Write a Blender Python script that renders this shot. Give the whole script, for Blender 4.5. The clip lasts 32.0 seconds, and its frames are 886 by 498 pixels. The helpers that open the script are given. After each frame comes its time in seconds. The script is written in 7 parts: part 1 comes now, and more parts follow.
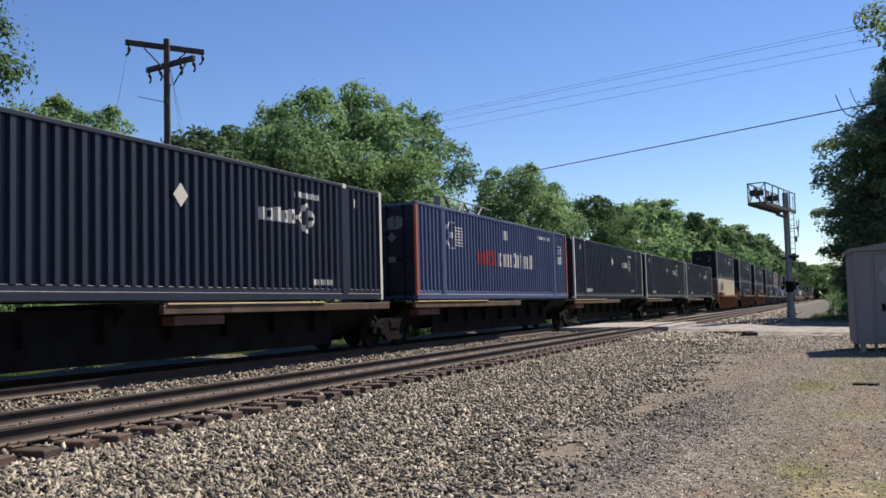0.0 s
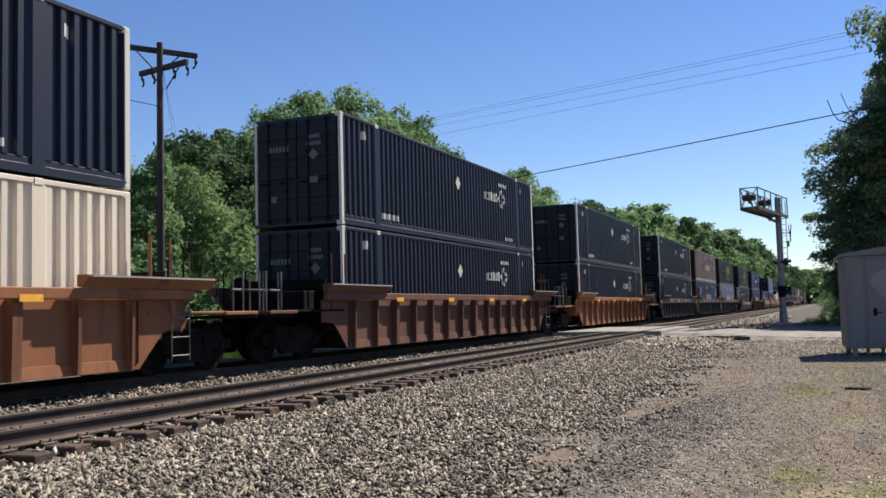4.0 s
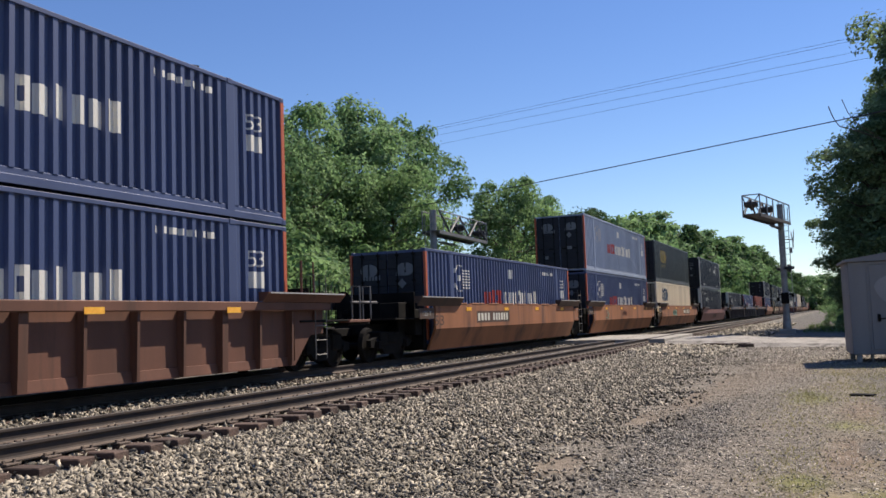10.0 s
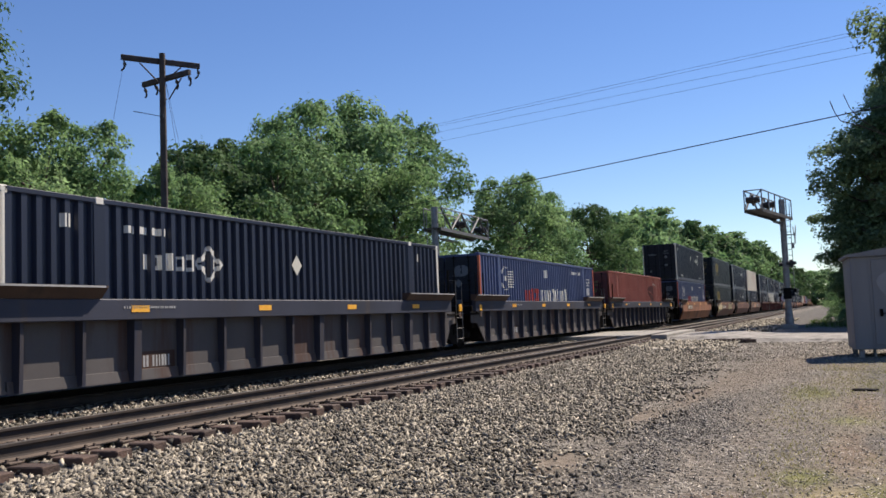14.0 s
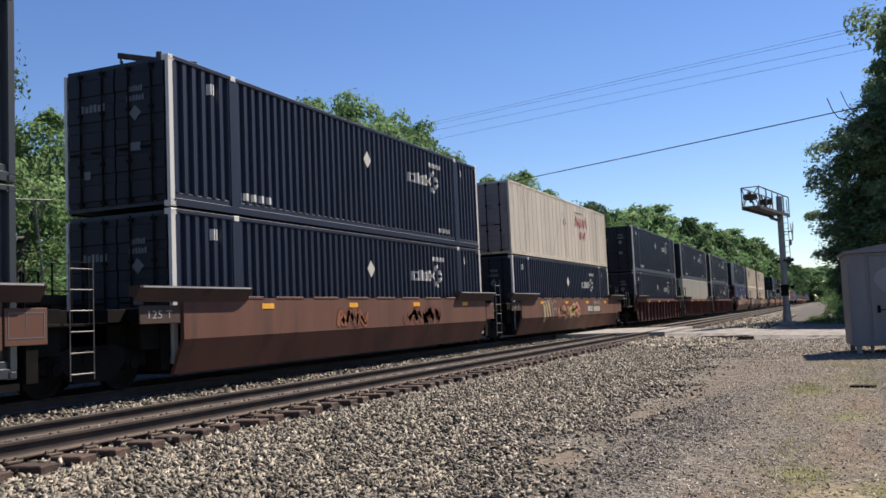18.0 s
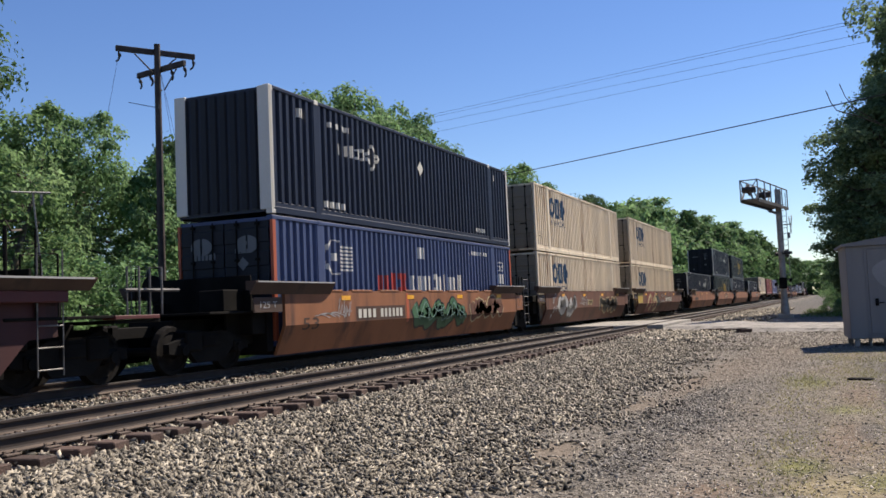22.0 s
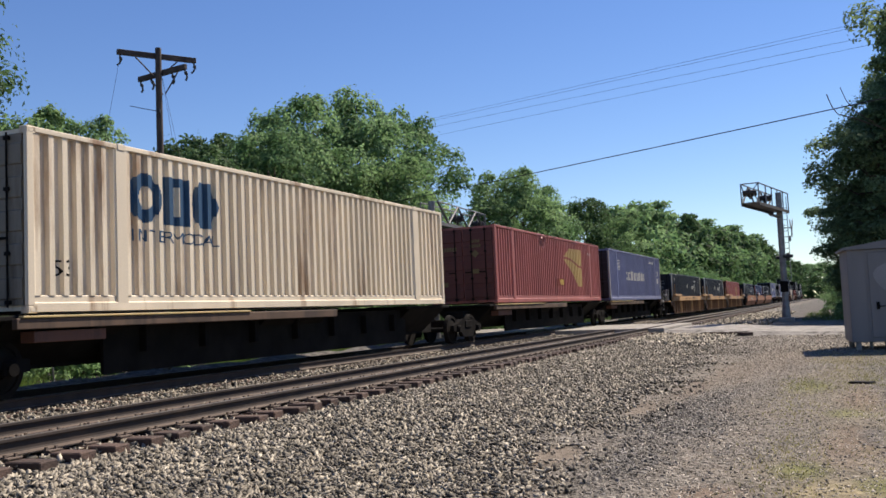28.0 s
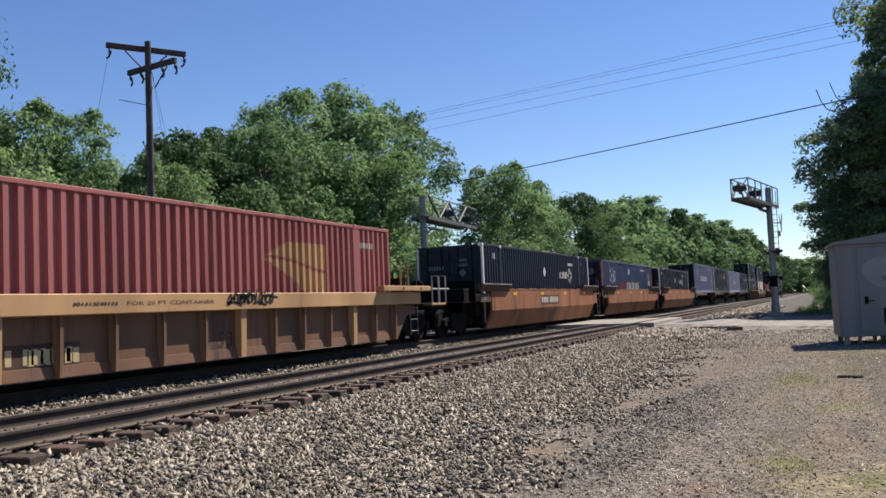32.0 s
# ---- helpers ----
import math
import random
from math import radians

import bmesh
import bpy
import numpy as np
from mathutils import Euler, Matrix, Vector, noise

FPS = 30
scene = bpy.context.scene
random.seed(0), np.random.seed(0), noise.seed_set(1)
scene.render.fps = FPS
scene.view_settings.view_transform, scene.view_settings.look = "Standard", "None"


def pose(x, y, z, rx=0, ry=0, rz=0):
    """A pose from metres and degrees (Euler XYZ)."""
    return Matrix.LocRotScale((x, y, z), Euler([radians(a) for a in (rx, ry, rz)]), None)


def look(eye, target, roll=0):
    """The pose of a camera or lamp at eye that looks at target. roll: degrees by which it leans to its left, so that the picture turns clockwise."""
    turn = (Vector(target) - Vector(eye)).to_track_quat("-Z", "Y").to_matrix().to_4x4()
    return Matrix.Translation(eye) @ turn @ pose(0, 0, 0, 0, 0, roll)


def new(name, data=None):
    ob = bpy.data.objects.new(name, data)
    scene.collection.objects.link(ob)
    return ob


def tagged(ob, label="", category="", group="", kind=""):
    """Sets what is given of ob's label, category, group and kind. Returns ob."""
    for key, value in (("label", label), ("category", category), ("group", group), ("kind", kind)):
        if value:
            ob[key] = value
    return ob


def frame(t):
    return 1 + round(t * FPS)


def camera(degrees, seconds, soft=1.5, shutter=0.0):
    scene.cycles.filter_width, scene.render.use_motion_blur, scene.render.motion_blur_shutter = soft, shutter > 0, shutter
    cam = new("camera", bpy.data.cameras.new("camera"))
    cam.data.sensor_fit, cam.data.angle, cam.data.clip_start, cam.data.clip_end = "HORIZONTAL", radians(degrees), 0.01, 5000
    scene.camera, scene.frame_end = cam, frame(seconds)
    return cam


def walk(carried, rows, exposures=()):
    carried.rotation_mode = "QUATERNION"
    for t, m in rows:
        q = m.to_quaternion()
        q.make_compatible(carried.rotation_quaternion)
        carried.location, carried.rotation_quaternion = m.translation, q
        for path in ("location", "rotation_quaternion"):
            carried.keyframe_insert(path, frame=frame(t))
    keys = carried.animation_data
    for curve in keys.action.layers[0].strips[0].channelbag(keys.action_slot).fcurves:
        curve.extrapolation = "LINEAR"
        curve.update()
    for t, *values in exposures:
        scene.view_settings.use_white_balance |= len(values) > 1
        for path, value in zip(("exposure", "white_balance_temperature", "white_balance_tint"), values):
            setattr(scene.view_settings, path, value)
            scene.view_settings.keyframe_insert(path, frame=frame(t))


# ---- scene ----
# Camera: held in the hand at one spot beside the tracks. X runs along the tracks, Y across them, away from the camera.
EYE = (0.0, 0.0, 1.62)
AIM = [
    (0, 93.676, 1.574, -66.617),
    (0.5, 93.732, 1.658, -66.572),
    (1, 93.789, 1.668, -66.685),
    (1.5, 93.909, 1.596, -66.849),
    (2, 94.033, 1.584, -66.820),
    (2.5, 94.107, 1.630, -66.733),
    (3, 94.051, 1.631, -66.857),
    (3.5, 93.946, 1.482, -67.003),
    (5.5, 93.885, 1.861, -67.128),
    (6, 94.003, 1.887, -66.902),
    (6.5, 94.198, 2.031, -67.002),
    (7, 94.424, 2.191, -67.048),
    (7.5, 94.553, 2.102, -67.133),
    (8, 94.584, 1.940, -67.193),
    (8.5, 94.613, 1.863, -67.141),
    (9, 94.566, 1.863, -67.016),
    (9.5, 94.587, 1.926, -67.089),
    (10, 94.534, 2.006, -66.859),
    (10.5, 94.563, 2.105, -66.250),
    (11, 94.560, 2.065, -65.886),
    (11.5, 94.525, 1.955, -66.010),
    (12, 94.542, 2.019, -66.259),
    (12.5, 94.585, 2.121, -66.539),
    (13, 94.540, 2.184, -66.736),
    (13.5, 94.493, 2.298, -66.670),
    (14, 94.348, 2.281, -66.729),
    (14.5, 94.198, 2.223, -66.861),
    (16.5, 94.342, 2.364, -66.972),
    (17, 94.316, 2.362, -66.912),
    (17.5, 94.245, 2.345, -66.950),
    (18, 94.210, 2.466, -66.852),
    (18.5, 94.234, 2.560, -66.843),
    (19, 94.209, 2.483, -66.921),
    (19.5, 94.204, 2.443, -66.867),
    (20, 94.192, 2.490, -66.816),
    (20.5, 94.207, 2.510, -66.896),
    (21, 94.111, 2.494, -66.939),
    (21.5, 93.917, 2.456, -66.944),
    (22, 93.755, 2.456, -66.944),
    (22.5, 93.910, 2.426, -66.935),
    (23, 93.891, 2.384, -66.899),
    (23.5, 93.865, 2.317, -67.039),
    (24, 93.802, 2.485, -66.965),
    (24.5, 93.710, 2.527, -66.947),
    (25, 93.642, 2.512, -66.919),
    (25.5, 93.547, 2.721, -66.699),
    (27.5, 94.140, 2.466, -66.961),
    (28, 93.975, 2.460, -66.891),
    (28.5, 93.858, 2.420, -66.961),
    (29, 93.912, 2.456, -67.174),
    (29.5, 93.906, 2.474, -67.299),
    (30, 93.755, 2.410, -67.146),
    (30.5, 93.757, 2.383, -67.213),
    (31, 93.751, 2.391, -67.364),
    (31.5, 93.634, 2.368, -67.402),
    (32, 93.609, 2.448, -67.479),
]

cam = camera(51.9, 32.0, soft=1.6)
walk(cam, [(t, pose(*EYE, rx, ry, rz)) for t, rx, ry, rz in AIM], exposures=[(0, 0.72, 6200, 14), (32, 0.72, 6200, 14)])

# World, sun
SUN = Vector((0.75, -0.38, 1.0)).normalized()
world = bpy.data.worlds.new("world")
scene.world = world
world.use_nodes = True
wn = world.node_tree
sky = wn.nodes.new("ShaderNodeTexSky")
sky.sky_type = "NISHITA"
sky.sun_disc = False
sky.sun_elevation = math.asin(SUN.z)
sky.sun_rotation = math.atan2(SUN.x, SUN.y)
sky.air_density, sky.dust_density, sky.ozone_density = 1.0, 0.0, 3.0
tone = wn.nodes.new("ShaderNodeHueSaturation")
tone.inputs["Hue"].default_value, tone.inputs["Saturation"].default_value = 0.510, 1.15
wn.links.new(sky.outputs[0], tone.inputs["Color"])
wn.links.new(tone.outputs[0], wn.nodes["Background"].inputs[0])
wn.nodes["Background"].inputs[1].default_value = 0.073
sun = new("sun", bpy.data.lights.new("sun", "SUN"))
sun.data.energy, sun.data.angle, sun.data.color = 5.0, radians(0.53), (1.0, 0.88, 0.70)
sun.matrix_world = look((0, 0, 60), Vector((0, 0, 60)) - SUN)

# ---- materials ----
def material(name, a, b, scale=3.0, rough=0.7, metal=0.0, bump=0.0, fine=40.0, stain=None, stain_scale=0.8, streak=False, island=0.0, rand=0.0, grain=0.25, spec=0.5):
    """Two-scale noise paint: a to b by broad noise, fine grain on top, stains where given."""
    m = bpy.data.materials.new(name)
    m.use_nodes = True
    t = m.node_tree
    n, l = t.nodes, t.links
    p = n["Principled BSDF"]
    p.inputs["Roughness"].default_value, p.inputs["Metallic"].default_value = rough, metal
    p.inputs["Specular IOR Level"].default_value = spec
    co = n.new("ShaderNodeTexCoord")
    mp = n.new("ShaderNodeMapping")
    l.new(co.outputs["Object"], mp.inputs[0])
    if streak:
        mp.inputs["Scale"].default_value = (1.0, 1.0, 0.12)
    big = n.new("ShaderNodeTexNoise")
    big.inputs["Scale"].default_value, big.inputs["Detail"].default_value = scale, 5
    l.new(mp.outputs[0], big.inputs[0])
    ramp = n.new("ShaderNodeValToRGB")
    ramp.color_ramp.elements[0].position, ramp.color_ramp.elements[1].position = 0.35, 0.68
    ramp.color_ramp.elements[0].color, ramp.color_ramp.elements[1].color = (*a, 1), (*b, 1)
    l.new(big.outputs[0], ramp.inputs[0])
    col = ramp.outputs[0]
    small = n.new("ShaderNodeTexNoise")
    small.inputs["Scale"].default_value, small.inputs["Detail"].default_value = fine, 4
    l.new(co.outputs["Object"], small.inputs[0])
    if stain:
        st = n.new("ShaderNodeTexNoise")
        st.inputs["Scale"].default_value, st.inputs["Detail"].default_value, st.inputs["Roughness"].default_value = stain_scale, 8, 0.65
        l.new(mp.outputs[0], st.inputs[0])
        sr = n.new("ShaderNodeMapRange")
        sr.inputs[1].default_value, sr.inputs[2].default_value = stain[3], stain[3] + 0.12
        l.new(st.outputs[0], sr.inputs[0])
        mx = n.new("ShaderNodeMix")
        mx.data_type = "RGBA"
        l.new(sr.outputs[0], mx.inputs[0])
        l.new(col, mx.inputs[6])
        mx.inputs[7].default_value = (*stain[:3], 1)
        col = mx.outputs[2]
    val = n.new("ShaderNodeHueSaturation")
    l.new(col, val.inputs["Color"])
    g = n.new("ShaderNodeMapRange")
    g.inputs[3].default_value, g.inputs[4].default_value = 1 - grain, 1 + grain
    l.new(small.outputs[0], g.inputs[0])
    v = g.outputs[0]
    if island or rand:
        src = n.new("ShaderNodeNewGeometry").outputs["Random Per Island"] if island else n.new("ShaderNodeObjectInfo").outputs["Random"]
        k = island or rand
        r = n.new("ShaderNodeMapRange")
        r.inputs[3].default_value, r.inputs[4].default_value = 1 - k, 1 + k
        l.new(src, r.inputs[0])
        mu = n.new("ShaderNodeMath")
        mu.operation = "MULTIPLY"
        l.new(v, mu.inputs[0]), l.new(r.outputs[0], mu.inputs[1])
        v = mu.outputs[0]
    l.new(v, val.inputs["Value"])
    l.new(val.outputs[0], p.inputs["Base Color"])
    if bump:
        bp = n.new("ShaderNodeBump")
        bp.inputs["Strength"].default_value, bp.inputs["Distance"].default_value = bump, 0.02
        l.new(small.outputs[0], bp.inputs["Height"])
        l.new(bp.outputs[0], p.inputs["Normal"])
    return m


def paint(name, c, dirt=(0.077, 0.058, 0.042), amount=0.62, rough=0.5, var=0.14, scale=0.7):
    lo = tuple(v * (1 - var) for v in c)
    hi = tuple(min(1, v * (1 + var)) for v in c)
    return material(name, lo, hi, scale, rough, 0.0, 0.05, 30.0, (*dirt, amount), 1.1, streak=True, grain=0.1, spec=0.35)


NAVY = paint("navy_paint", (0.0098, 0.0149, 0.0335), (0.0255, 0.0255, 0.0305), 0.66, 0.45)
BLUE = paint("blue_paint", (0.0477, 0.0678, 0.148), (0.077, 0.077, 0.115), 0.62)
FADED = paint("faded_blue_paint", (0.2, 0.245, 0.345), (0.123, 0.123, 0.139), 0.60)
GREYED = paint("greyed_paint", (0.196, 0.169, 0.166), (0.077, 0.0577, 0.0539), 0.56)
PURPLE = paint("purple_blue_paint", (0.135, 0.15, 0.265), (0.077, 0.077, 0.123), 0.6)
GREEN = paint("dark_green_paint", (0.0185, 0.0293, 0.0354), (0.0385, 0.0385, 0.0347), 0.66, 0.45)
CHARCOAL = paint("charcoal_paint", (0.0339, 0.0416, 0.0493), (0.0462, 0.0423, 0.0385), 0.66, 0.45)
CREAM = paint("cream_paint", (0.72, 0.645, 0.51), (0.262, 0.17, 0.1), 0.58, 0.5, 0.12)
CREAM_DIRTY = paint("dirty_cream_paint", (0.65, 0.56, 0.42), (0.25, 0.155, 0.088), 0.54, 0.55, 0.14)
# Door-end paints and gold signs, darkened to hold the shade of container ends.
RED_SHADE = paint("shaded_red_door_paint", (0.0847, 0.0246, 0.0231), (0.0385, 0.0193, 0.0169), 0.56, 0.6)
SHADE_GOLD = paint("shaded_gold_paint", (0.115, 0.0886, 0.0347), (0.0385, 0.0347, 0.0231), 0.58)
NAVY_SHADE = paint("shaded_navy_door_paint", (0.00693, 0.00847, 0.0139), (0.0154, 0.0146, 0.0146), 0.62, 0.6)
CREAM_SHADE = paint("shaded_cream_door_paint", (0.185, 0.158, 0.119), (0.077, 0.0577, 0.0423), 0.54, 0.6)
PALE = paint("pale_grey_paint", (0.532, 0.515, 0.441), (0.2, 0.146, 0.1), 0.68, 0.55, 0.08)
BEIGE = paint("beige_paint", (0.508, 0.458, 0.37), (0.262, 0.193, 0.127), 0.56, 0.55, 0.14)
RED = paint("faded_red_paint", (0.293, 0.0963, 0.087), (0.123, 0.0385, 0.0347), 0.56, 0.55, 0.18)
BRICK = paint("brown_red_paint", (0.239, 0.0693, 0.0508), (0.0924, 0.0385, 0.0308), 0.56, 0.6)
WHITE = paint("white_paint", (0.616, 0.597, 0.539), (0.308, 0.216, 0.139), 0.70, 0.5, 0.05)
ORANGE_RED = paint("orange_red_paint", (0.40, 0.10, 0.047), (0.154, 0.0462, 0.0308), 0.66)
YELLOW = paint("yellow_paint", (0.43, 0.3, 0.07), (0.193, 0.123, 0.0385), 0.66)
FADED_YELLOW = paint("faded_yellow_paint", (0.431, 0.316, 0.131), (0.231, 0.139, 0.0693), 0.6)
GOLD = paint("dull_gold_paint", (0.277, 0.208, 0.0577), (0.077, 0.0693, 0.0385), 0.62)
LOGO_BLUE = paint("logo_blue_paint", (0.0246, 0.0655, 0.127), (0.0693, 0.0847, 0.108), 0.66)
WORD_RED = paint("word_red_paint", (0.347, 0.0423, 0.0347), (0.154, 0.0385, 0.0385), 0.66)
FAINT = paint("faint_grey_paint", (0.123, 0.131, 0.139), (0.0539, 0.0539, 0.0539), 0.60)
RUST_ORANGE = paint("rusty_orange_paint", (0.239, 0.0963, 0.0416), (0.0924, 0.0423, 0.0262), 0.53, 0.7, 0.2, 0.9)
RUST_BROWN = paint("rusty_brown_paint", (0.119, 0.0516, 0.0323), (0.0693, 0.0347, 0.0231), 0.54, 0.72, 0.22, 0.9)
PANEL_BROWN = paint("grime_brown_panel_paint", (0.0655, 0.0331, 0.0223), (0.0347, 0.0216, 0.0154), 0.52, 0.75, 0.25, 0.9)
RUST_DARK = paint("dark_brown_steel", (0.0655, 0.04, 0.0285), (0.0308, 0.0231, 0.0193), 0.54, 0.75, 0.2, 0.9)
OLD_TAN = paint("weathered_tan_paint", (0.0924, 0.0585, 0.0385), (0.0462, 0.0308, 0.0231), 0.50, 0.75, 0.25, 0.9)
OXIDE = paint("red_oxide_paint", (0.085, 0.0215, 0.0205), (0.047, 0.0185, 0.0165), 0.57, 0.65, 0.16)
# Red web paint, darkened to deepen the shadow under the top sill.
PANEL_OXIDE = paint("shaded_red_panel_paint", (0.05, 0.0145, 0.0138), (0.021, 0.0108, 0.01), 0.55, 0.7, 0.2)
DULL_RED = paint("dull_red_car_paint", (0.142, 0.054, 0.046), (0.0693, 0.031, 0.027), 0.57, 0.65, 0.16)
SLATE = paint("slate_grey_paint", (0.026, 0.029, 0.046), (0.0462, 0.0347, 0.0308), 0.56, 0.6, 0.16)
SLATE_RUST = paint("rust_stained_grey_paint", (0.0732, 0.0655, 0.0639), (0.0577, 0.0308, 0.0231), 0.50, 0.7, 0.2)
# Tan web paint kept dark, with the sill's shadow averaged into it.
TAN_WEB = paint("rusty_tan_shaded_paint", (0.14, 0.074, 0.043), (0.0616, 0.0347, 0.025), 0.54, 0.7, 0.2)
TAN_RIB = paint("worn_tan_paint", (0.24, 0.14, 0.077), (0.077, 0.0423, 0.03), 0.54, 0.7, 0.2)
PALE_TAN = paint("pale_tan_overpaint", (0.29, 0.25, 0.19), (0.139, 0.1, 0.077), 0.56, 0.7, 0.2)
OCHRE = paint("ochre_yellow_paint", (0.4, 0.245, 0.115), (0.123, 0.0693, 0.0385), 0.60, 0.65, 0.18)
OCHRE_RUST = paint("ochre_brown_paint", (0.115, 0.0577, 0.0308), (0.0847, 0.0423, 0.027), 0.55, 0.7, 0.2)
# Grimy steels, darkened further to hold the shade under the cars.
STEEL_DARK = material("grimy_shaded_steel", (0.00539, 0.005, 0.00462), (0.0123, 0.0112, 0.01), 2.0, 0.85, 0.0, 0.2, 50.0, spec=0.1)
TREAD = material("grimy_shaded_wheel_steel", (0.0077, 0.00693, 0.00616), (0.0169, 0.0146, 0.0131), 5.0, 0.85, 0.0, spec=0.08)
CLEAN_PATCH = paint("grey_primer_patch", (0.323, 0.316, 0.308), (0.193, 0.154, 0.131), 0.62)
AMBER = material("amber_reflector", (0.75, 0.36, 0.03), (0.85, 0.45, 0.05), 9.0, 0.35)
PINK_SPRAY = paint("pink_spray", (0.447, 0.169, 0.131), (0.231, 0.0924, 0.0616), 0.66)
GREEN_SPRAY = paint("green_spray", (0.0577, 0.131, 0.0655), (0.0462, 0.0616, 0.0385), 0.64)
BLACK_SPRAY = paint("black_spray", (0.0169, 0.0154, 0.0154), (0.0385, 0.0308, 0.027), 0.66)
SILVER_SPRAY = paint("silver_spray", (0.37, 0.362, 0.347), (0.231, 0.154, 0.115), 0.64)
TEAL_SPRAY = paint("teal_spray", (0.169, 0.277, 0.231), (0.115, 0.154, 0.115), 0.62)
CREAM_SPRAY = paint("cream_spray", (0.424, 0.347, 0.193), (0.231, 0.154, 0.0924), 0.62)
MAROON_SPRAY = paint("maroon_spray", (0.154, 0.027, 0.0231), (0.077, 0.0231, 0.0231), 0.66)
# Two rail rusts: one darkened for head shade, one lightened as sunlit.
RAIL_RUST = material("shaded_rusted_rail_steel", (0.0231, 0.0162, 0.0131), (0.0462, 0.0308, 0.0223), 2.5, 0.8, 0.1, 0.2, 60.0)
RAIL_FOOT = material("sunlit_rusted_steel", (0.0678, 0.0485, 0.0362), (0.115, 0.0847, 0.0647), 2.5, 0.85, 0.0, 0.2, 60.0)
RAIL_TOP = material("polished_rail_head", (0.154, 0.139, 0.127), (0.231, 0.216, 0.2), 3.0, 0.45, 0.7)
TIE_WOOD = material("weathered_tie_wood", (0.0423, 0.0262, 0.02), (0.0924, 0.0554, 0.04), 4.0, 0.85, 0.0, 0.6, 35.0, rand=0.35, grain=0.35)
STONE = material("ballast_stone", (0.122, 0.105, 0.0785), (0.277, 0.244, 0.189), 5.0, 0.8, 0.0, 0.3, 90.0, island=0.95, grain=0.2)
GRAVEL = material("yard_gravel", (0.16, 0.142, 0.115), (0.311, 0.277, 0.23), 1.2, 0.85, 0.0, 0.2, 90.0, island=0.85, grain=0.2)
DARK_GRAVEL = material("dark_yard_gravel", (0.085, 0.077, 0.069), (0.2, 0.183, 0.16), 2.0, 0.85, 0.0, 0.2, 90.0, island=0.85, grain=0.2)
POLE_WOOD = material("creosoted_pole_wood", (0.0347, 0.0277, 0.0246), (0.0655, 0.0524, 0.0462), 3.0, 0.85, 0.0, 0.5, 40.0)
GALV = material("galvanised_steel", (0.162, 0.166, 0.169), (0.246, 0.246, 0.246), 4.0, 0.5, 0.5, 0.05, 50.0)
ARM_STEEL = material("weathered_arm_steel", (0.0847, 0.0862, 0.0886), (0.139, 0.139, 0.139), 4.0, 0.6, 0.3, 0.05, 50.0)
CABINET = material("grey_cabinet_aluminium", (0.148, 0.148, 0.153), (0.195, 0.194, 0.192), 1.5, 0.6, 0.0, 0.05, 60.0, (0.231, 0.21, 0.18, 0.66), 1.0, streak=True)
CABINET_PALE = material("pale_paint_patch", (0.2, 0.204, 0.208), (0.247, 0.247, 0.25), 1.5, 0.5)
BLACK = material("black_enamel", (0.00924, 0.00924, 0.01), (0.0193, 0.0193, 0.0193), 4.0, 0.5)
CONCRETE = material("pale_concrete", (0.216, 0.2, 0.173), (0.3, 0.281, 0.246), 1.2, 0.9, 0.0, 0.3, 30.0)
ASPHALT = material("worn_asphalt", (0.162, 0.148, 0.129), (0.308, 0.285, 0.254), 2.2, 0.9, 0.0, 0.6, 25.0, (0.077, 0.0678, 0.0577, 0.52), 1.6, grain=0.45)
BARK = material("grey_brown_bark", (0.0539, 0.0423, 0.0323), (0.115, 0.0924, 0.0732), 4.0, 0.9, 0.0, 0.7, 20.0)
WIRE = material("black_cable", (0.0139, 0.0139, 0.0154), (0.0231, 0.0231, 0.0231), 3.0, 0.6)


def leafy(name, a, b, through_light=0.35):
    m = material(name, a, b, 0.35, 0.75, 0.0, 0.0, 9.0, island=0.42, grain=0.2, spec=0.2)
    t = m.node_tree
    n, l = t.nodes, t.links
    p = n["Principled BSDF"]
    col = p.inputs["Base Color"].links[0].from_socket
    tr = n.new("ShaderNodeBsdfTranslucent")
    l.new(col, tr.inputs[0])
    mix = n.new("ShaderNodeMixShader")
    mix.inputs[0].default_value = through_light
    l.new(p.outputs[0], mix.inputs[1]), l.new(tr.outputs[0], mix.inputs[2])
    l.new(mix.outputs[0], n["Material Output"].inputs[0])
    return m


LEAF = leafy("mid_green_leaves", (0.108, 0.2, 0.078), (0.222, 0.335, 0.156), 0.48)
LEAF_LIGHT = leafy("bright_green_leaves", (0.122, 0.213, 0.078), (0.23, 0.335, 0.152), 0.50)
LEAF_DARK = leafy("deep_green_leaves", (0.052, 0.101, 0.0395), (0.105, 0.175, 0.069), 0.40)
LEAF_SHADE = leafy("shaded_roadside_leaves", (0.112, 0.175, 0.084), (0.2, 0.275, 0.135), 0.45)
GRASS = leafy("dry_verge_grass", (0.26, 0.26, 0.0901), (0.46, 0.4, 0.2), 0.3)
WEEDS = leafy("trackside_weeds", (0.0616, 0.115, 0.0231), (0.123, 0.185, 0.0385), 0.3)

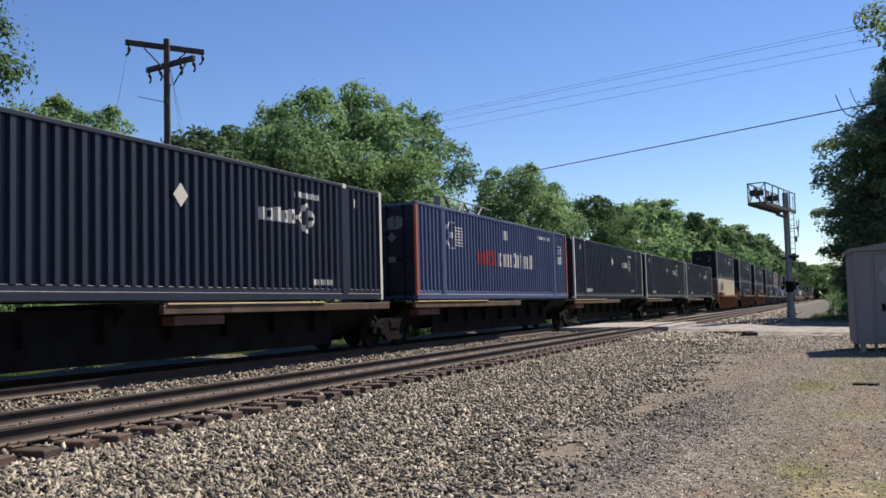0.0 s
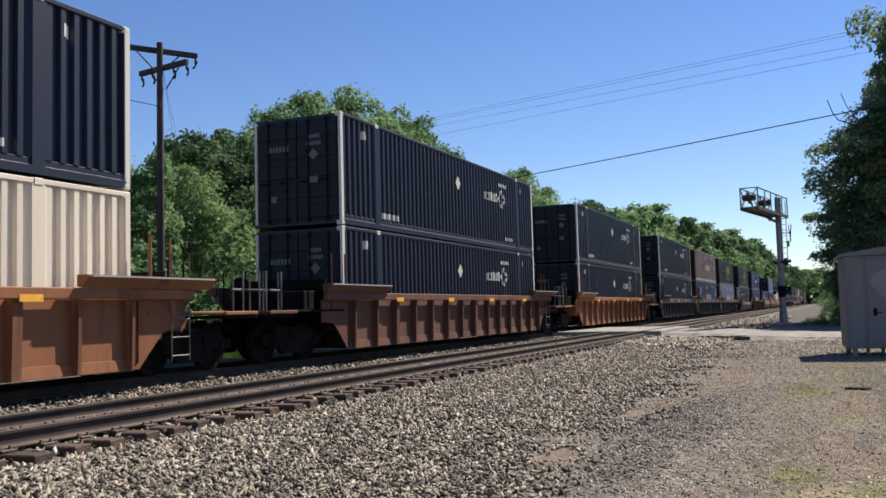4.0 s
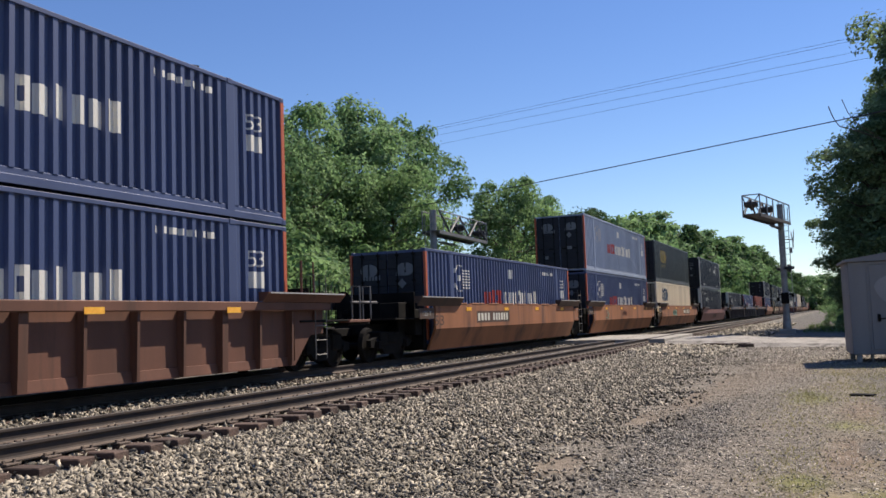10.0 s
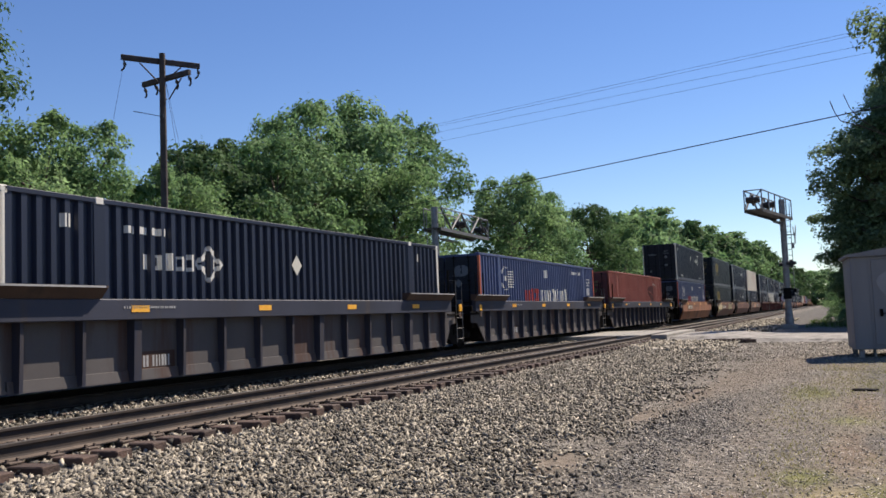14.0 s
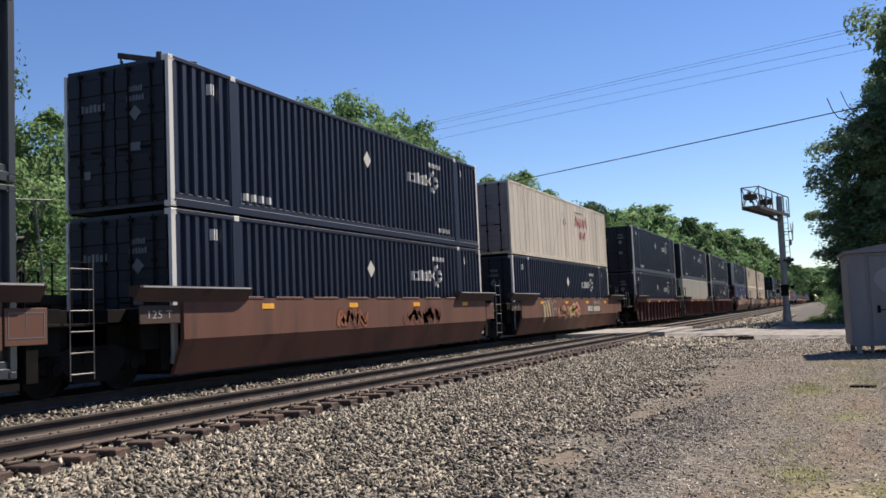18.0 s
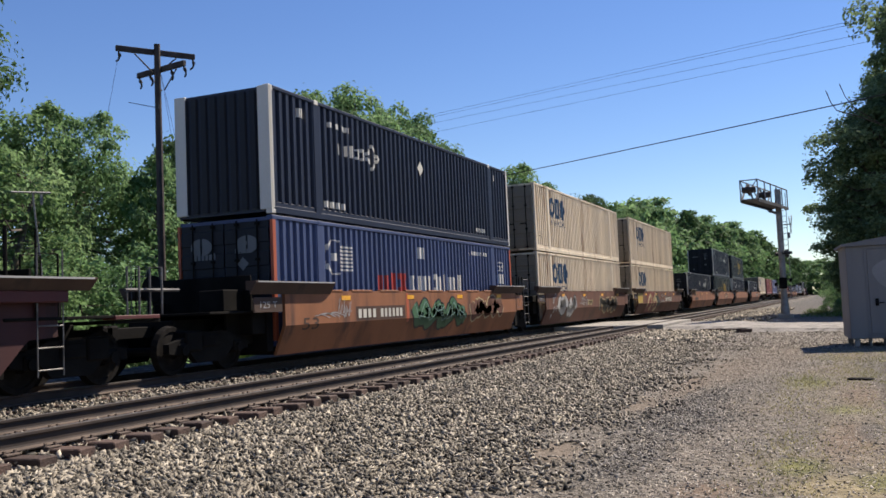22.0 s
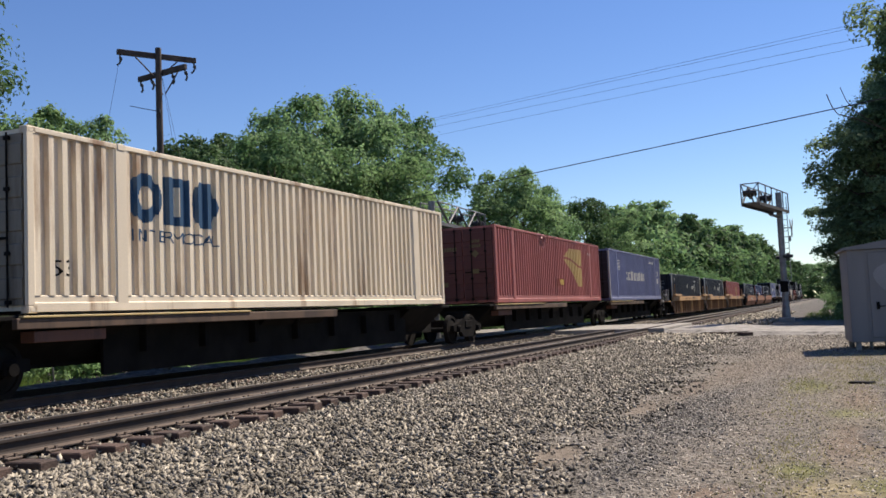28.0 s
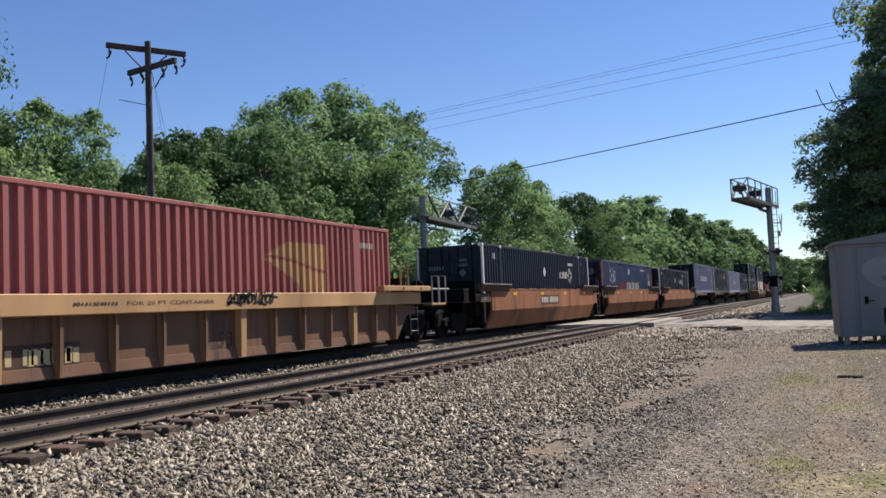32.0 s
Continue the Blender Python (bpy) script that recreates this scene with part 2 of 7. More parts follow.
# ---- mesh building ----
class Geo:
    """Vertices and faces gathered for one mesh."""

    def __init__(self):
        self.v, self.f = [], []

    def add(self, verts, faces):
        k = len(self.v)
        self.v += [tuple(p) for p in verts]
        self.f += [tuple(i + k for i in face) for face in faces]
        return self

    def box(self, x0, x1, y0, y1, z0, z1, c=0.0):
        if c <= 0:
            v = [(x, y, z) for x in (x0, x1) for y in (y0, y1) for z in (z0, z1)]
            return self.add(v, [(0, 1, 3, 2), (4, 6, 7, 5), (0, 4, 5, 1), (2, 3, 7, 6), (0, 2, 6, 4), (1, 5, 7, 3)])
        v, at = [], {}
        X, Y, Z = (x0, x1), (y0, y1), (z0, z1)
        for i in (0, 1):
            for j in (0, 1):
                for k in (0, 1):
                    s = (1 - 2 * i, 1 - 2 * j, 1 - 2 * k)
                    for a in range(3):
                        p = [X[i] + s[0] * c, Y[j] + s[1] * c, Z[k] + s[2] * c]
                        p[a] = (X[i], Y[j], Z[k])[a]
                        at[i, j, k, a] = len(v)
                        v.append(p)
        f = []
        for a in range(3):
            b, d = (a + 1) % 3, (a + 2) % 3
            for e in (0, 1):
                ring = []
                for q, w in ((0, 0), (1, 0), (1, 1), (0, 1)):
                    key = [0, 0, 0]
                    key[a], key[b], key[d] = e, q, w
                    ring.append(at[(*key, a)])
                f.append(tuple(ring if e else ring[::-1]))
        for a in range(3):
            b, d = (a + 1) % 3, (a + 2) % 3
            for q in (0, 1):
                for w in (0, 1):
                    k0, k1 = [0, 0, 0], [0, 0, 0]
                    k0[b], k0[d], k1[b], k1[d] = q, w, q, w
                    k0[a], k1[a] = 0, 1
                    r = (at[(*k0, b)], at[(*k1, b)], at[(*k1, d)], at[(*k0, d)])
                    f.append(r if (q + w) % 2 else r[::-1])
        for i in (0, 1):
            for j in (0, 1):
                for k in (0, 1):
                    r = (at[i, j, k, 0], at[i, j, k, 1], at[i, j, k, 2])
                    f.append(r if (i + j + k) % 2 else r[::-1])
        return self.add(v, f)

    def tube(self, p0, p1, r, n=8, r1=None, caps=True):
        p0, p1 = Vector(p0), Vector(p1)
        d = (p1 - p0).normalized()
        a = d.orthogonal().normalized()
        b = d.cross(a)
        r1 = r if r1 is None else r1
        v = []
        for p, q in ((p0, r), (p1, r1)):
            v += [p + q * (math.cos(2 * math.pi * i / n) * a + math.sin(2 * math.pi * i / n) * b) for i in range(n)]
        f = [(i, (i + 1) % n, n + (i + 1) % n, n + i) for i in range(n)]
        if caps:
            f += [tuple(range(n))[::-1], tuple(range(n, 2 * n))]
        return self.add(v, f)

    def path(self, pts, r, n=6):
        """One bent rod through all the points."""
        pts = [Vector(p) for p in pts]
        v, f = [], []
        for i, p in enumerate(pts):
            d = (pts[min(i + 1, len(pts) - 1)] - pts[max(i - 1, 0)]).normalized()
            a = d.cross(Vector((0.123, 0.31, 0.94))).normalized()
            b = d.cross(a)
            v += [p + r * (math.cos(2 * math.pi * k / n) * a + math.sin(2 * math.pi * k / n) * b) for k in range(n)]
        for i in range(len(pts) - 1):
            f += [(i * n + k, i * n + (k + 1) % n, (i + 1) * n + (k + 1) % n, (i + 1) * n + k) for k in range(n)]
        f += [tuple(range(n))[::-1], tuple(range((len(pts) - 1) * n, len(pts) * n))]
        return self.add(v, f)

    def prism(self, outline, a0, a1, axis=0):
        """An outline in the two other axes, drawn out along one axis."""
        n = len(outline)
        v = []
        for a in (a0, a1):
            for p, q in outline:
                v.append({0: (a, p, q), 1: (p, a, q), 2: (p, q, a)}[axis])
        f = [(i, (i + 1) % n, n + (i + 1) % n, n + i) for i in range(n)] + [tuple(range(n))[::-1], tuple(range(n, 2 * n))]
        return self.add(v, f)

    def disc(self, c, axis, r, depth, n=20, hub=0.3):
        """A wheel-like turned body round an axis along Y."""
        prof = [(0.0, hub * r, 0.6), (0.0, hub * r * 1.05, 1.0), (0.0, 0.8 * r, 0.55), (0.0, 0.82 * r, 1.0), (0.0, r, 1.0), (0.0, r * 1.06, -0.7), (0.0, r * 1.06, -1.0), (0.0, 0.1 * r, -1.0)]
        v, f, m = [], [], len(prof)
        for i in range(n):
            t = 2 * math.pi * i / n
            for _, q, y in prof:
                v.append((c[0] + q * math.cos(t), c[1] - axis * y * depth, c[2] + q * math.sin(t)))
        for i in range(n):
            for j in range(m - 1):
                a, b = i * m + j, ((i + 1) % n) * m + j
                f.append((a, b, b + 1, a + 1))
        f.append(tuple(i * m for i in range(n)))
        f.append(tuple(i * m + m - 1 for i in range(n))[::-1])
        return self.add(v, f)

    def mesh(self, name, *mats, smooth=False):
        me = bpy.data.meshes.new(name)
        me.from_pydata(self.v, [], self.f)
        for m in mats:
            me.materials.append(m)
        if smooth:
            me.polygons.foreach_set("use_smooth", [True] * len(me.polygons))
        bm = bmesh.new()
        bm.from_mesh(me)
        bmesh.ops.recalc_face_normals(bm, faces=bm.faces)
        bm.to_mesh(me)
        bm.free()
        me.update()
        return me


def part(name, geo, mat, parent, label="", at=None, smooth=False):
    me = geo if isinstance(geo, bpy.types.Mesh) else geo.mesh(name, mat, smooth=smooth)
    ob = new(name, me)
    ob.parent = parent
    if at is not None:
        ob.matrix_basis = at
    return tagged(ob, label) if label else ob


def thing(name, label, category, m=None, group="", kind=""):
    ob = new(name)
    ob.empty_display_size = 0.3
    if m is not None:
        ob.matrix_basis = m
    return tagged(ob, label, category, group, kind)


def solid(name, geo, mat, label, category, m=None, group="", kind="", smooth=False):
    ob = new(name, geo if isinstance(geo, bpy.types.Mesh) else geo.mesh(name, mat, smooth=smooth))
    if m is not None:
        ob.matrix_basis = m
    return tagged(ob, label, category, group, kind)


# ---- plan ----
RAIL = 0.57          # top of rail
NEAR, FAR = 8.15, 12.475  # centre lines of the two tracks
RAIL_H = 0.172


def smooth01(a, b, x):
    t = min(1.0, max(0.0, (x - a) / (b - a)))
    return t * t * (3 - 2 * t)


def ground_z(x, y):
    """Height of the ground: yard at 0, ballast shoulder up to the ties, road and verge beyond the crossing a little higher."""
    toe = 3.5 + 0.9 * smooth01(14, 34, x) + 0.35 * math.sin(0.31 * x) + 0.2 * math.sin(0.83 * x + 1)
    yard = 0.10 * smooth01(12, 28, x) + 0.30 * smooth01(30, 52, x) * (0.35 + 0.65 * smooth01(-3, 6, y))
    bed = RAIL - 0.225
    z = yard + (RAIL - 0.28 - yard) * smooth01(toe - 0.5, 6.45, y) ** 0.9 + 0.055 * smooth01(6.8, 7.3, y)
    if y > 9.5:
        z = bed - 0.05 * math.exp(-((y - 10.3) / 0.5) ** 2)
        z += 0.19 * math.exp(-((y - 15.2) / 0.5) ** 2) * (1 + 0.35 * math.sin(1.7 * x) * math.sin(0.63 * x)) - 0.35 * smooth01(15.8, 20.0, y)
    return z


def build_ground():
    xs = [-900, -400, -150, -70, -35] + [-15 + 0.5 * i for i in range(170)] + [70 + 2 * i for i in range(40)] + [160 + 20 * i for i in range(30)] + [900, 1500, 2500, 4000]
    ys = [-3000, -1200, -500, -200, -80, -40] + [-20 + 1.0 * i for i in range(18)] + [-2 + 0.3 * i for i in range(70)] + [19 + 2 * i for i in range(20)] + [70, 120, 250, 600, 1500, 3000]
    g = Geo()
    n = len(ys)
    g.v = [(x, y, ground_z(x, y)) for x in xs for y in ys]
    g.f = [(i * n + j, (i + 1) * n + j, (i + 1) * n + j + 1, i * n + j + 1) for i in range(len(xs) - 1) for j in range(n - 1)]
    m = bpy.data.materials.new("yard_ground")
    m.use_nodes = True
    t = m.node_tree
    nd, l = t.nodes, t.links
    p = nd["Principled BSDF"]
    p.inputs["Roughness"].default_value = 0.95
    p.inputs["Specular IOR Level"].default_value = 0.2
    co = nd.new("ShaderNodeTexCoord").outputs["Object"]
    sep = nd.new("ShaderNodeSeparateXYZ")
    l.new(co, sep.inputs[0])

    def noise_tex(scale, detail=5, rough=0.6):
        q = nd.new("ShaderNodeTexNoise")
        q.inputs["Scale"].default_value, q.inputs["Detail"].default_value, q.inputs["Roughness"].default_value = scale, detail, rough
        l.new(co, q.inputs[0])
        return q.outputs[0]

    def span(v, a, b, lo=0.0, hi=1.0):
        q = nd.new("ShaderNodeMapRange")
        q.inputs[1].default_value, q.inputs[2].default_value, q.inputs[3].default_value, q.inputs[4].default_value = a, b, lo, hi
        l.new(v, q.inputs[0])
        return q.outputs[0]

    def calc(op, a, b):
        q = nd.new("ShaderNodeMath")
        q.operation = op
        for k, s in enumerate((a, b)):
            if isinstance(s, float):
                q.inputs[k].default_value = s
            else:
                l.new(s, q.inputs[k])
        return q.outputs[0]

    def mix(fac, a, b):
        q = nd.new("ShaderNodeMix")
        q.data_type = "RGBA"
        if isinstance(fac, float):
            q.inputs[0].default_value = fac
        else:
            l.new(fac, q.inputs[0])
        for k, s in ((6, a), (7, b)):
            if isinstance(s, tuple):
                q.inputs[k].default_value = (*s, 1)
            else:
                l.new(s, q.inputs[k])
        return q.outputs[2]

    def ramp(v, *stops):
        q = nd.new("ShaderNodeValToRGB")
        e = q.color_ramp.elements
        e[0].position, e[0].color = stops[0][0], (*stops[0][1], 1)
        e[1].position, e[1].color = stops[-1][0], (*stops[-1][1], 1)
        for s in stops[1:-1]:
            k = e.new(s[0])
            k.color = (*s[1], 1)
        l.new(v, q.inputs[0])
        return q.outputs[0]

    x, y = sep.outputs[0], sep.outputs[1]

    def patch(cx, cy, rx, ry, soft=0.5):
        dx = calc("DIVIDE", calc("SUBTRACT", x, cx), rx)
        dy = calc("DIVIDE", calc("SUBTRACT", y, cy), ry)
        r2 = calc("ADD", calc("MULTIPLY", dx, dx), calc("MULTIPLY", dy, dy))
        return span(calc("ADD", r2, calc("MULTIPLY", calc("SUBTRACT", noise_tex(1.6, 6, 0.7), 0.5), 2.4)), 1.0 + soft, 1.0 - soft)
    vor = nd.new("ShaderNodeTexVoronoi")
    vor.inputs["Scale"].default_value = 13.0
    l.new(co, vor.inputs[0])
    stone = ramp(span(vor.outputs["Color"], 0.0, 1.0), (0.0, (0.027, 0.0231, 0.0193)), (0.5, (0.115, 0.103, 0.0862)), (1.0, (0.308, 0.281, 0.239)))
    fine = nd.new("ShaderNodeTexVoronoi")
    fine.inputs["Scale"].default_value = 19.0
    l.new(co, fine.inputs[0])
    grit = ramp(span(fine.outputs["Color"], 0.0, 1.0), (0.0, (0.0389, 0.0333, 0.0276)), (0.45, (0.124, 0.109, 0.09)), (1.0, (0.297, 0.27, 0.226)))
    dirt = ramp(noise_tex(1.13, 5.3, 0.464), (0.3, (0.122, 0.0963, 0.0716)), (0.7, (0.192, 0.157, 0.12)))
    dark = ramp(noise_tex(6.93, 5.39, 0.578), (0.35, (0.047, 0.043, 0.04)), (0.65, (0.139, 0.128, 0.113)))
    straw = ramp(noise_tex(5.96, 5.3, 0.497), (0.3, (0.122, 0.0989, 0.063)), (0.7, (0.225, 0.188, 0.12)))
    green = ramp(noise_tex(3.85, 6.16, 0.539), (0.3, (0.0732, 0.0847, 0.0231)), (0.7, (0.169, 0.166, 0.0539)))
    wob = calc("ADD", y, calc("MULTIPLY", calc("SUBTRACT", noise_tex(0.45, 6, 0.65), 0.5), 3.2))
    col = mix(span(noise_tex(0.9, 9, 0.75), 0.40, 0.66, 0.0, 0.75), grit, dirt)
    col = mix(calc("MULTIPLY", span(noise_tex(0.33, 9, 0.72), 0.45, 0.70, 0.0, 0.6), span(x, 30.0, 18.0)), col, dark)
    for row in ((8.9, 0.2, 1.0, 0.7), (22.0, -0.3, 4.0, 0.35), (13.0, -0.2, 2.4, 0.5), (17.5, 0.2, 2.5, 0.5)):
        col = mix(calc("MULTIPLY", patch(*row, 0.8), 0.3), col, straw)
    pale = ramp(noise_tex(7.2, 5.24, 0.491), (0.3, (0.157, 0.128, 0.072)), (0.7, (0.301, 0.252, 0.144)))
    for row in ((8.2, 0.0, 0.6, 0.4), (9.0, -0.55, 0.6, 0.25)):
        col = mix(calc("MULTIPLY", patch(*row, 0.8), 0.85), col, pale)
    for row in ((9.25, 0.38, 0.42, 0.24), (17.5, 0.45, 0.9, 0.35), (13.75, -0.1, 0.5, 0.25), (8.6, -0.3, 0.4, 0.2)):
        col = mix(calc("MULTIPLY", patch(*row, 0.9), 0.8), col, green)
    russet = ramp(noise_tex(6.1, 6, 0.6), (0.3, (0.105, 0.068, 0.046)), (0.7, (0.208, 0.146, 0.1)))
    for row in ((8.0, 1.05, 0.4, 0.3), (11.0, -0.1, 1.3, 0.3), (15.5, -0.4, 1.6, 0.35), (17.2, 2.45, 1.4, 0.2)):
        col = mix(calc("MULTIPLY", patch(*row, 0.8), 0.6), col, russet)
    # dry verge grass on the camera's side of the yard
    col = mix(calc("MULTIPLY", span(wob, 0.9, -0.9), span(noise_tex(2.3, 9, 0.75), 0.44, 0.60, 0.0, 0.4)), col, straw)
    col = mix(calc("MULTIPLY", span(wob, 0.2, -1.2), span(noise_tex(1.5, 9, 0.75), 0.52, 0.62, 0.0, 0.45)), col, green)
    col = mix(span(wob, 2.9, 4.4), col, stone)
    for row in ((9.7, 2.9, 0.8, 0.32), (14.4, 2.75, 1.0, 0.3), (17.2, 2.4, 2.0, 0.32), (21.0, 1.95, 3.2, 0.5), (26.0, 1.3, 5.0, 0.7)):
        col = mix(calc("MULTIPLY", patch(*row, 0.6), 0.85), col, dirt)
    # Dark stony patches; the small one at x 11.6 is a painted shadow.
    for row in ((12.6, 1.95, 2.0, 0.6), (9.4, 2.0, 1.3, 0.35), (15.5, 1.9, 1.3, 0.3), (11.6, -0.35, 0.7, 0.18), (20.0, -0.9, 4.0, 0.5), (14.6, -0.85, 2.0, 0.3)):
        col = mix(calc("MULTIPLY", patch(*row, 0.7), 0.75), col, dark)
    # Ground past the far track darkened, the train's shade mixed into its colour.
    col = mix(span(y, 14.3, 14.9), col, dark)
    # Darker verge past the mast: weeds, plus bush shade painted in.
    col = mix(calc("MULTIPLY", span(x, 50.0, 56.0), span(wob, 5.6, 4.2)), col, dark)
    mottle = nd.new("ShaderNodeHueSaturation")
    l.new(col, mottle.inputs["Color"])
    l.new(calc("MULTIPLY", span(noise_tex(3.2, 9, 0.78), 0.32, 0.68, 0.62, 1.38), calc("MULTIPLY", span(noise_tex(14.0, 5, 0.7), 0.3, 0.7, 0.72, 1.28), span(noise_tex(55.0, 3, 0.7), 0.32, 0.68, 0.62, 1.38))), mottle.inputs["Value"])
    l.new(mottle.outputs[0], p.inputs["Base Color"])
    bp = nd.new("ShaderNodeBump")
    bp.inputs["Strength"].default_value, bp.inputs["Distance"].default_value = 0.6, 0.03
    l.new(calc("ADD", vor.outputs["Distance"], noise_tex(30.0, 4)), bp.inputs["Height"])
    l.new(bp.outputs[0], p.inputs["Normal"])
    return solid("ground", g, m, "gravel yard with pale dirt and dry grass beside ballast", "ground", kind="structure", smooth=True)


build_ground()


def scatter_stones(name, count, region, size, seed, label, chips=False, mat=None):
    """Broken stones lying on the ground, joined in one mesh."""
    rng = np.random.default_rng(seed)
    base = np.array([(math.cos(a), math.sin(a), h) for h, turn in ((0.62, 0.0), (-0.62, math.pi / 3)) for a in (turn, turn + 2.094, turn + 4.189)], float)
    if chips:
        base = np.array([(1, 0, -0.3), (-0.7, 0.8, -0.3), (-0.6, -0.8, -0.3), (-0.25, 0, 0.42)], float)
    k = len(base)
    tri = np.array([(0, 1, 3), (1, 2, 3), (2, 0, 3), (0, 2, 1)]) if chips else np.array([(0, 1, 2), (3, 5, 4), (0, 3, 1), (1, 3, 4), (1, 4, 2), (2, 4, 5), (2, 5, 0), (0, 5, 3)])
    pts = region(rng, count)
    n = len(pts)
    q = rng.normal(size=(n, 4)) * np.array([1, 0.22, 0.22, 1] if chips else [1, 0.5, 0.5, 1])
    q /= np.linalg.norm(q, axis=1)[:, None]
    w, a, b, c = q.T
    rot = np.stack([1 - 2 * (b * b + c * c), 2 * (a * b - c * w), 2 * (a * c + b * w), 2 * (a * b + c * w), 1 - 2 * (a * a + c * c), 2 * (b * c - a * w), 2 * (a * c - b * w), 2 * (b * c + a * w), 1 - 2 * (a * a + b * b)], 1).reshape(-1, 3, 3)
    r = size * rng.uniform(0.55, 1.35, n)[:, None, None]
    stretch = np.stack([rng.uniform(1.1, 2.1, n), rng.uniform(0.55, 1.0, n), rng.uniform(0.32, 0.62, n)], 1)[:, None, :]
    local = base[None] * rng.uniform(0.7, 1.2, (n, k, 1)) * stretch + rng.uniform(-0.16, 0.16, (n, k, 3))
    v = np.einsum("nij,nkj->nki", rot, local * r) + pts[:, None, :]
    f = (tri[None] + k * np.arange(n)[:, None, None]).reshape(-1, 3)
    me = bpy.data.meshes.new(name)
    me.vertices.add(n * k)
    me.vertices.foreach_set("co", v.reshape(-1))
    me.loops.add(len(f) * 3)
    me.loops.foreach_set("vertex_index", f.reshape(-1).astype(np.int32))
    me.polygons.add(len(f))
    me.polygons.foreach_set("loop_start", np.arange(0, len(f) * 3, 3, dtype=np.int32))
    me.polygons.foreach_set("loop_total", np.full(len(f), 3, dtype=np.int32))
    me.update(calc_edges=True)
    me.materials.append(mat or (GRAVEL if chips else STONE))
    ob = new(name, me)
    ob["kind"] = "stuff"
    return tagged(ob, label, "ballast")


def heights(x, y):
    return np.array([ground_z(a, b) for a, b in zip(x, y)])


def near_ballast(rng, n):
    x = 4.5 + 30 * rng.random(n) ** 1.7
    y = rng.uniform(2.2, 6.75, n)
    keep = (y > 3.4 + 0.9 * np.clip((x - 14) / 20, 0, 1) + 0.3 * np.sin(1.3 * x) + 0.22 * np.sin(2.9 * x + 1) + 0.15 * np.sin(5.3 * x) - rng.exponential(0.36, n))
    keep &= ((x - 9.7) / 0.9) ** 2 + ((y - 2.85 + 0.3 * (x - 9.7)) / 0.32) ** 2 > rng.exponential(0.7, n)
    keep &= ((x - 14.0) / 1.2) ** 2 + ((y - 2.75 + 0.1 * (x - 14)) / 0.36) ** 2 > rng.exponential(0.7, n)
    x, y = x[keep], y[keep]
    return np.stack([x, y, heights(x, y) + rng.uniform(-0.012, 0.035, len(x))], 1)


def between_ballast(rng, n):
    x = 6 + 60 * rng.random(n) ** 1.5
    y = rng.uniform(9.3, 11.9, n)
    return np.stack([x, y, heights(x, y) + rng.uniform(-0.005, 0.045, n)], 1)


def crib_ballast(rng, n):
    x = 4.5 + 34 * rng.random(n) ** 1.4
    y = rng.uniform(6.7, 9.5, n)
    return np.stack([x, y, heights(x, y) + rng.uniform(0.0, 0.035, n)], 1)


def crossing_ballast(rng, n):
    x = np.where(rng.random(n) < 0.45, rng.uniform(31, 38, n), rng.uniform(47.5, 85, n))
    y = np.where(x < 40, rng.uniform(3.6, 6.8, n), rng.uniform(2.9, 6.8, n))
    return np.stack([x, y, heights(x, y) + rng.uniform(-0.02, 0.05, n)], 1)


def far_gravel(rng, n):
    x = rng.uniform(27, 39, n)
    y = rng.uniform(-2.5, 4.6, n)
    return np.stack([x, y, heights(x, y) + rng.uniform(-0.01, 0.01, n)], 1)


def dark_patch(rng, n):
    k = rng.random(n)
    cx, cy = np.where(k < 0.7, 12.6, np.where(k < 0.85, 9.4, 15.6)), np.where(k < 0.7, 1.95, np.where(k < 0.85, 2.05, 1.9))
    x = cx + rng.normal(size=n) * np.where(k < 0.7, 1.1, 0.7)
    y = cy + rng.normal(size=n) * np.where(k < 0.7, 0.34, 0.2)
    return np.stack([x, y, heights(x, y) + rng.uniform(-0.004, 0.008, n)], 1)


def loose_gravel(rng, n):
    x = 5.0 + 26 * rng.random(n) ** 1.5
    y = 4.6 - 6.2 * rng.random(n) ** 1.4
    keep = ((x - 9.7) / 0.9) ** 2 + ((y - 2.95) / 0.33) ** 2 > rng.uniform(0.4, 1.3, n)
    keep &= ((x - 14.0) / 1.2) ** 2 + ((y - 2.85) / 0.35) ** 2 > rng.uniform(0.4, 1.3, n)
    keep &= ((x - 12.6) / 2.1) ** 2 + ((y - 1.95) / 0.62) ** 2 > rng.uniform(0.3, 1.3, n)
    keep &= ((x - 20.5) / 4.0) ** 2 + ((y - 2.7) / 0.9) ** 2 > rng.uniform(0.0, 1.6, n)
    keep &= rng.random(n) < np.clip(0.3 + 0.45 * (y - 0.1), 0.25, 1.0)
    x, y = x[keep], y[keep]
    n = len(x)
    return np.stack([x, y, heights(x, y) + rng.uniform(-0.004, 0.006, n)], 1)


def verge_gravel(rng, n):
    x = 6.0 + 20 * rng.random(n) ** 1.3
    y = rng.uniform(-4.5, 2.2, n)
    return np.stack([x, y, heights(x, y) + rng.uniform(-0.005, 0.005, n)], 1)


scatter_stones("ballast_shoulder", 88000, near_ballast, 0.0275, 3, "loose grey crushed-stone ballast on the track shoulder")
scatter_stones("ballast_between_tracks", 16000, between_ballast, 0.031, 4, "grey crushed-stone ballast between two tracks")
scatter_stones("ballast_in_cribs", 9000, crib_ballast, 0.034, 5, "grey crushed stone filling spaces between ties")
scatter_stones("ballast_by_crossing", 9000, crossing_ballast, 0.07, 8, "coarse grey ballast beside the road crossing")
scatter_stones("far_yard_gravel", 14000, far_gravel, 0.035, 9, "small loose gravel by the road edge", True)
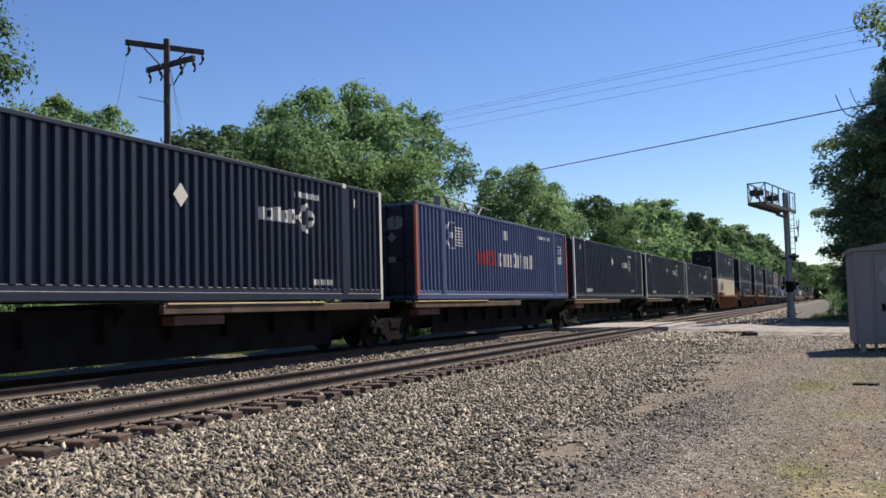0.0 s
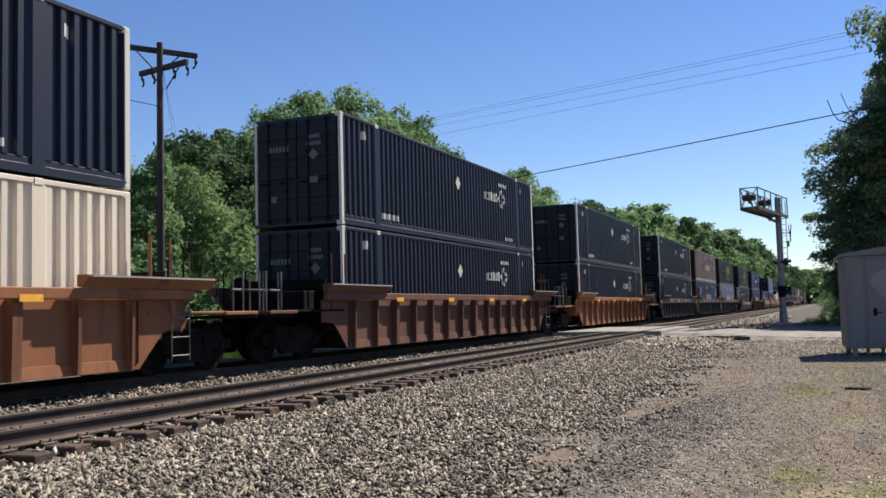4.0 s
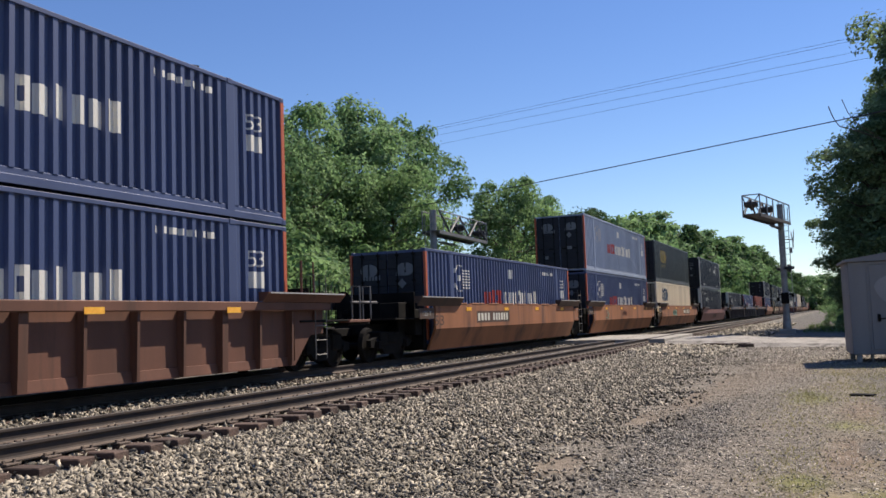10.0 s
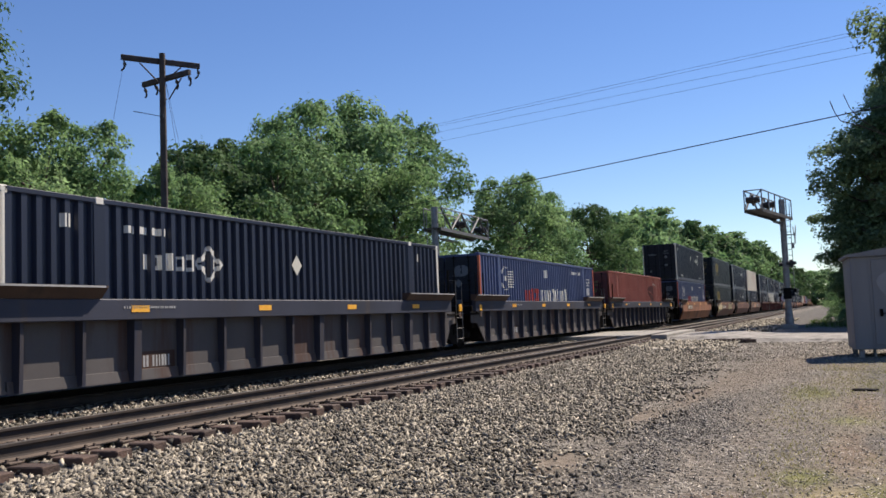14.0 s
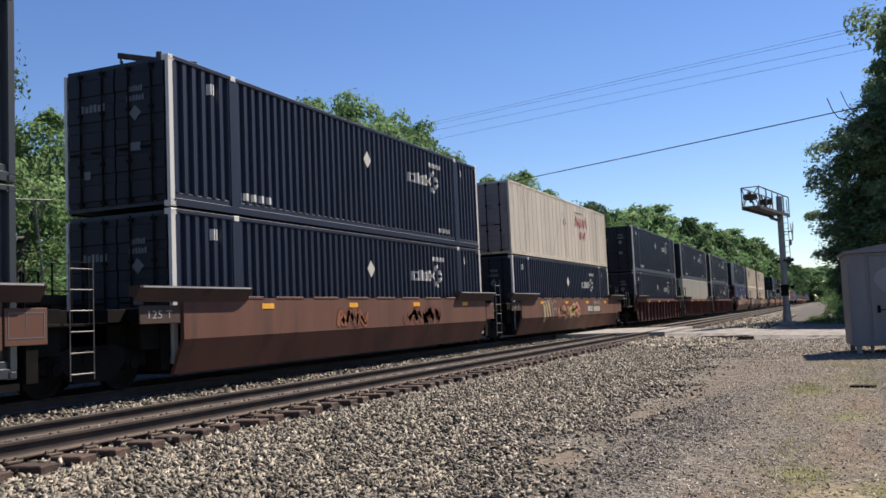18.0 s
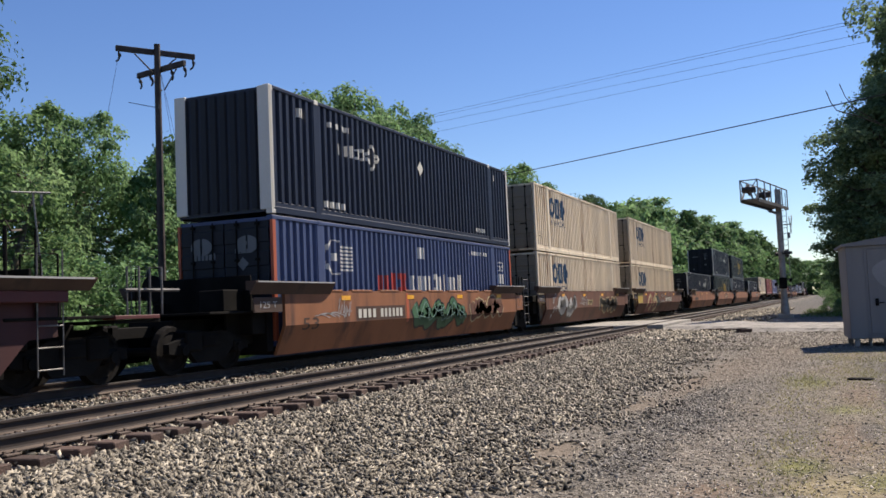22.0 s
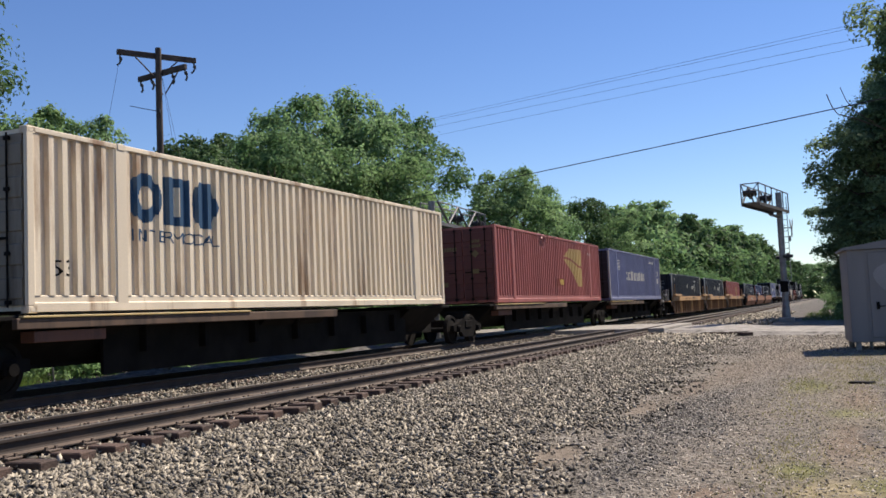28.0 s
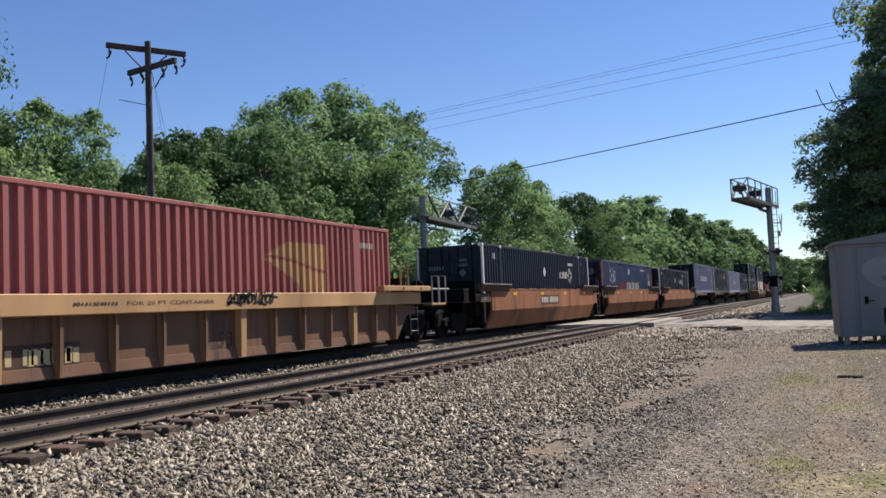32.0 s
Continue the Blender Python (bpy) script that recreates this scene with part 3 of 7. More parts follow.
scatter_stones("dark_gravel", 6000, dark_patch, 0.026, 10, "dark stony gravel patch in the yard", True, DARK_GRAVEL)
scatter_stones("verge_gravel", 46000, verge_gravel, 0.017, 12, "pale fine gravel scattered through dry verge grass", True)
scatter_stones("loose_gravel", 62000, loose_gravel, 0.02, 6, "small loose gravel strewn over yard dirt", True)

# ---- tracks ----
RAIL_PROFILE = [(-0.072, 0.0), (0.072, 0.0), (0.072, 0.012), (0.018, 0.032), (0.010, 0.05), (0.010, 0.125), (0.036, 0.140), (0.036, 0.165), (0.028, RAIL_H), (-0.028, RAIL_H), (-0.036, 0.165), (-0.036, 0.140), (-0.010, 0.125), (-0.010, 0.05), (-0.018, 0.032), (-0.072, 0.012)]


def rail_mesh(x0, x1):
    g = Geo().prism(RAIL_PROFILE, x0, x1)
    me = g.mesh("rail", RAIL_RUST, RAIL_TOP, RAIL_FOOT)
    # Upward foot faces take the sunlit rust, web and sides the shaded one.
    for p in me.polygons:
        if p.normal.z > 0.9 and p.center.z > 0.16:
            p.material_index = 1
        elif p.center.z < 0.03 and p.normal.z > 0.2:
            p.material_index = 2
    return me


def tie_mesh(length=2.6):
    g = Geo().box(-0.115, 0.115, -length / 2, length / 2, -0.175, 0.0, 0.012)
    me = g.mesh("tie", TIE_WOOD)
    return me


TIE = tie_mesh()
PLATE = Geo().box(-0.09, 0.09, -0.16, 0.16, 0, 0.018, 0.004).box(-0.075, -0.05, -0.105, -0.08, 0.018, 0.05).box(0.05, 0.075, 0.08, 0.105, 0.018, 0.05).box(0.05, 0.075, -0.105, -0.08, 0.018, 0.05).box(-0.075, -0.05, 0.08, 0.105, 0.018, 0.05).mesh("tie_plate", RAIL_FOOT)


def build_track(name, y, tie_from, tie_count, label, cant=0.0):
    track = thing(name, label, "railway track", pose(0, y, RAIL - RAIL_H, cant, 0, 0), kind="structure")
    for s in (-1, 1):
        part("rail", rail_mesh(-60, 1500), None, track, "rust-brown steel rail with polished head", pose(0, s * 0.7525, 0))
    rng = random.Random(7 + int(y))
    for i in range(tie_count):
        x = tie_from + 0.495 * i
        part("tie", TIE, None, track, "", pose(x + rng.uniform(-0.02, 0.02), rng.uniform(-0.05, 0.05), -0.016 + rng.uniform(-0.012, 0.002), 0, rng.uniform(-0.5, 0.5), rng.uniform(-1.2, 1.2)))
        if x < 46 and y < 10:
            for s in (-1, 1):
                part("tie_plate", PLATE, None, track, "", pose(x, s * 0.7525, -0.017))
    return track


build_track("track_near", NEAR, 2.0, 300, "rusty rails on weathered timber ties in ballast", -1.2)
build_track("track_far", FAR, 4.0, 150, "rusty main-line rails on timber ties under the train")

# ---- road crossing ----
def build_road():
    g = Geo()
    xs, ys = [38.5 + 0.75 * i for i in range(11)], [-60, -30, -15, -8, -5, -3, -1, 1, 2.5, 4, 5, 6, 6.6]
    n = len(ys)

    def top(x, y):
        return max(ground_z(x, y), ground_z(38, y), ground_z(46, y)) + 0.02 + (RAIL - 0.43) * 1.0 * smooth01(1.5, 6.6, y)

    def shift(y):
        return 0.22 * (y - 3)
    g.v = [(x + shift(y), y, min(RAIL - 0.01, top(x, y))) for x in xs for y in ys]
    g.f = [(i * n + j, (i + 1) * n + j, (i + 1) * n + j + 1, i * n + j + 1) for i in range(len(xs) - 1) for j in range(n - 1)]
    for i in (0, len(xs) - 1):
        low = []
        for j in range(n):
            x, y, z = g.v[i * n + j]
            low.append(len(g.v))
            g.v.append((x + (-0.9 if i == 0 else 0.9), y, z - 0.3))
        for j in range(n - 1):
            g.f.append((i * n + j, i * n + j + 1, low[j + 1], low[j]))
    road = solid("road", g, ASPHALT, "pale worn asphalt road leading over the tracks", "road", kind="structure")
    # crossing panels between and beside the rails
    crossing = thing("crossing_panels", "pale concrete crossing panels set between rails", "level crossing", pose(0, 0, 0), kind="structure")
    for y0, y1 in ((6.62, 7.30), (7.50, 8.80), (9.0, 11.62), (11.82, 13.13), (13.32, 15.2)):
        for i in range(4):
            x = 38.4 + 2.1 * i + shift(0.5 * (y0 + y1))
            part("panel", Geo().box(x, x + 2.07, y0, y1, RAIL - 0.2, RAIL - 0.012, 0.012), CONCRETE, crossing)
    g = Geo()
    g.v = [(38.4 + shift(15.2), 15.2, RAIL - 0.012), (46.8 + shift(15.2), 15.2, RAIL - 0.012), (70, 60, -0.2), (56, 60, -0.2), (38.4 + shift(15.2), 15.2, -0.6), (46.8 + shift(15.2), 15.2, -0.6), (70, 60, -0.9), (56, 60, -0.9)]
    g.f = [(0, 1, 2, 3), (0, 3, 7, 4), (1, 5, 6, 2), (0, 4, 5, 1)]
    solid("road_beyond", g, ASPHALT, "worn asphalt road running on behind the tracks", "road", kind="structure")


build_road()
# broken dark edge of the road
lump = Geo()
lr = random.Random(4)
for i in range(20):
    cx, cy = 38.3 + lr.uniform(-0.4, 0.3), 4.1 + lr.uniform(-0.7, 0.7)
    a = lr.uniform(0.12, 0.32)
    lump.prism([(cx + a * math.cos(t) * lr.uniform(0.7, 1.2), cy + a * 1.6 * math.sin(t) * lr.uniform(0.7, 1.2)) for t in (0.1, 1.2, 2.2, 3.3, 4.3, 5.4)], ground_z(cx, cy) - 0.1, ground_z(cx, cy) + lr.uniform(0.03, 0.16), axis=2)
solid("broken_asphalt", lump, RUST_DARK, "broken dark asphalt lumps at the road edge", "rubble", kind="stuff")

# ---- containers ----
L, WD, HC = 16.15, 2.59, 2.896
PITCH = 0.283


def groove(x):
    """Depth of the corrugated side at x along a container."""
    if x < 0.16 or x > L - 0.16 or abs(x - 2.02) < 0.16 or abs(x - (L - 2.02)) < 0.16:
        return 0.0
    u = (x - 0.16) % PITCH / PITCH
    if u < 0.37:
        return 0.006
    if u < 0.46:
        return 0.006 + 0.072 * (u - 0.37) / 0.09
    if u < 0.90:
        return 0.078
    return 0.078 - 0.072 * (u - 0.90) / 0.10


def breaks(x0, x1):
    out = {x0, x1}
    k = math.floor((x0 - 0.16) / PITCH)
    while 0.16 + k * PITCH < x1:
        for u in (0, 0.37, 0.46, 0.90):
            x = 0.16 + (k + u) * PITCH
            if x0 < x < x1:
                out.add(x)
        k += 1
    return sorted(out)


def side_panel():
    g = Geo()
    xs = breaks(0.12, L - 0.12)
    v = []
    for x in xs:
        y = -(WD / 2 - 0.012 - groove(x))
        v += [(x, y, 0.27), (x, y, HC - 0.08)]
    return g.add(v, [(2 * i, 2 * i + 2, 2 * i + 3, 2 * i + 1) for i in range(len(xs) - 1)])


def shell():
    return Geo().box(0.05, L - 0.03, -WD / 2 + 0.098, WD / 2 - 0.098, 0.05, HC - 0.03)


def smooth_panel():
    return Geo().box(0.12, L - 0.12, -WD / 2 + 0.012, -WD / 2 + 0.03, 0.13, HC - 0.08)


def decal(mask, x0, x1, z0, z1, cell=0.045, flat=False, off=0.004):
    """Paint laid over the corrugated near side wherever mask(u, v) is true; u, v run 0 to 1 over the box."""
    g = Geo()
    xs = []
    for a, b in zip(breaks(x0, x1), breaks(x0, x1)[1:]):
        n = max(1, round((b - a) / cell))
        xs += [a + (b - a) * i / n for i in range(n)]
    xs.append(x1)
    nz = max(1, round((z1 - z0) / cell))
    for a, b in zip(xs, xs[1:]):
        m = 0.5 * (a + b)
        run = None
        for k in range(nz + 1):
            on = k < nz and mask((m - x0) / (x1 - x0), (k + 0.5) / nz)
            if on and run is None:
                run = k
            if not on and run is not None:
                za, zb = z0 + (z1 - z0) * run / nz, z0 + (z1 - z0) * k / nz
                ya = -(WD / 2 - 0.012 - (0 if flat else groove(a + 1e-4)) + off)
                yb = -(WD / 2 - 0.012 - (0 if flat else groove(b - 1e-4)) + off)
                g.add([(a, ya, za), (b, yb, za), (b, yb, zb), (a, ya, zb)], [(0, 1, 2, 3)])
                run = None
    return g


def bars(n, fill=0.62, h0=0.0, h1=1.0):
    return lambda u, v: (u * n) % 1 < fill and h0 <= v <= h1


def blocks(seed, n):
    """A row of plain bars of letter size, of uneven width and height."""
    r = random.Random(seed)
    rows = [(r.uniform(0.55, 0.74), 0.0, r.choice((1.0, 0.86, 0.86)), r.choice((0, 1))) for _ in range(n)]

    def f(u, v):
        w, lo, hi, split = rows[min(n - 1, int(u * n))]
        x = (u * n) % 1
        return x < w and lo <= v <= hi and not (split and abs(x - w / 2) < 0.12 and 0.25 < v < 0.7)
    return f


def diamond(u, v):
    return abs(u - 0.5) + abs(v - 0.5) < 0.5


def lozenge(x0, x1, z0, z1):
    """A flat square placard standing on its corner."""
    xm, zm, y = 0.5 * (x0 + x1), 0.5 * (z0 + z1), -(WD / 2 - 0.004)
    return Geo().prism([(xm, z0), (x1, zm), (xm, z1), (x0, zm)], y, y + 0.01, axis=1)


def knot(u, v):
    """A woven diamond of four loops."""
    x, y = u - 0.5, v - 0.5
    d = abs(x) + abs(y)
    return 0.30 < d < 0.48 and not (min(abs(x), abs(y)) < 0.05 and d < 0.36) or (0.12 < abs(x) < 0.2 and abs(y) < 0.12)


def globe(u, v):
    x, y = 2 * u - 1, 2 * v - 1
    if x < 0.0:
        return 0.72 < (x + 0.3) ** 2 * 1.6 + y * y * 0.8 < 1.0 and x > -0.95 or (abs(x + 0.35) < 0.18 and abs(y) < 0.25)
    return (v * 9) % 1 < 0.5 and abs(y) < 0.8 and x < 0.95


def emblem(u, v):
    """Three broad shapes side by side: a ring, a slotted block and a lozenge."""
    w = u * 3
    if w < 1.0:
        return 0.46 < math.hypot(2 * w - 1.0, 2 * v - 1) < 0.98
    if w < 2.0:
        w -= 1
        return 0.06 < w < 0.94 and not (abs(w - 0.5) < 0.09 and abs(v - 0.5) < 0.3)
    w -= 2
    return abs(2 * w - 1) + 0.55 * abs(2 * v - 1) < 1.0


def bracket(u, v):
    if u < 0.10:
        return u < 0.05 or v > 0.88 or 0.16 < v < 0.26
    if u > 0.90:
        return u > 0.95 or v > 0.88 or 0.16 < v < 0.26
    if v < 0.12:
        return 0.12 < u < 0.22 or 0.28 < u < 0.38 or 0.70 < u < 0.78 or 0.84 < u < 0.90
    return False


def sails(u, v):
    """A worn pale emblem like a swept wing with a dark line across it."""
    top = min(1.0, 0.74 + 0.75 * u)
    low = 0.70 - 0.72 * u if u < 0.4 else max(0.0, 0.412 - 1.12 * (u - 0.4))
    line = 0.70 + 0.04 * math.sin(5 * u) - 0.17 * u
    return low < v < top and not line < v < line + 0.055


POST_G = Geo().box(-0.002, 0.13, -0.075, 0.0, 0.12, HC - 0.1, 0.008)
LIFT_G = Geo().box(-0.13, 0.13, -0.05, 0.0, 0.14, HC - 0.09, 0.008)
CAST_G = Geo().box(0, 0.178, -0.162, 0.0, 0, 0.118, 0.012).box(0.045, 0.13, -0.004, 0.004, 0.03, 0.085)
TOP_G = Geo().box(0.1, L - 0.1, -0.07, 0.0, HC - 0.09, HC - 0.005, 0.01)
LOW_G = Geo().prism([(-0.07, 0.02), (0.0, 0.02), (0.0, 0.15), (-0.03, 0.17), (-0.03, 0.262), (-0.045, 0.275), (-0.07, 0.275)], 0.1, L - 0.1)
outline = []
for k in range(9):
    y = -1.2 + 0.268 * k
    outline += [(0.05, y), (0.0, y + 0.03), (0.0, y + 0.16), (0.05, y + 0.19)]
FRONT_G = Geo().prism(outline + [(0.08, 1.2), (0.08, -1.2)], 0.12, HC - 0.1, axis=2)
outline = [(0.045, 0.13), (-0.012, 0.13)]
for k in range(5):
    z = 0.22 + 0.52 * k
    outline += [(-0.012, z), (-0.032, z + 0.02), (-0.032, z + 0.32), (-0.012, z + 0.34)]
DOOR_G = Geo().prism([(p, q) for p, q in outline] + [(-0.012, HC - 0.11), (0.045, HC - 0.11)], -0.58, 0.58, axis=1)
ROD_G = Geo().tube((-0.05, 0, 0.10), (-0.05, 0, HC - 0.08), 0.018, 6)
for z in (0.15, 0.9, 1.9, HC - 0.2):
    ROD_G.box(-0.07, -0.02, -0.05, 0.05, z, z + 0.06)
ROD_G.box(-0.075, -0.05, -0.02, 0.26, 1.15, 1.19)
END_SIGNS = [(0.62, 2.32, 0.36, 0.11), (0.62, 2.14, 0.44, 0.11), (0.66, 1.85, 0.30, 0.30), (-0.45, 2.06, 0.62, 0.15), (-0.45, 0.75, 0.16, 0.16), (0.62, 1.2, 0.24, 0.16)]


def end_sign(w, h, i):
    """A placard, a square on its corner, or a row of letter-sized bars on a door."""
    if i == 2:
        return Geo().prism([(0, -h / 2), (w / 2, 0), (0, h / 2), (-w / 2, 0)], -0.036, -0.033)
    g = Geo()
    n = 1 if w < 0.3 else 6
    for k in range(n):
        y = -w / 2 + w * k / n
        g.box(-0.036, -0.033, y, y + w / n * (0.7 if n > 1 else 1.0), -h / 2, h / 2 * (0.7 if k % 3 == 1 else 1.0))
    return g
_mesh = {}


def shared(key, make, mat):
    if (key, mat) not in _mesh:
        _mesh[key, mat] = make().mesh(key, mat)
    return _mesh[key, mat]


def container(style, m):
    s = STYLES[style]
    body, post, rail = s["body"], s.get("post", s["body"]), s.get("rail", s["body"])
    box = thing("shipping_container", s["label"], "container", m, "containers on the freight train")
    plain = s.get("plain", False)
    part("shell", shared("shell", shell, body), None, box)
    for y in (-1, 1):
        part("side_wall", shared("smooth_wall" if plain else "side_wall", smooth_panel if plain else side_panel, body), None, box, "", Matrix.Diagonal((1, -y, 1, 1)))
    W2 = WD / 2
    for y in (-1, 1):
        turn = pose(0, y * W2, 0) if y > 0 else pose(0, -W2, 0) @ Matrix.Diagonal((1, -1, 1, 1))
        part("top_rail", shared("top_rail", lambda: TOP_G, rail), None, box, "", turn)
        part("bottom_rail", shared("bottom_rail", lambda: LOW_G, rail), None, box, "", turn)
        for x, fl in ((0, 1), (L, -1)):
            mm = turn @ Matrix.Translation((x, 0, 0)) @ Matrix.Diagonal((fl, 1, 1, 1))
            part("corner_post", shared("corner_post", lambda: POST_G, post), None, box, s.get("post_label", ""), mm)
            for z in (0.0, HC - 0.118) if y < 0 else ():
                part("corner_casting", shared("corner_casting", lambda: CAST_G, s.get("cast", rail)), None, box, "", mm @ Matrix.Translation((0, 0, z)))
        for x in (2.02, L - 2.02) if y < 0 else ():
            part("lifting_post", shared("lifting_post", lambda: LIFT_G, s.get("lift", body)), None, box, "", turn @ Matrix.Translation((x, 0, 0)))
            part("lifting_socket", shared("lifting_socket", lambda: Geo().box(-0.09, 0.09, -0.06, 0.012, HC - 0.11, HC + 0.005, 0.01), s.get("cast", rail)), None, box, "", turn @ Matrix.Translation((x, 0, 0)))
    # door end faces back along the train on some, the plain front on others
    # Ends face away from the sun; their shade is put into the paint.
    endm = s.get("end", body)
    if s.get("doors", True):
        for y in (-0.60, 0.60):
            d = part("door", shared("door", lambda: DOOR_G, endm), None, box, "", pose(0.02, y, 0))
            for o in (-0.30, 0.25):
                part("lock_rod", shared("lock_rod", lambda: ROD_G, STEEL_DARK), None, d, "", pose(0, o, 0))
            for i, (cy, cz, w, h) in enumerate(END_SIGNS):
                if i == 3 and s.get("big_sign"):
                    w, h = 0.95, 0.36
                if (cy > 0) == (y < 0) and (body not in (CREAM, CREAM_DIRTY) or i == 3):
                    part("door_marking", shared("door_marking%d_%.2f" % (i, w), lambda: end_sign(w, h, i), s.get("sign", FAINT)), None, d, "", pose(0, -0.05 if i == 3 else 0.1, cz))
    else:
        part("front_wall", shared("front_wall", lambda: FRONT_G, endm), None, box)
        for y in (-1, 1):
            part("front_post", shared("front_post", lambda: Geo().box(-0.014, 0.09, -s.get("post_width", 0.30), 0.0, 0.10, HC - 0.02, 0.006), post), None, box, s.get("post_label", ""), pose(0, W2, 0) if y > 0 else pose(0, -W2, 0) @ Matrix.Diagonal((1, -1, 1, 1)))
    for y in (-0.62, 0.62) if s.get("ovals") else ():
        for k in (-1, 1):
            part("end_emblem", shared("end_emblem%d" % k, lambda: Geo().prism([(k * 0.025, -0.20)] + [(k * (0.025 + 0.27 * math.sin(a)), -0.20 * math.cos(a)) for a in (0.4, 0.8, 1.2, 1.6, 2.0, 2.4, 2.8)] + [(k * 0.025, 0.20)], -0.046, -0.040), FAINT), None, box, "", pose(0.02, y, 2.28))
    for i, (name, mask, x0, x1, z0, z1, mat) in enumerate(s["marks"]):
        mark = part(name, shared("%s_%s_%d" % (style, name, i), lambda: Geo().add([(p[0], p[1] + 1.62 - WD / 2, p[2]) for p in sprayed(mask, 0.0, 0.0).v], sprayed(mask, 0.0, 0.0).f) if isinstance(mask, list) else (lettering(mask, x0, x1, z0, z1) if plain else draped(lettering(mask, x0, x1, z0, z1))) if isinstance(mask, str) else lozenge(x0, x1, z0, z1) if mask is diamond else decal(mask, x0, x1, z0, z1, 0.024 if name in ("emblem", "globe", "wordmark", "patch") else 0.04, plain), mat), None, box)
        if name in ("patch", "graffiti", "number_marking", "length_number", "small_marking", "wordmark", "globe", "bracket", "emblem") or name == "placard" and mask is not diamond:
            mark["kind"] = "stuff"
    if s.get("dent"):
        part("crumpled_panel", shared("crumpled_panel", lambda: crumple(s["dent"], 0.62), body), None, box, "crushed and torn top of the side wall")
    if plain:
        for i in range(26):
            x = 0.55 + 0.605 * i
            part("side_seam", shared("side_seam", lambda: Geo().box(-0.03, 0.03, -WD / 2 + 0.004, -WD / 2 + 0.032, 0.14, HC - 0.09, 0.004), body), None, box, "", pose(x, 0, 0))
    return box


def crumple(x, half):
    """A patch of the side wall pushed in and creased, worst under the top rail."""
    r = random.Random(3)
    g = Geo()
    nx, nz = 22, 18
    v = []
    for j in range(nz + 1):
        for i in range(nx + 1):
            p, q = i / nx, j / nz
            worn = math.sin(math.pi * p) ** 0.7 * q
            fold = 0.10 * math.sin(15 * p + 5 * q) * q + 0.07 * math.sin(23 * q + 9 * p) * q * q + r.uniform(-0.02, 0.02) * q
            v.append((x - half + 2 * half * p, -(WD / 2 - 0.075 + 0.085 * min(1.0, 1.5 * worn) + abs(fold) * worn), 2.1 + (HC - 2.12) * q - 0.12 * worn * math.sin(9 * p) ** 2))
    g.add(v, [(j * (nx + 1) + i, j * (nx + 1) + i + 1, (j + 1) * (nx + 1) + i + 1, (j + 1) * (nx + 1) + i) for j in range(nz) for i in range(nx)])
    return g


def far_logo(x, flip=False):
    """White wordmark bars, woven diamond, placard and number rows of the navy boxes, with the wordmark from x on."""
    d = 7.7 if not flip else 7.83
    n = x + 1.4 if not flip else x - 0.4
    return [("wordmark", blocks(3, 5), x, x + 1.5, 1.74, 2.06, WHITE), ("emblem", knot, x + 1.45, x + 2.32, 1.52, 2.28, WHITE),
            ("placard", diamond, d + 0.04, d + 0.46, 1.76, 2.22, PALE), ("number_marking", bars(7, 0.66), n, n + 1.1, 2.36, 2.49, WHITE),
            ("number_marking", bars(8, 0.6), 2.25, 3.4, 0.33, 0.49, WHITE), ("small_marking", bars(2, 0.6), 1.24, 1.48, 2.36, 2.58, WHITE),
            ("number_marking", bars(7, 0.6), L - 3.5, L - 2.45, 0.36, 0.49, WHITE), ("small_marking", bars(2, 0.6), L - 1.5, L - 1.28, 2.35, 2.57, WHITE)]


def pacific(word, second, globe_mat):
    return [("globe", globe, 2.35, 3.65, 1.62, 2.48, globe_mat), ("wordmark", blocks(5, 5), 5.0, 7.05, 1.18, 1.72, word), ("wordmark", blocks(9, 10), 7.2, 11.1, 1.18, 1.74, second),
            ("placard", bars(2, 0.8), 7.75, 8.15, 2.18, 2.52, WHITE), ("length_number", "53", L - 1.4, L - 0.85, 1.95, 2.3, second), ("small_marking", bars(2, 0.85), L - 1.4, L - 0.85, 1.5, 1.85, second),
            ("number_marking", bars(8, 0.6), L - 4.3, L - 2.5, 2.45, 2.58, second)]


def lettering(text, x0, x1, z0, z1, off=0.006):
    """Painted figures in the built-in font, on the near side."""
    cu = bpy.data.curves.new("lettering", "FONT")
    cu.body, cu.align_x, cu.align_y, cu.size, cu.resolution_u = text, "CENTER", "CENTER", 1.0, 2
    ob = bpy.data.objects.new("lettering", cu)
    me = bpy.data.meshes.new_from_object(ob)
    bpy.data.objects.remove(ob)
    xs, ys = [v.co.x for v in me.vertices], [v.co.y for v in me.vertices]
    kx, kz = (x1 - x0) / (max(xs) - min(xs)), (z1 - z0) / (max(ys) - min(ys))
    g = Geo()
    g.v = [(x0 + (v.co.x - min(xs)) * kx, -(WD / 2 - 0.012 + off), z0 + (v.co.y - min(ys)) * kz) for v in me.vertices]
    g.f = [tuple(p.vertices) for p in me.polygons]
    return g


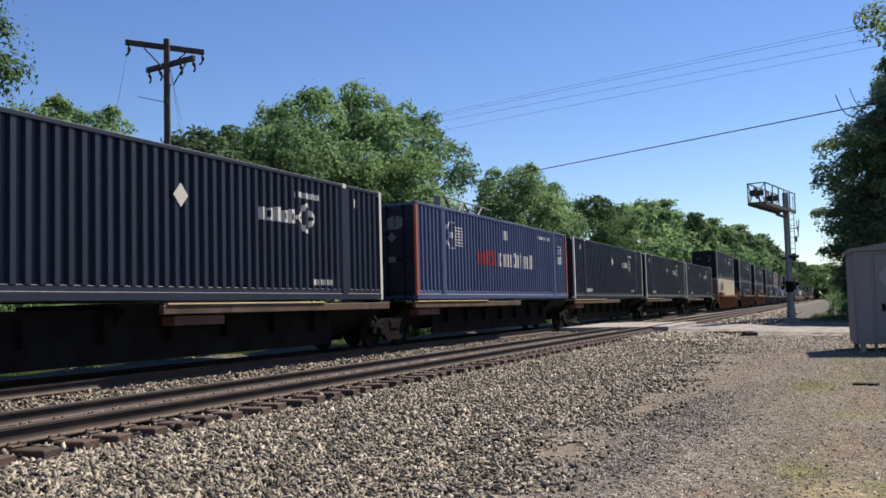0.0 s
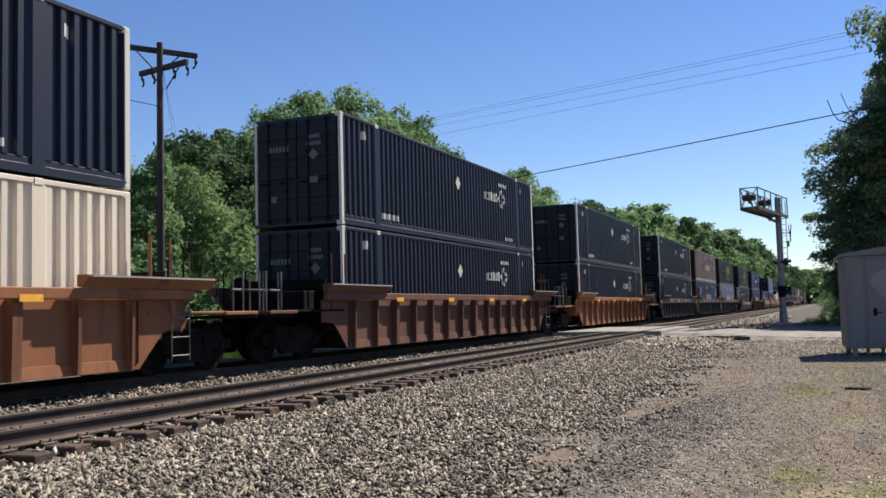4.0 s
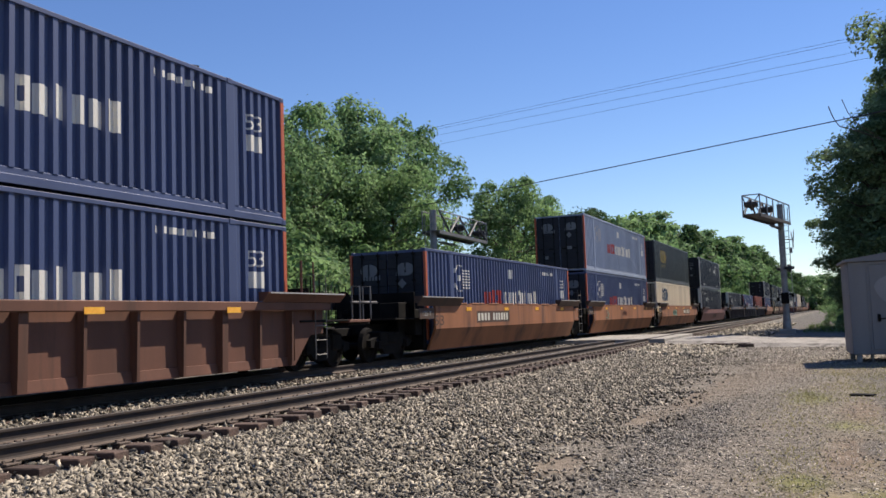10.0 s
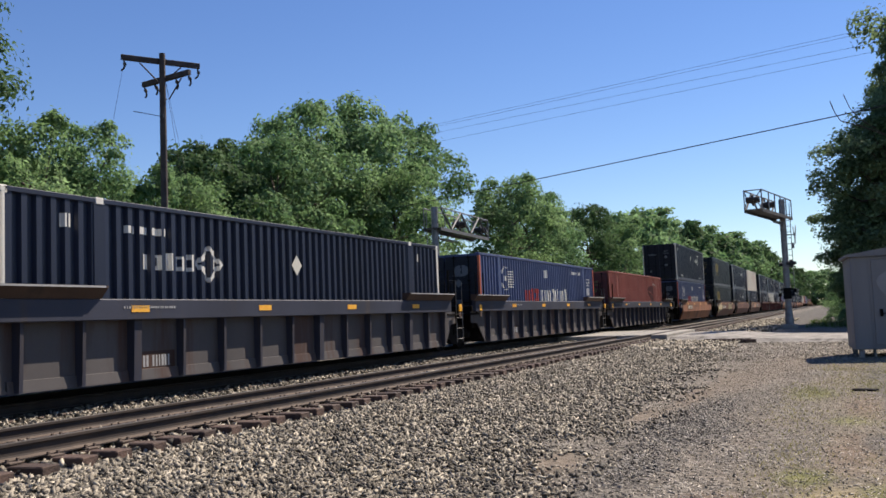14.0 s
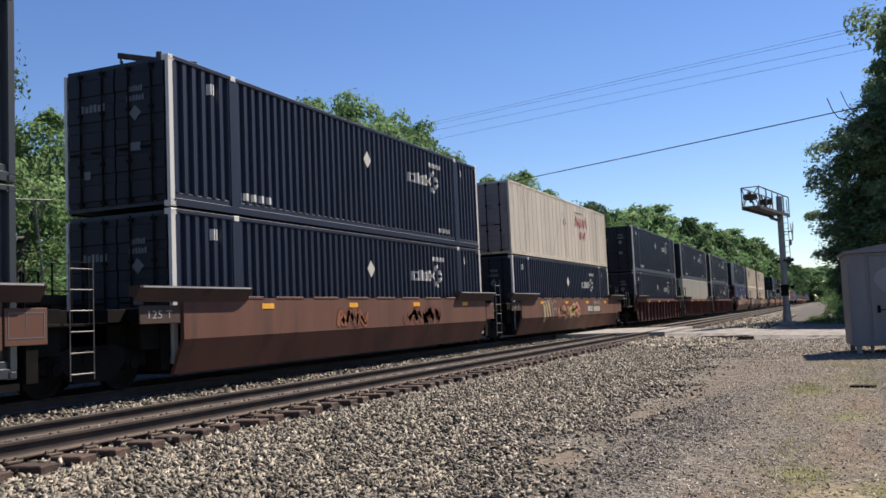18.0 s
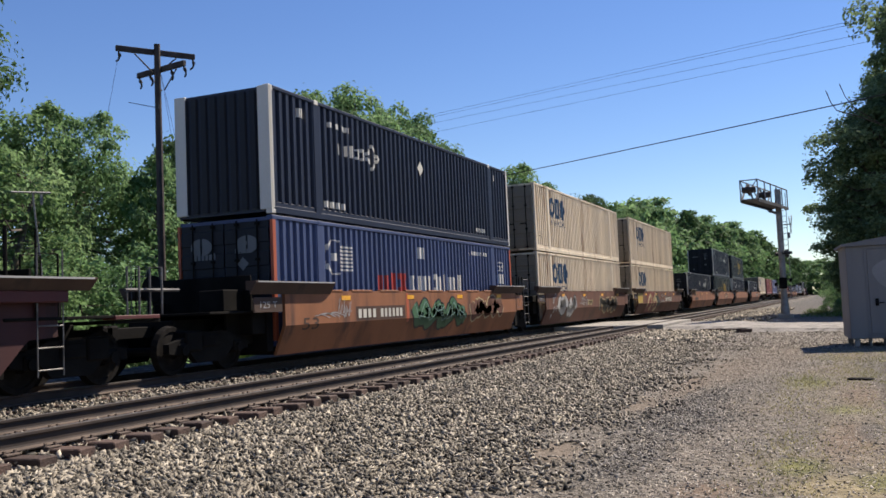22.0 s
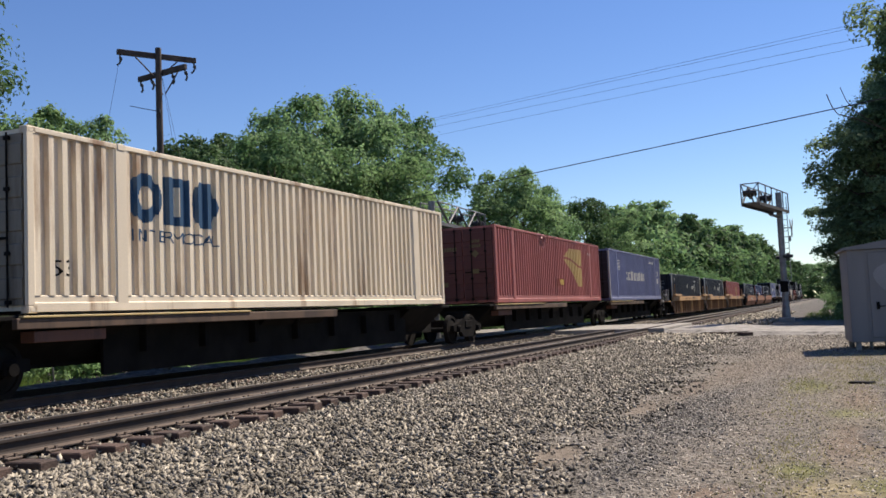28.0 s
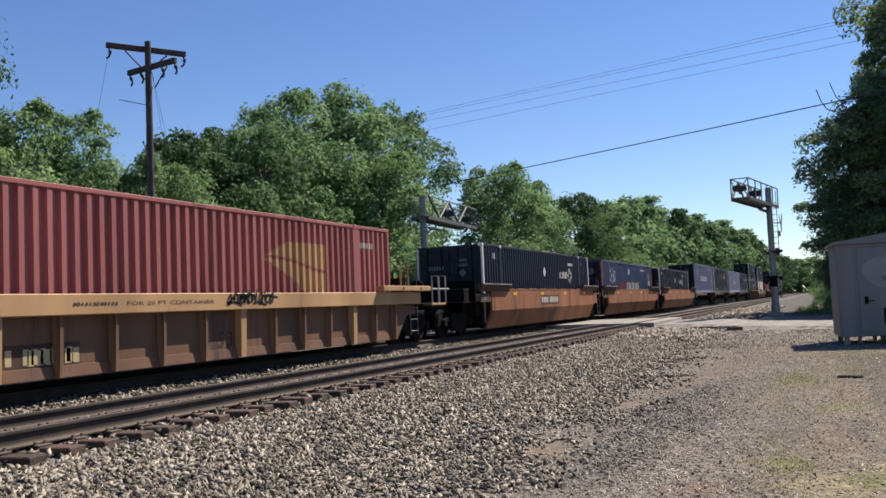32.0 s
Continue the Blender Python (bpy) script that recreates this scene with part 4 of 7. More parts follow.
def draped(flat, off=0.004):
    """Figures cut along the folds of the corrugated side and laid into its grooves."""
    g = Geo()
    for face in flat.f:
        poly = [(flat.v[i][0], flat.v[i][2]) for i in face]
        xs = [p[0] for p in poly]
        cuts = breaks(min(xs), max(xs))
        for xa, xb in zip(cuts, cuts[1:]):
            strip = poly
            for edge, way in ((xa, 1), (xb, -1)):
                out = []
                for p, q in zip(strip, strip[1:] + strip[:1]):
                    inp, inq = way * (p[0] - edge) >= 0, way * (q[0] - edge) >= 0
                    if inp:
                        out.append(p)
                    if inp != inq:
                        t = (edge - p[0]) / (q[0] - p[0])
                        out.append((edge, p[1] + t * (q[1] - p[1])))
                strip = out
            if len(strip) > 2:
                ga, gb = groove(xa + 1e-5), groove(xb - 1e-5)
                g.add([(p, -(WD / 2 - 0.012 - (ga + (gb - ga) * (p - xa) / (xb - xa)) + off), z) for p, z in strip], [tuple(range(len(strip)))])
    return g


def bend(points, step=0.05):
    """A smooth line through the points, as many short steps."""
    p = [Vector(q) for q in points]
    p = [2 * p[0] - p[1]] + p + [2 * p[-1] - p[-2]]
    out = []
    for a, b, c, d in zip(p, p[1:], p[2:], p[3:]):
        n = max(2, int((c - b).length / step))
        for i in range(n):
            t = i / n
            out.append(0.5 * (2 * b + (c - a) * t + (2 * a - 5 * b + 4 * c - d) * t * t + (3 * b - a - 3 * c + d) * t ** 3))
    return out + [p[-2]]


def stroke(points, w0, w1=None, smooth=True):
    """A sprayed line of even or tapering width: quads in x and z, with blunt ends."""
    p = bend(points) if smooth else [Vector(q) for q in points]
    w1 = w0 if w1 is None else w1
    sides = []
    for i, q in enumerate(p):
        d = (p[min(i + 1, len(p) - 1)] - p[max(i - 1, 0)]).normalized()
        w = 0.5 * (w0 + (w1 - w0) * i / (len(p) - 1)) * (0.72 if i in (0, len(p) - 1) and smooth else 1.0)
        sides.append((q + w * Vector((-d.y, d.x)), q - w * Vector((-d.y, d.x))))
    return [[a, b, d, c] for (a, b), (c, d) in zip(sides, sides[1:])]


def sprayed(polys, fold, off):
    """Flat paint of these outlines on a car's near side, folded back below the crease where it has one."""
    g = Geo()
    for poly in polys:
        for up in (True, False):
            cut = []
            for a, b in zip(poly, list(poly[1:]) + [poly[0]]):
                a, b = Vector(a), Vector(b)
                ina, inb = (a.y >= 1.40) == up, (b.y >= 1.40) == up
                if ina:
                    cut.append(a)
                if ina != inb:
                    cut.append(a.lerp(b, (1.40 - a.y) / (b.y - a.y)))
            if len(cut) > 2:
                g.add([(q.x, -1.62 - off + (fold * max(0.0, 1.40 - q.y)), q.y) for q in cut], [tuple(range(len(cut)))])
    return g


SCRAWLED = (stroke([(9.75, 1.75), (9.95, 2.3), (10.15, 1.8), (10.3, 2.1)], 0.10) + stroke([(10.4, 2.25), (10.55, 1.75), (10.8, 2.2), (10.75, 1.75)], 0.08) + stroke([(11.0, 1.8), (11.25, 2.2), (11.35, 1.8), (11.6, 2.2)], 0.10) + stroke([(11.75, 1.8), (11.85, 2.35), (12.05, 1.75)], 0.09)
            + stroke([(10.45, 1.6), (10.6, 1.2), (10.8, 1.55), (11.0, 1.25)], 0.09) + stroke([(11.2, 1.55), (11.3, 1.25), (11.55, 1.6), (11.6, 1.2)], 0.08))
STYLES = {
    "navy": dict(body=NAVY, post=WHITE, post_label="white corner post", cast=WHITE, sign=FAINT, end=NAVY_SHADE, marks=far_logo(10.5), label="navy corrugated steel container with white corner posts and markings"),
    "navy_back": dict(body=NAVY, post=WHITE, post_label="white corner post", cast=WHITE, sign=FAINT, doors=False, end=NAVY_SHADE, marks=far_logo(3.07, True), label="navy corrugated steel container with white emblem near the front"),
    "blue": dict(ovals=True, body=BLUE, post=ORANGE_RED, post_label="orange-red corner post", end=NAVY_SHADE, marks=pacific(WORD_RED, WHITE, WHITE), label="blue corrugated container with orange-red corner posts and white markings"),
    "greyed": dict(ovals=True, body=GREYED, post=ORANGE_RED, post_label="orange-red corner post", end=NAVY_SHADE, marks=pacific(WORD_RED, WHITE, CLEAN_PATCH), label="greyed brownish corrugated container with orange-red corner posts"),
    "faded": dict(ovals=True, body=FADED, post=ORANGE_RED, post_label="orange-red corner post", end=NAVY_SHADE, marks=pacific(WORD_RED, WHITE, CLEAN_PATCH), label="faded pale-blue corrugated container with orange-red corner posts"),
    "purple": dict(body=PURPLE, post=CLEAN_PATCH, post_label="pale worn corner post", end=NAVY_SHADE, marks=[("globe", globe, 1.9, 2.9, 1.7, 2.44, WHITE), ("wordmark", blocks(11, 13), 4.55, 10.3, 1.2, 1.75, WHITE), ("length_number", "53", L - 1.4, L - 0.85, 1.6, 1.95, WHITE), ("small_marking", bars(2, 0.85), L - 1.4, L - 0.85, 1.1, 1.45, WHITE), ("number_marking", bars(8, 0.6), L - 4.3, L - 2.5, 2.4, 2.55, WHITE)], label="purple-blue corrugated container with pale markings"),
    "green": dict(big_sign=True, body=GREEN, end=NAVY_SHADE, sign=SHADE_GOLD, marks=[("wordmark", "how tomorrow moves", 3.35, 7.8, 1.52, 1.8, GOLD), ("bracket", bracket, 8.1, 12.0, 0.62, 2.42, YELLOW), ("emblem", emblem, 8.8, 11.3, 1.3, 2.15, YELLOW), ("wordmark", "INTERMODAL", 9.0, 11.3, 1.0, 1.2, YELLOW), ("number_marking", bars(8, 0.6), 12.2, 13.6, 2.35, 2.52, FAINT)], label="dark green corrugated container with yellow bracketed emblem"),
    "charcoal": dict(big_sign=True, body=CHARCOAL, end=NAVY_SHADE, sign=SHADE_GOLD, marks=[("emblem", emblem, 2.36, 4.78, 1.42, 2.32, GOLD), ("wordmark", "INTERMODAL", 2.5, 4.7, 1.08, 1.28, GOLD), ("number_marking", bars(8, 0.6), 12.9, 14.3, 2.35, 2.52, FAINT)], label="charcoal corrugated container with large dull-gold emblem"),
    "cream": dict(big_sign=True, body=CREAM, end=CREAM_SHADE, sign=LOGO_BLUE, marks=[("emblem", emblem, 2.23, 4.77, 1.58, 2.48, LOGO_BLUE), ("wordmark", "INTERMODAL", 2.35, 4.75, 1.24, 1.46, LOGO_BLUE), ("length_number", "53", 0.58, 0.9, 0.58, 0.84, STEEL_DARK)], label="cream corrugated container with rust marks and blue emblem"),
    "cream_dirty": dict(big_sign=True, body=CREAM_DIRTY, end=CREAM_SHADE, sign=LOGO_BLUE, marks=[("emblem", emblem, 2.23, 4.77, 1.58, 2.48, LOGO_BLUE), ("wordmark", "INTERMODAL", 2.35, 4.75, 1.24, 1.46, LOGO_BLUE), ("length_number", "53", 0.58, 0.9, 0.58, 0.84, STEEL_DARK)], label="dirty cream corrugated container with rust stains and blue emblem"),
    "pale": dict(body=PALE, end=CREAM_SHADE, doors=False, marks=[("small_marking", bars(2, 0.6), L - 1.6, L - 1.2, 0.5, 1.2, FAINT)], label="plain pale-grey corrugated steel container with rust specks"),
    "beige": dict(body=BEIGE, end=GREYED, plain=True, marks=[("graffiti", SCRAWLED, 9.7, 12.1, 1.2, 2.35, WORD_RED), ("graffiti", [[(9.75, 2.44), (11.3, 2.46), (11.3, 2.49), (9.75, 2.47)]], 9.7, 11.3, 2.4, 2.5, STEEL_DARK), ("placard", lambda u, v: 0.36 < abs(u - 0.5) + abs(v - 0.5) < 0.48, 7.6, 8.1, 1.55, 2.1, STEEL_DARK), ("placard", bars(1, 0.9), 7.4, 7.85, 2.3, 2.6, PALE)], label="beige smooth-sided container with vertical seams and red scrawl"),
    "red": dict(dent=6.05, body=RED, end=RED_SHADE, sign=SHADE_GOLD, marks=[("patch", sails, 9.25, 12.5, 0.71, 2.49, FADED_YELLOW), ("patch", bars(1, 0.98), 7.95, 9.3, 0.70, 1.05, BRICK), ("hazard_mark", [[(8.5, 0.76), (8.72, 0.76), (8.72, 1.0), (8.5, 1.0)]], 8.5, 8.72, 0.76, 1.0, YELLOW), ("hazard_mark", [[(8.8, 0.76), (9.02, 0.76), (9.02, 1.0), (8.8, 1.0)]], 8.8, 9.02, 0.76, 1.0, YELLOW), ("number_marking", bars(6, 0.6), 13.8, 14.5, 2.3, 2.45, PALE)], label="faded red corrugated container with worn yellow emblem"),
    "red_plain": dict(body=RED, end=RED_SHADE, sign=SHADE_GOLD, marks=[("patch", sails, 9.9, 12.6, 0.9, 2.3, OCHRE), ("number_marking", bars(6, 0.6), 14.4, 15.2, 2.3, 2.45, PALE)], label="scuffed red corrugated container with faint yellow emblem"),
    "brick": dict(body=BRICK, end=RED_SHADE, sign=SHADE_GOLD, marks=[("patch", sails, 10.9, 13.1, 0.95, 2.25, OXIDE), ("number_marking", bars(6, 0.6), 13.0, 13.9, 2.3, 2.45, PALE)], label="brown-red corrugated container with weathered paint"),
}

# ---- rail cars ----
WHEEL_R = 0.46
LADDER_STEEL = material("worn_ladder_steel", (0.077, 0.0732, 0.0693), (0.169, 0.162, 0.154), 3.0, 0.55, 0.4)


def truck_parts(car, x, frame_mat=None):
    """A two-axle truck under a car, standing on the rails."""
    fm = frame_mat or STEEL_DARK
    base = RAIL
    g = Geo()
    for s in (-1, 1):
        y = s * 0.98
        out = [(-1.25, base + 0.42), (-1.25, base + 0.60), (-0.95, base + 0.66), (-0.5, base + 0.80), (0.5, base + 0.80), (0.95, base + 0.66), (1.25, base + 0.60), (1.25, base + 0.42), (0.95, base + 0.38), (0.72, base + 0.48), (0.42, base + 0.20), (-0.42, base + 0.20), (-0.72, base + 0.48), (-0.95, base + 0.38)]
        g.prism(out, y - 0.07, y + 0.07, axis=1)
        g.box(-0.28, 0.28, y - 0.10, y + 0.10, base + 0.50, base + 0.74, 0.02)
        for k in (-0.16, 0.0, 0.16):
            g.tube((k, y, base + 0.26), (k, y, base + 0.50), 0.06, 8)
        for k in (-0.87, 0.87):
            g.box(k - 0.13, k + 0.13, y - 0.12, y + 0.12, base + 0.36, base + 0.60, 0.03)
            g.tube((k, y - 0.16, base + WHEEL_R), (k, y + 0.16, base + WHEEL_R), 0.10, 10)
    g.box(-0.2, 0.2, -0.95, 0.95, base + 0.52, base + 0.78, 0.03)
    truck = part("truck", shared("truck", lambda: g, fm), None, car, "grimy steel two-axle truck darkened with its shade", pose(x, 0, 0))
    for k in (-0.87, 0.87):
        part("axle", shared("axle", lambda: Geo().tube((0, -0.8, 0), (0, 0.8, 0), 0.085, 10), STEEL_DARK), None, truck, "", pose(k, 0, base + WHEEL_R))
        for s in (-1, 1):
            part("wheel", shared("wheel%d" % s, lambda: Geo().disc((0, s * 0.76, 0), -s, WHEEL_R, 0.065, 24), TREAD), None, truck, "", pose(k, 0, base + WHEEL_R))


def coupler(car, x, d):
    g = Geo().box(min(x, x + d * 1.1), max(x, x + d * 1.1), -0.09, 0.09, RAIL + 0.72, RAIL + 0.95, 0.02).box(min(x + d, x + d * 1.35), max(x + d, x + d * 1.35), -0.16, 0.16, RAIL + 0.68, RAIL + 1.0, 0.04)
    part("coupler", g, STEEL_DARK, car)


def ladder(car, x, y, z0, z1, mat):
    g = Geo()
    for o in (-0.25, 0.25):
        g.tube((x + o, y, z0), (x + o, y, z1), 0.013, 6)
    n = max(2, round((z1 - z0) / 0.35))
    for k in range(n):
        z = z0 + (z1 - z0) * (k + 0.3) / n
        g.tube((x - 0.25, y, z), (x + 0.25, y, z), 0.012, 6)
    part("ladder", g, mat, car)


def well_car(kind, u, head, tail):
    """One well unit with its container's near end at x = 0. head, tail: 'joint' shares a truck with the next unit, 'end' has its own."""
    k = CARS[kind]
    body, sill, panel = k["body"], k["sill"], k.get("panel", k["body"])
    car = thing("well_car", k["label"], "rail car", pose(u, FAR, 0), "well cars of the freight train")
    top, low, y0 = k.get("top", 2.15), 0.76, 1.62
    crease, eave = k.get("crease", 1.40), k.get("eave", 1.97)
    lip = 0.05 if k["shape"] == "smooth" else 0.15
    a, b = -0.35, L + 0.35
    # the side stops short where two units share a truck
    short = 0.65 if tail == "joint" else -0.5
    s0, s1 = k.get("sill_from", a - 0.98), b + 0.98 if short < 0 else L + k.get("sill_past", 0.15)
    lead, trail = (-1.72 if head == "joint" else -1.95), (L + 1.72 if tail == "joint" else L + 1.95)
    for s in (-1, 1):
        fl = Matrix.Identity(4) if s < 0 else Matrix.Diagonal((1, -1, 1, 1))
        if k["shape"] == "smooth":
            out = [(-y0, top), (-y0, crease), (-y0 + 0.26, low + 0.02), (-y0 + 0.32, low), (-y0 + 0.32, low + 0.05), (-y0 + 0.08, crease), (-y0 + 0.08, top)]
            part("side_wall", shared("smooth_side%.2f_%.2f_%.2f_%.2f" % (short, crease, top, k.get("wall_from", a + 0.25)), lambda: Geo().prism(out, k.get("wall_from", a + 0.25), b - 0.25 - short), body), None, car, "", fl)
            # End plates near black: deep shadow below the shelf is in their colour.
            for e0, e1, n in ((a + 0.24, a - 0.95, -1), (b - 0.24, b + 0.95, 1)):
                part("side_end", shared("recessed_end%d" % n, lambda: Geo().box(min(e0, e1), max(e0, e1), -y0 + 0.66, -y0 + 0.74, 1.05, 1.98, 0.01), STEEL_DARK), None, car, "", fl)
            if s < 0 and top > 2.0:
                part("load_board", shared("load_board", lambda: Geo().box(-1.25, -0.2, -y0 + 0.0, -y0 + 0.03, 1.70, 2.02, 0.008), RUST_DARK), None, car)
                g = lettering("125 T", -1.04, -0.42, 1.79, 1.93)
                part("load_number", Geo().add([(p[0], p[1] - (y0 - WD / 2) - 0.014, p[2]) for p in g.v], g.f), CLEAN_PATCH, car)
                board = part("tail_board", shared("tail_board", lambda: Geo().box(L + 0.14, L + 0.92, -y0, -y0 + 0.03, 1.45, 2.0, 0.008), body), None, car, "", pose(-short, 0, 0))
                part("board_frame", shared("board_frame", lambda: Geo().box(L + 0.2, L + 0.86, -y0 - 0.004, -y0 + 0.002, 1.92, 1.935).box(L + 0.2, L + 0.86, -y0 - 0.004, -y0 + 0.002, 1.55, 1.565).box(L + 0.2, L + 0.215, -y0 - 0.004, -y0 + 0.002, 1.565, 1.92).box(L + 0.845, L + 0.86, -y0 - 0.004, -y0 + 0.002, 1.565, 1.92).box(L + 0.52, L + 0.53, -y0 - 0.004, -y0 + 0.002, 1.68, 1.92), FAINT), None, board)
            for i in range(9 if top > 2.0 else 0):
                part("top_flange", shared("top_flange", lambda: Geo().box(-0.55, 0.55, -y0 - 0.012, -y0 + 0.1, top - 0.02, top + 0.035, 0.01), sill), None, car, "", fl @ pose(1.9 + 1.55 * i, 0, 0)) if s < 0 else None
        else:
            part("top_sill", shared("top_sill%.2f_%.2f_%.2f" % (s0, s1, eave), lambda: Geo().box(s0, s1, -y0, -y0 + 0.12, eave, top, 0.015), sill), None, car, k.get("sill_label", ""), fl)
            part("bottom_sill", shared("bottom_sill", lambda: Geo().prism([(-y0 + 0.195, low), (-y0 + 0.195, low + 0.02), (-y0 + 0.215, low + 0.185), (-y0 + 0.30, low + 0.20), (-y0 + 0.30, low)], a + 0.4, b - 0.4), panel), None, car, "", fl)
            # On oxide and ochre cars the web and end colour includes sill shade.
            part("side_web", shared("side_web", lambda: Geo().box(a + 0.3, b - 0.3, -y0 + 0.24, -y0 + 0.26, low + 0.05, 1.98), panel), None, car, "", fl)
            for i in range(14):
                x = a + 0.55 + (b - a - 1.1) * i / 13
                wide = i in (2, 7, 11)
                part("side_rib", shared("side_rib%d_%.2f" % (wide, eave), lambda: Geo().prism([(-y0 + 0.07, eave + 0.005), (-y0 + 0.31, eave + 0.005), (-y0 + 0.31, low + 0.01), (-y0 + 0.10, low + 0.01), (-y0 + 0.09, low + 0.25)], -0.09 if wide else -0.035, 0.09 if wide else 0.035), sill if wide else body), None, car, "", fl @ pose(x, 0, 0))
            for x0, x1 in ((a + 0.3, s0 + 0.04), (b - 0.3, max(s1 - 0.04, b + 0.55))):
                d = 1 if x1 > x0 else -1
                knee = x1 - d * 0.45 * abs(x1 - x0)
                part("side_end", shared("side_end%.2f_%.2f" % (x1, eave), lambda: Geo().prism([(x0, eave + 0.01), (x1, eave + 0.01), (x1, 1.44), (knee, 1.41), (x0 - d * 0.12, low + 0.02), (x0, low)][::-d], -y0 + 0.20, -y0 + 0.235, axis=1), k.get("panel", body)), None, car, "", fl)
        for d, x in ((-1, k.get("head_shelf", 0.22)), (1, L - k.get("shelf_back", 1.5) if short > 0 else k.get("tail_shelf", L + 0.15))):
            if k.get("plate"):
                shelf = part("end_shelf", shared("plate_shelf", lambda: Geo().box(-1.57, 1.57, -y0 - 0.17, -y0 + 0.06, top + 0.03, top + 0.17, 0.012), k["shelf"]), None, car, "", fl @ pose(x, 0, 0))
                for o in (-0.35, 0.85):
                    part("shelf_hole", shared("shelf_hole", lambda: Geo().tube((0, -y0 - 0.174, top + 0.1), (0, -y0 - 0.16, top + 0.1), 0.045, 10), STEEL_DARK), None, shelf, "dark bolt hole", pose(o, 0, 0)) if s < 0 else None
                continue
            shelf = part("end_shelf", shared("end_shelf%.2f_%.2f" % (lip, top), lambda: Geo().prism([(-y0 - 0.16, top + 0.175), (-y0 - 0.16, top + 0.205), (-y0 + 0.09, top + 0.21), (-y0 + 0.09, top + 0.02), (-y0 - 0.003, top + 0.02), (-y0 - 0.003, top - (0.07 if lip < 0.1 else 0.0))], -1.62, 1.62), k.get("shelf", RUST_DARK)), None, car, "", fl @ pose(x, 0, 0))
            # Pale strip paints the sunlit line along the worn shelf lip.
            part("shelf_edge", shared("shelf_edge%.2f" % top, lambda: Geo().box(-1.55, 1.55, -y0 - 0.172, -y0 - 0.161, top + 0.172, top + 0.202), CLEAN_PATCH), None, shelf, "worn steel edge with painted sun glint") if s < 0 else None
        for x in k.get("reflectors", (2.6, 6.3, 10.0, 13.7)) if s < 0 else ():
            part("reflector", shared("reflector", lambda: Geo().box(-0.22, 0.22, -y0 - 0.008, -y0 - 0.002, -0.22, -0.11), AMBER), None, car, "amber reflector", pose(x, 0, min(top, 2.03 + 0.12 * (top > 2.1))))
    if kind == "slate_rib":
        for e, way in ((-0.35, -1), (L + 0.35, 1)):
            wide = 0.46 if (head if way < 0 else tail) == "end" else 0.22
            x0 = e + way * (1.18 if wide > 0.3 else 0.42)
            part("end_plate", Geo().box(min(x0, x0 + way * wide), max(x0, x0 + way * wide), -y0 - 0.012, -y0 + 0.02, 1.82, 2.03, 0.006), AMBER, car, "amber reflective end plate")
            part("plate_bracket", Geo().box(min(x0, x0 + way * wide * 0.8), max(x0, x0 + way * wide * 0.8), -y0, -y0 + 0.03, 1.62, 1.80, 0.006), RUST_DARK, car)
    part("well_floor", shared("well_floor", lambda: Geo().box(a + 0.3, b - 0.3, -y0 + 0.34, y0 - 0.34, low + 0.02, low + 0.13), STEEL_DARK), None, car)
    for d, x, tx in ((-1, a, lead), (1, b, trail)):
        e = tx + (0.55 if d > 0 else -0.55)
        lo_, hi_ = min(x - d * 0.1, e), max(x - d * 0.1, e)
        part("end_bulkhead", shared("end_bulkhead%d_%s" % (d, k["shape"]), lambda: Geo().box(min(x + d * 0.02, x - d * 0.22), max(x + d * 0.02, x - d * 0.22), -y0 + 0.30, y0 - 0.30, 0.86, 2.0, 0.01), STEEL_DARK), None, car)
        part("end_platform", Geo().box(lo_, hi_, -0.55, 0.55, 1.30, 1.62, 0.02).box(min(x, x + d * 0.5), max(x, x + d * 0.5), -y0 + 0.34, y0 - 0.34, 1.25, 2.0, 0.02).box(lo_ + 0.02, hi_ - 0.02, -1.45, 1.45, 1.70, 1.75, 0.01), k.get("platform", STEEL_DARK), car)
        g = Geo()
        for yy in (-d * 1.22, -d * 0.85):
            g.path([(x + d * 0.75, yy, 1.75), (x + d * 0.75, yy, 2.75), (x + d * 1.15, yy, 2.75), (x + d * 1.15, yy, 1.75)], 0.018, 6)
            g.tube((x + d * 0.75, yy, 2.3), (x + d * 1.15, yy, 2.3), 0.014, 6)
        part("handrail", g, STEEL_DARK, car)
        ladder(car, x + d * 0.72, -1.5 * d, 0.85, 2.85 if k["shape"] == "smooth" else 1.85, LADDER_STEEL)
        if k["shape"] != "smooth":
            g = Geo()
            for o in (0.47, 0.97):
                g.path([(x + d * o, -1.5 * d, 1.85), (x + d * o, -1.5 * d, 2.8), (x + d * o, -1.3 * d, 2.8)], 0.014, 6)
            part("grab_iron", g, LADDER_STEEL, car)
            part("stanchion", Geo().tube((x - d * 0.1, -1.5, top + 0.2), (x - d * 0.1, -1.5, top + 0.95), 0.03, 8).tube((x + d * 0.5, -1.45, 1.75), (x + d * 0.5, -1.45, top + 0.95), 0.02, 8), k.get("shelf", STEEL_DARK), car)
        if (head if d < 0 else tail) == "end":
            coupler(car, e, d)
            if k["shape"] != "smooth":
                part("end_deck", Geo().box(min(e, x + d * 3.3), max(e, x + d * 3.3), -1.42, 1.42, 1.60, 1.665, 0.01), STEEL_DARK, car)
                part("end_step", Geo().box(min(x + d * 2.1, x + d * 3.2), max(x + d * 2.1, x + d * 3.2), -1.5, -1.2, 1.67, 1.74, 0.01), k["sill"], car)
                g = Geo().tube((x + d * 2.55, -1.3, 2.18), (x + d * 3.95, -1.3, 2.18), 0.03, 8)
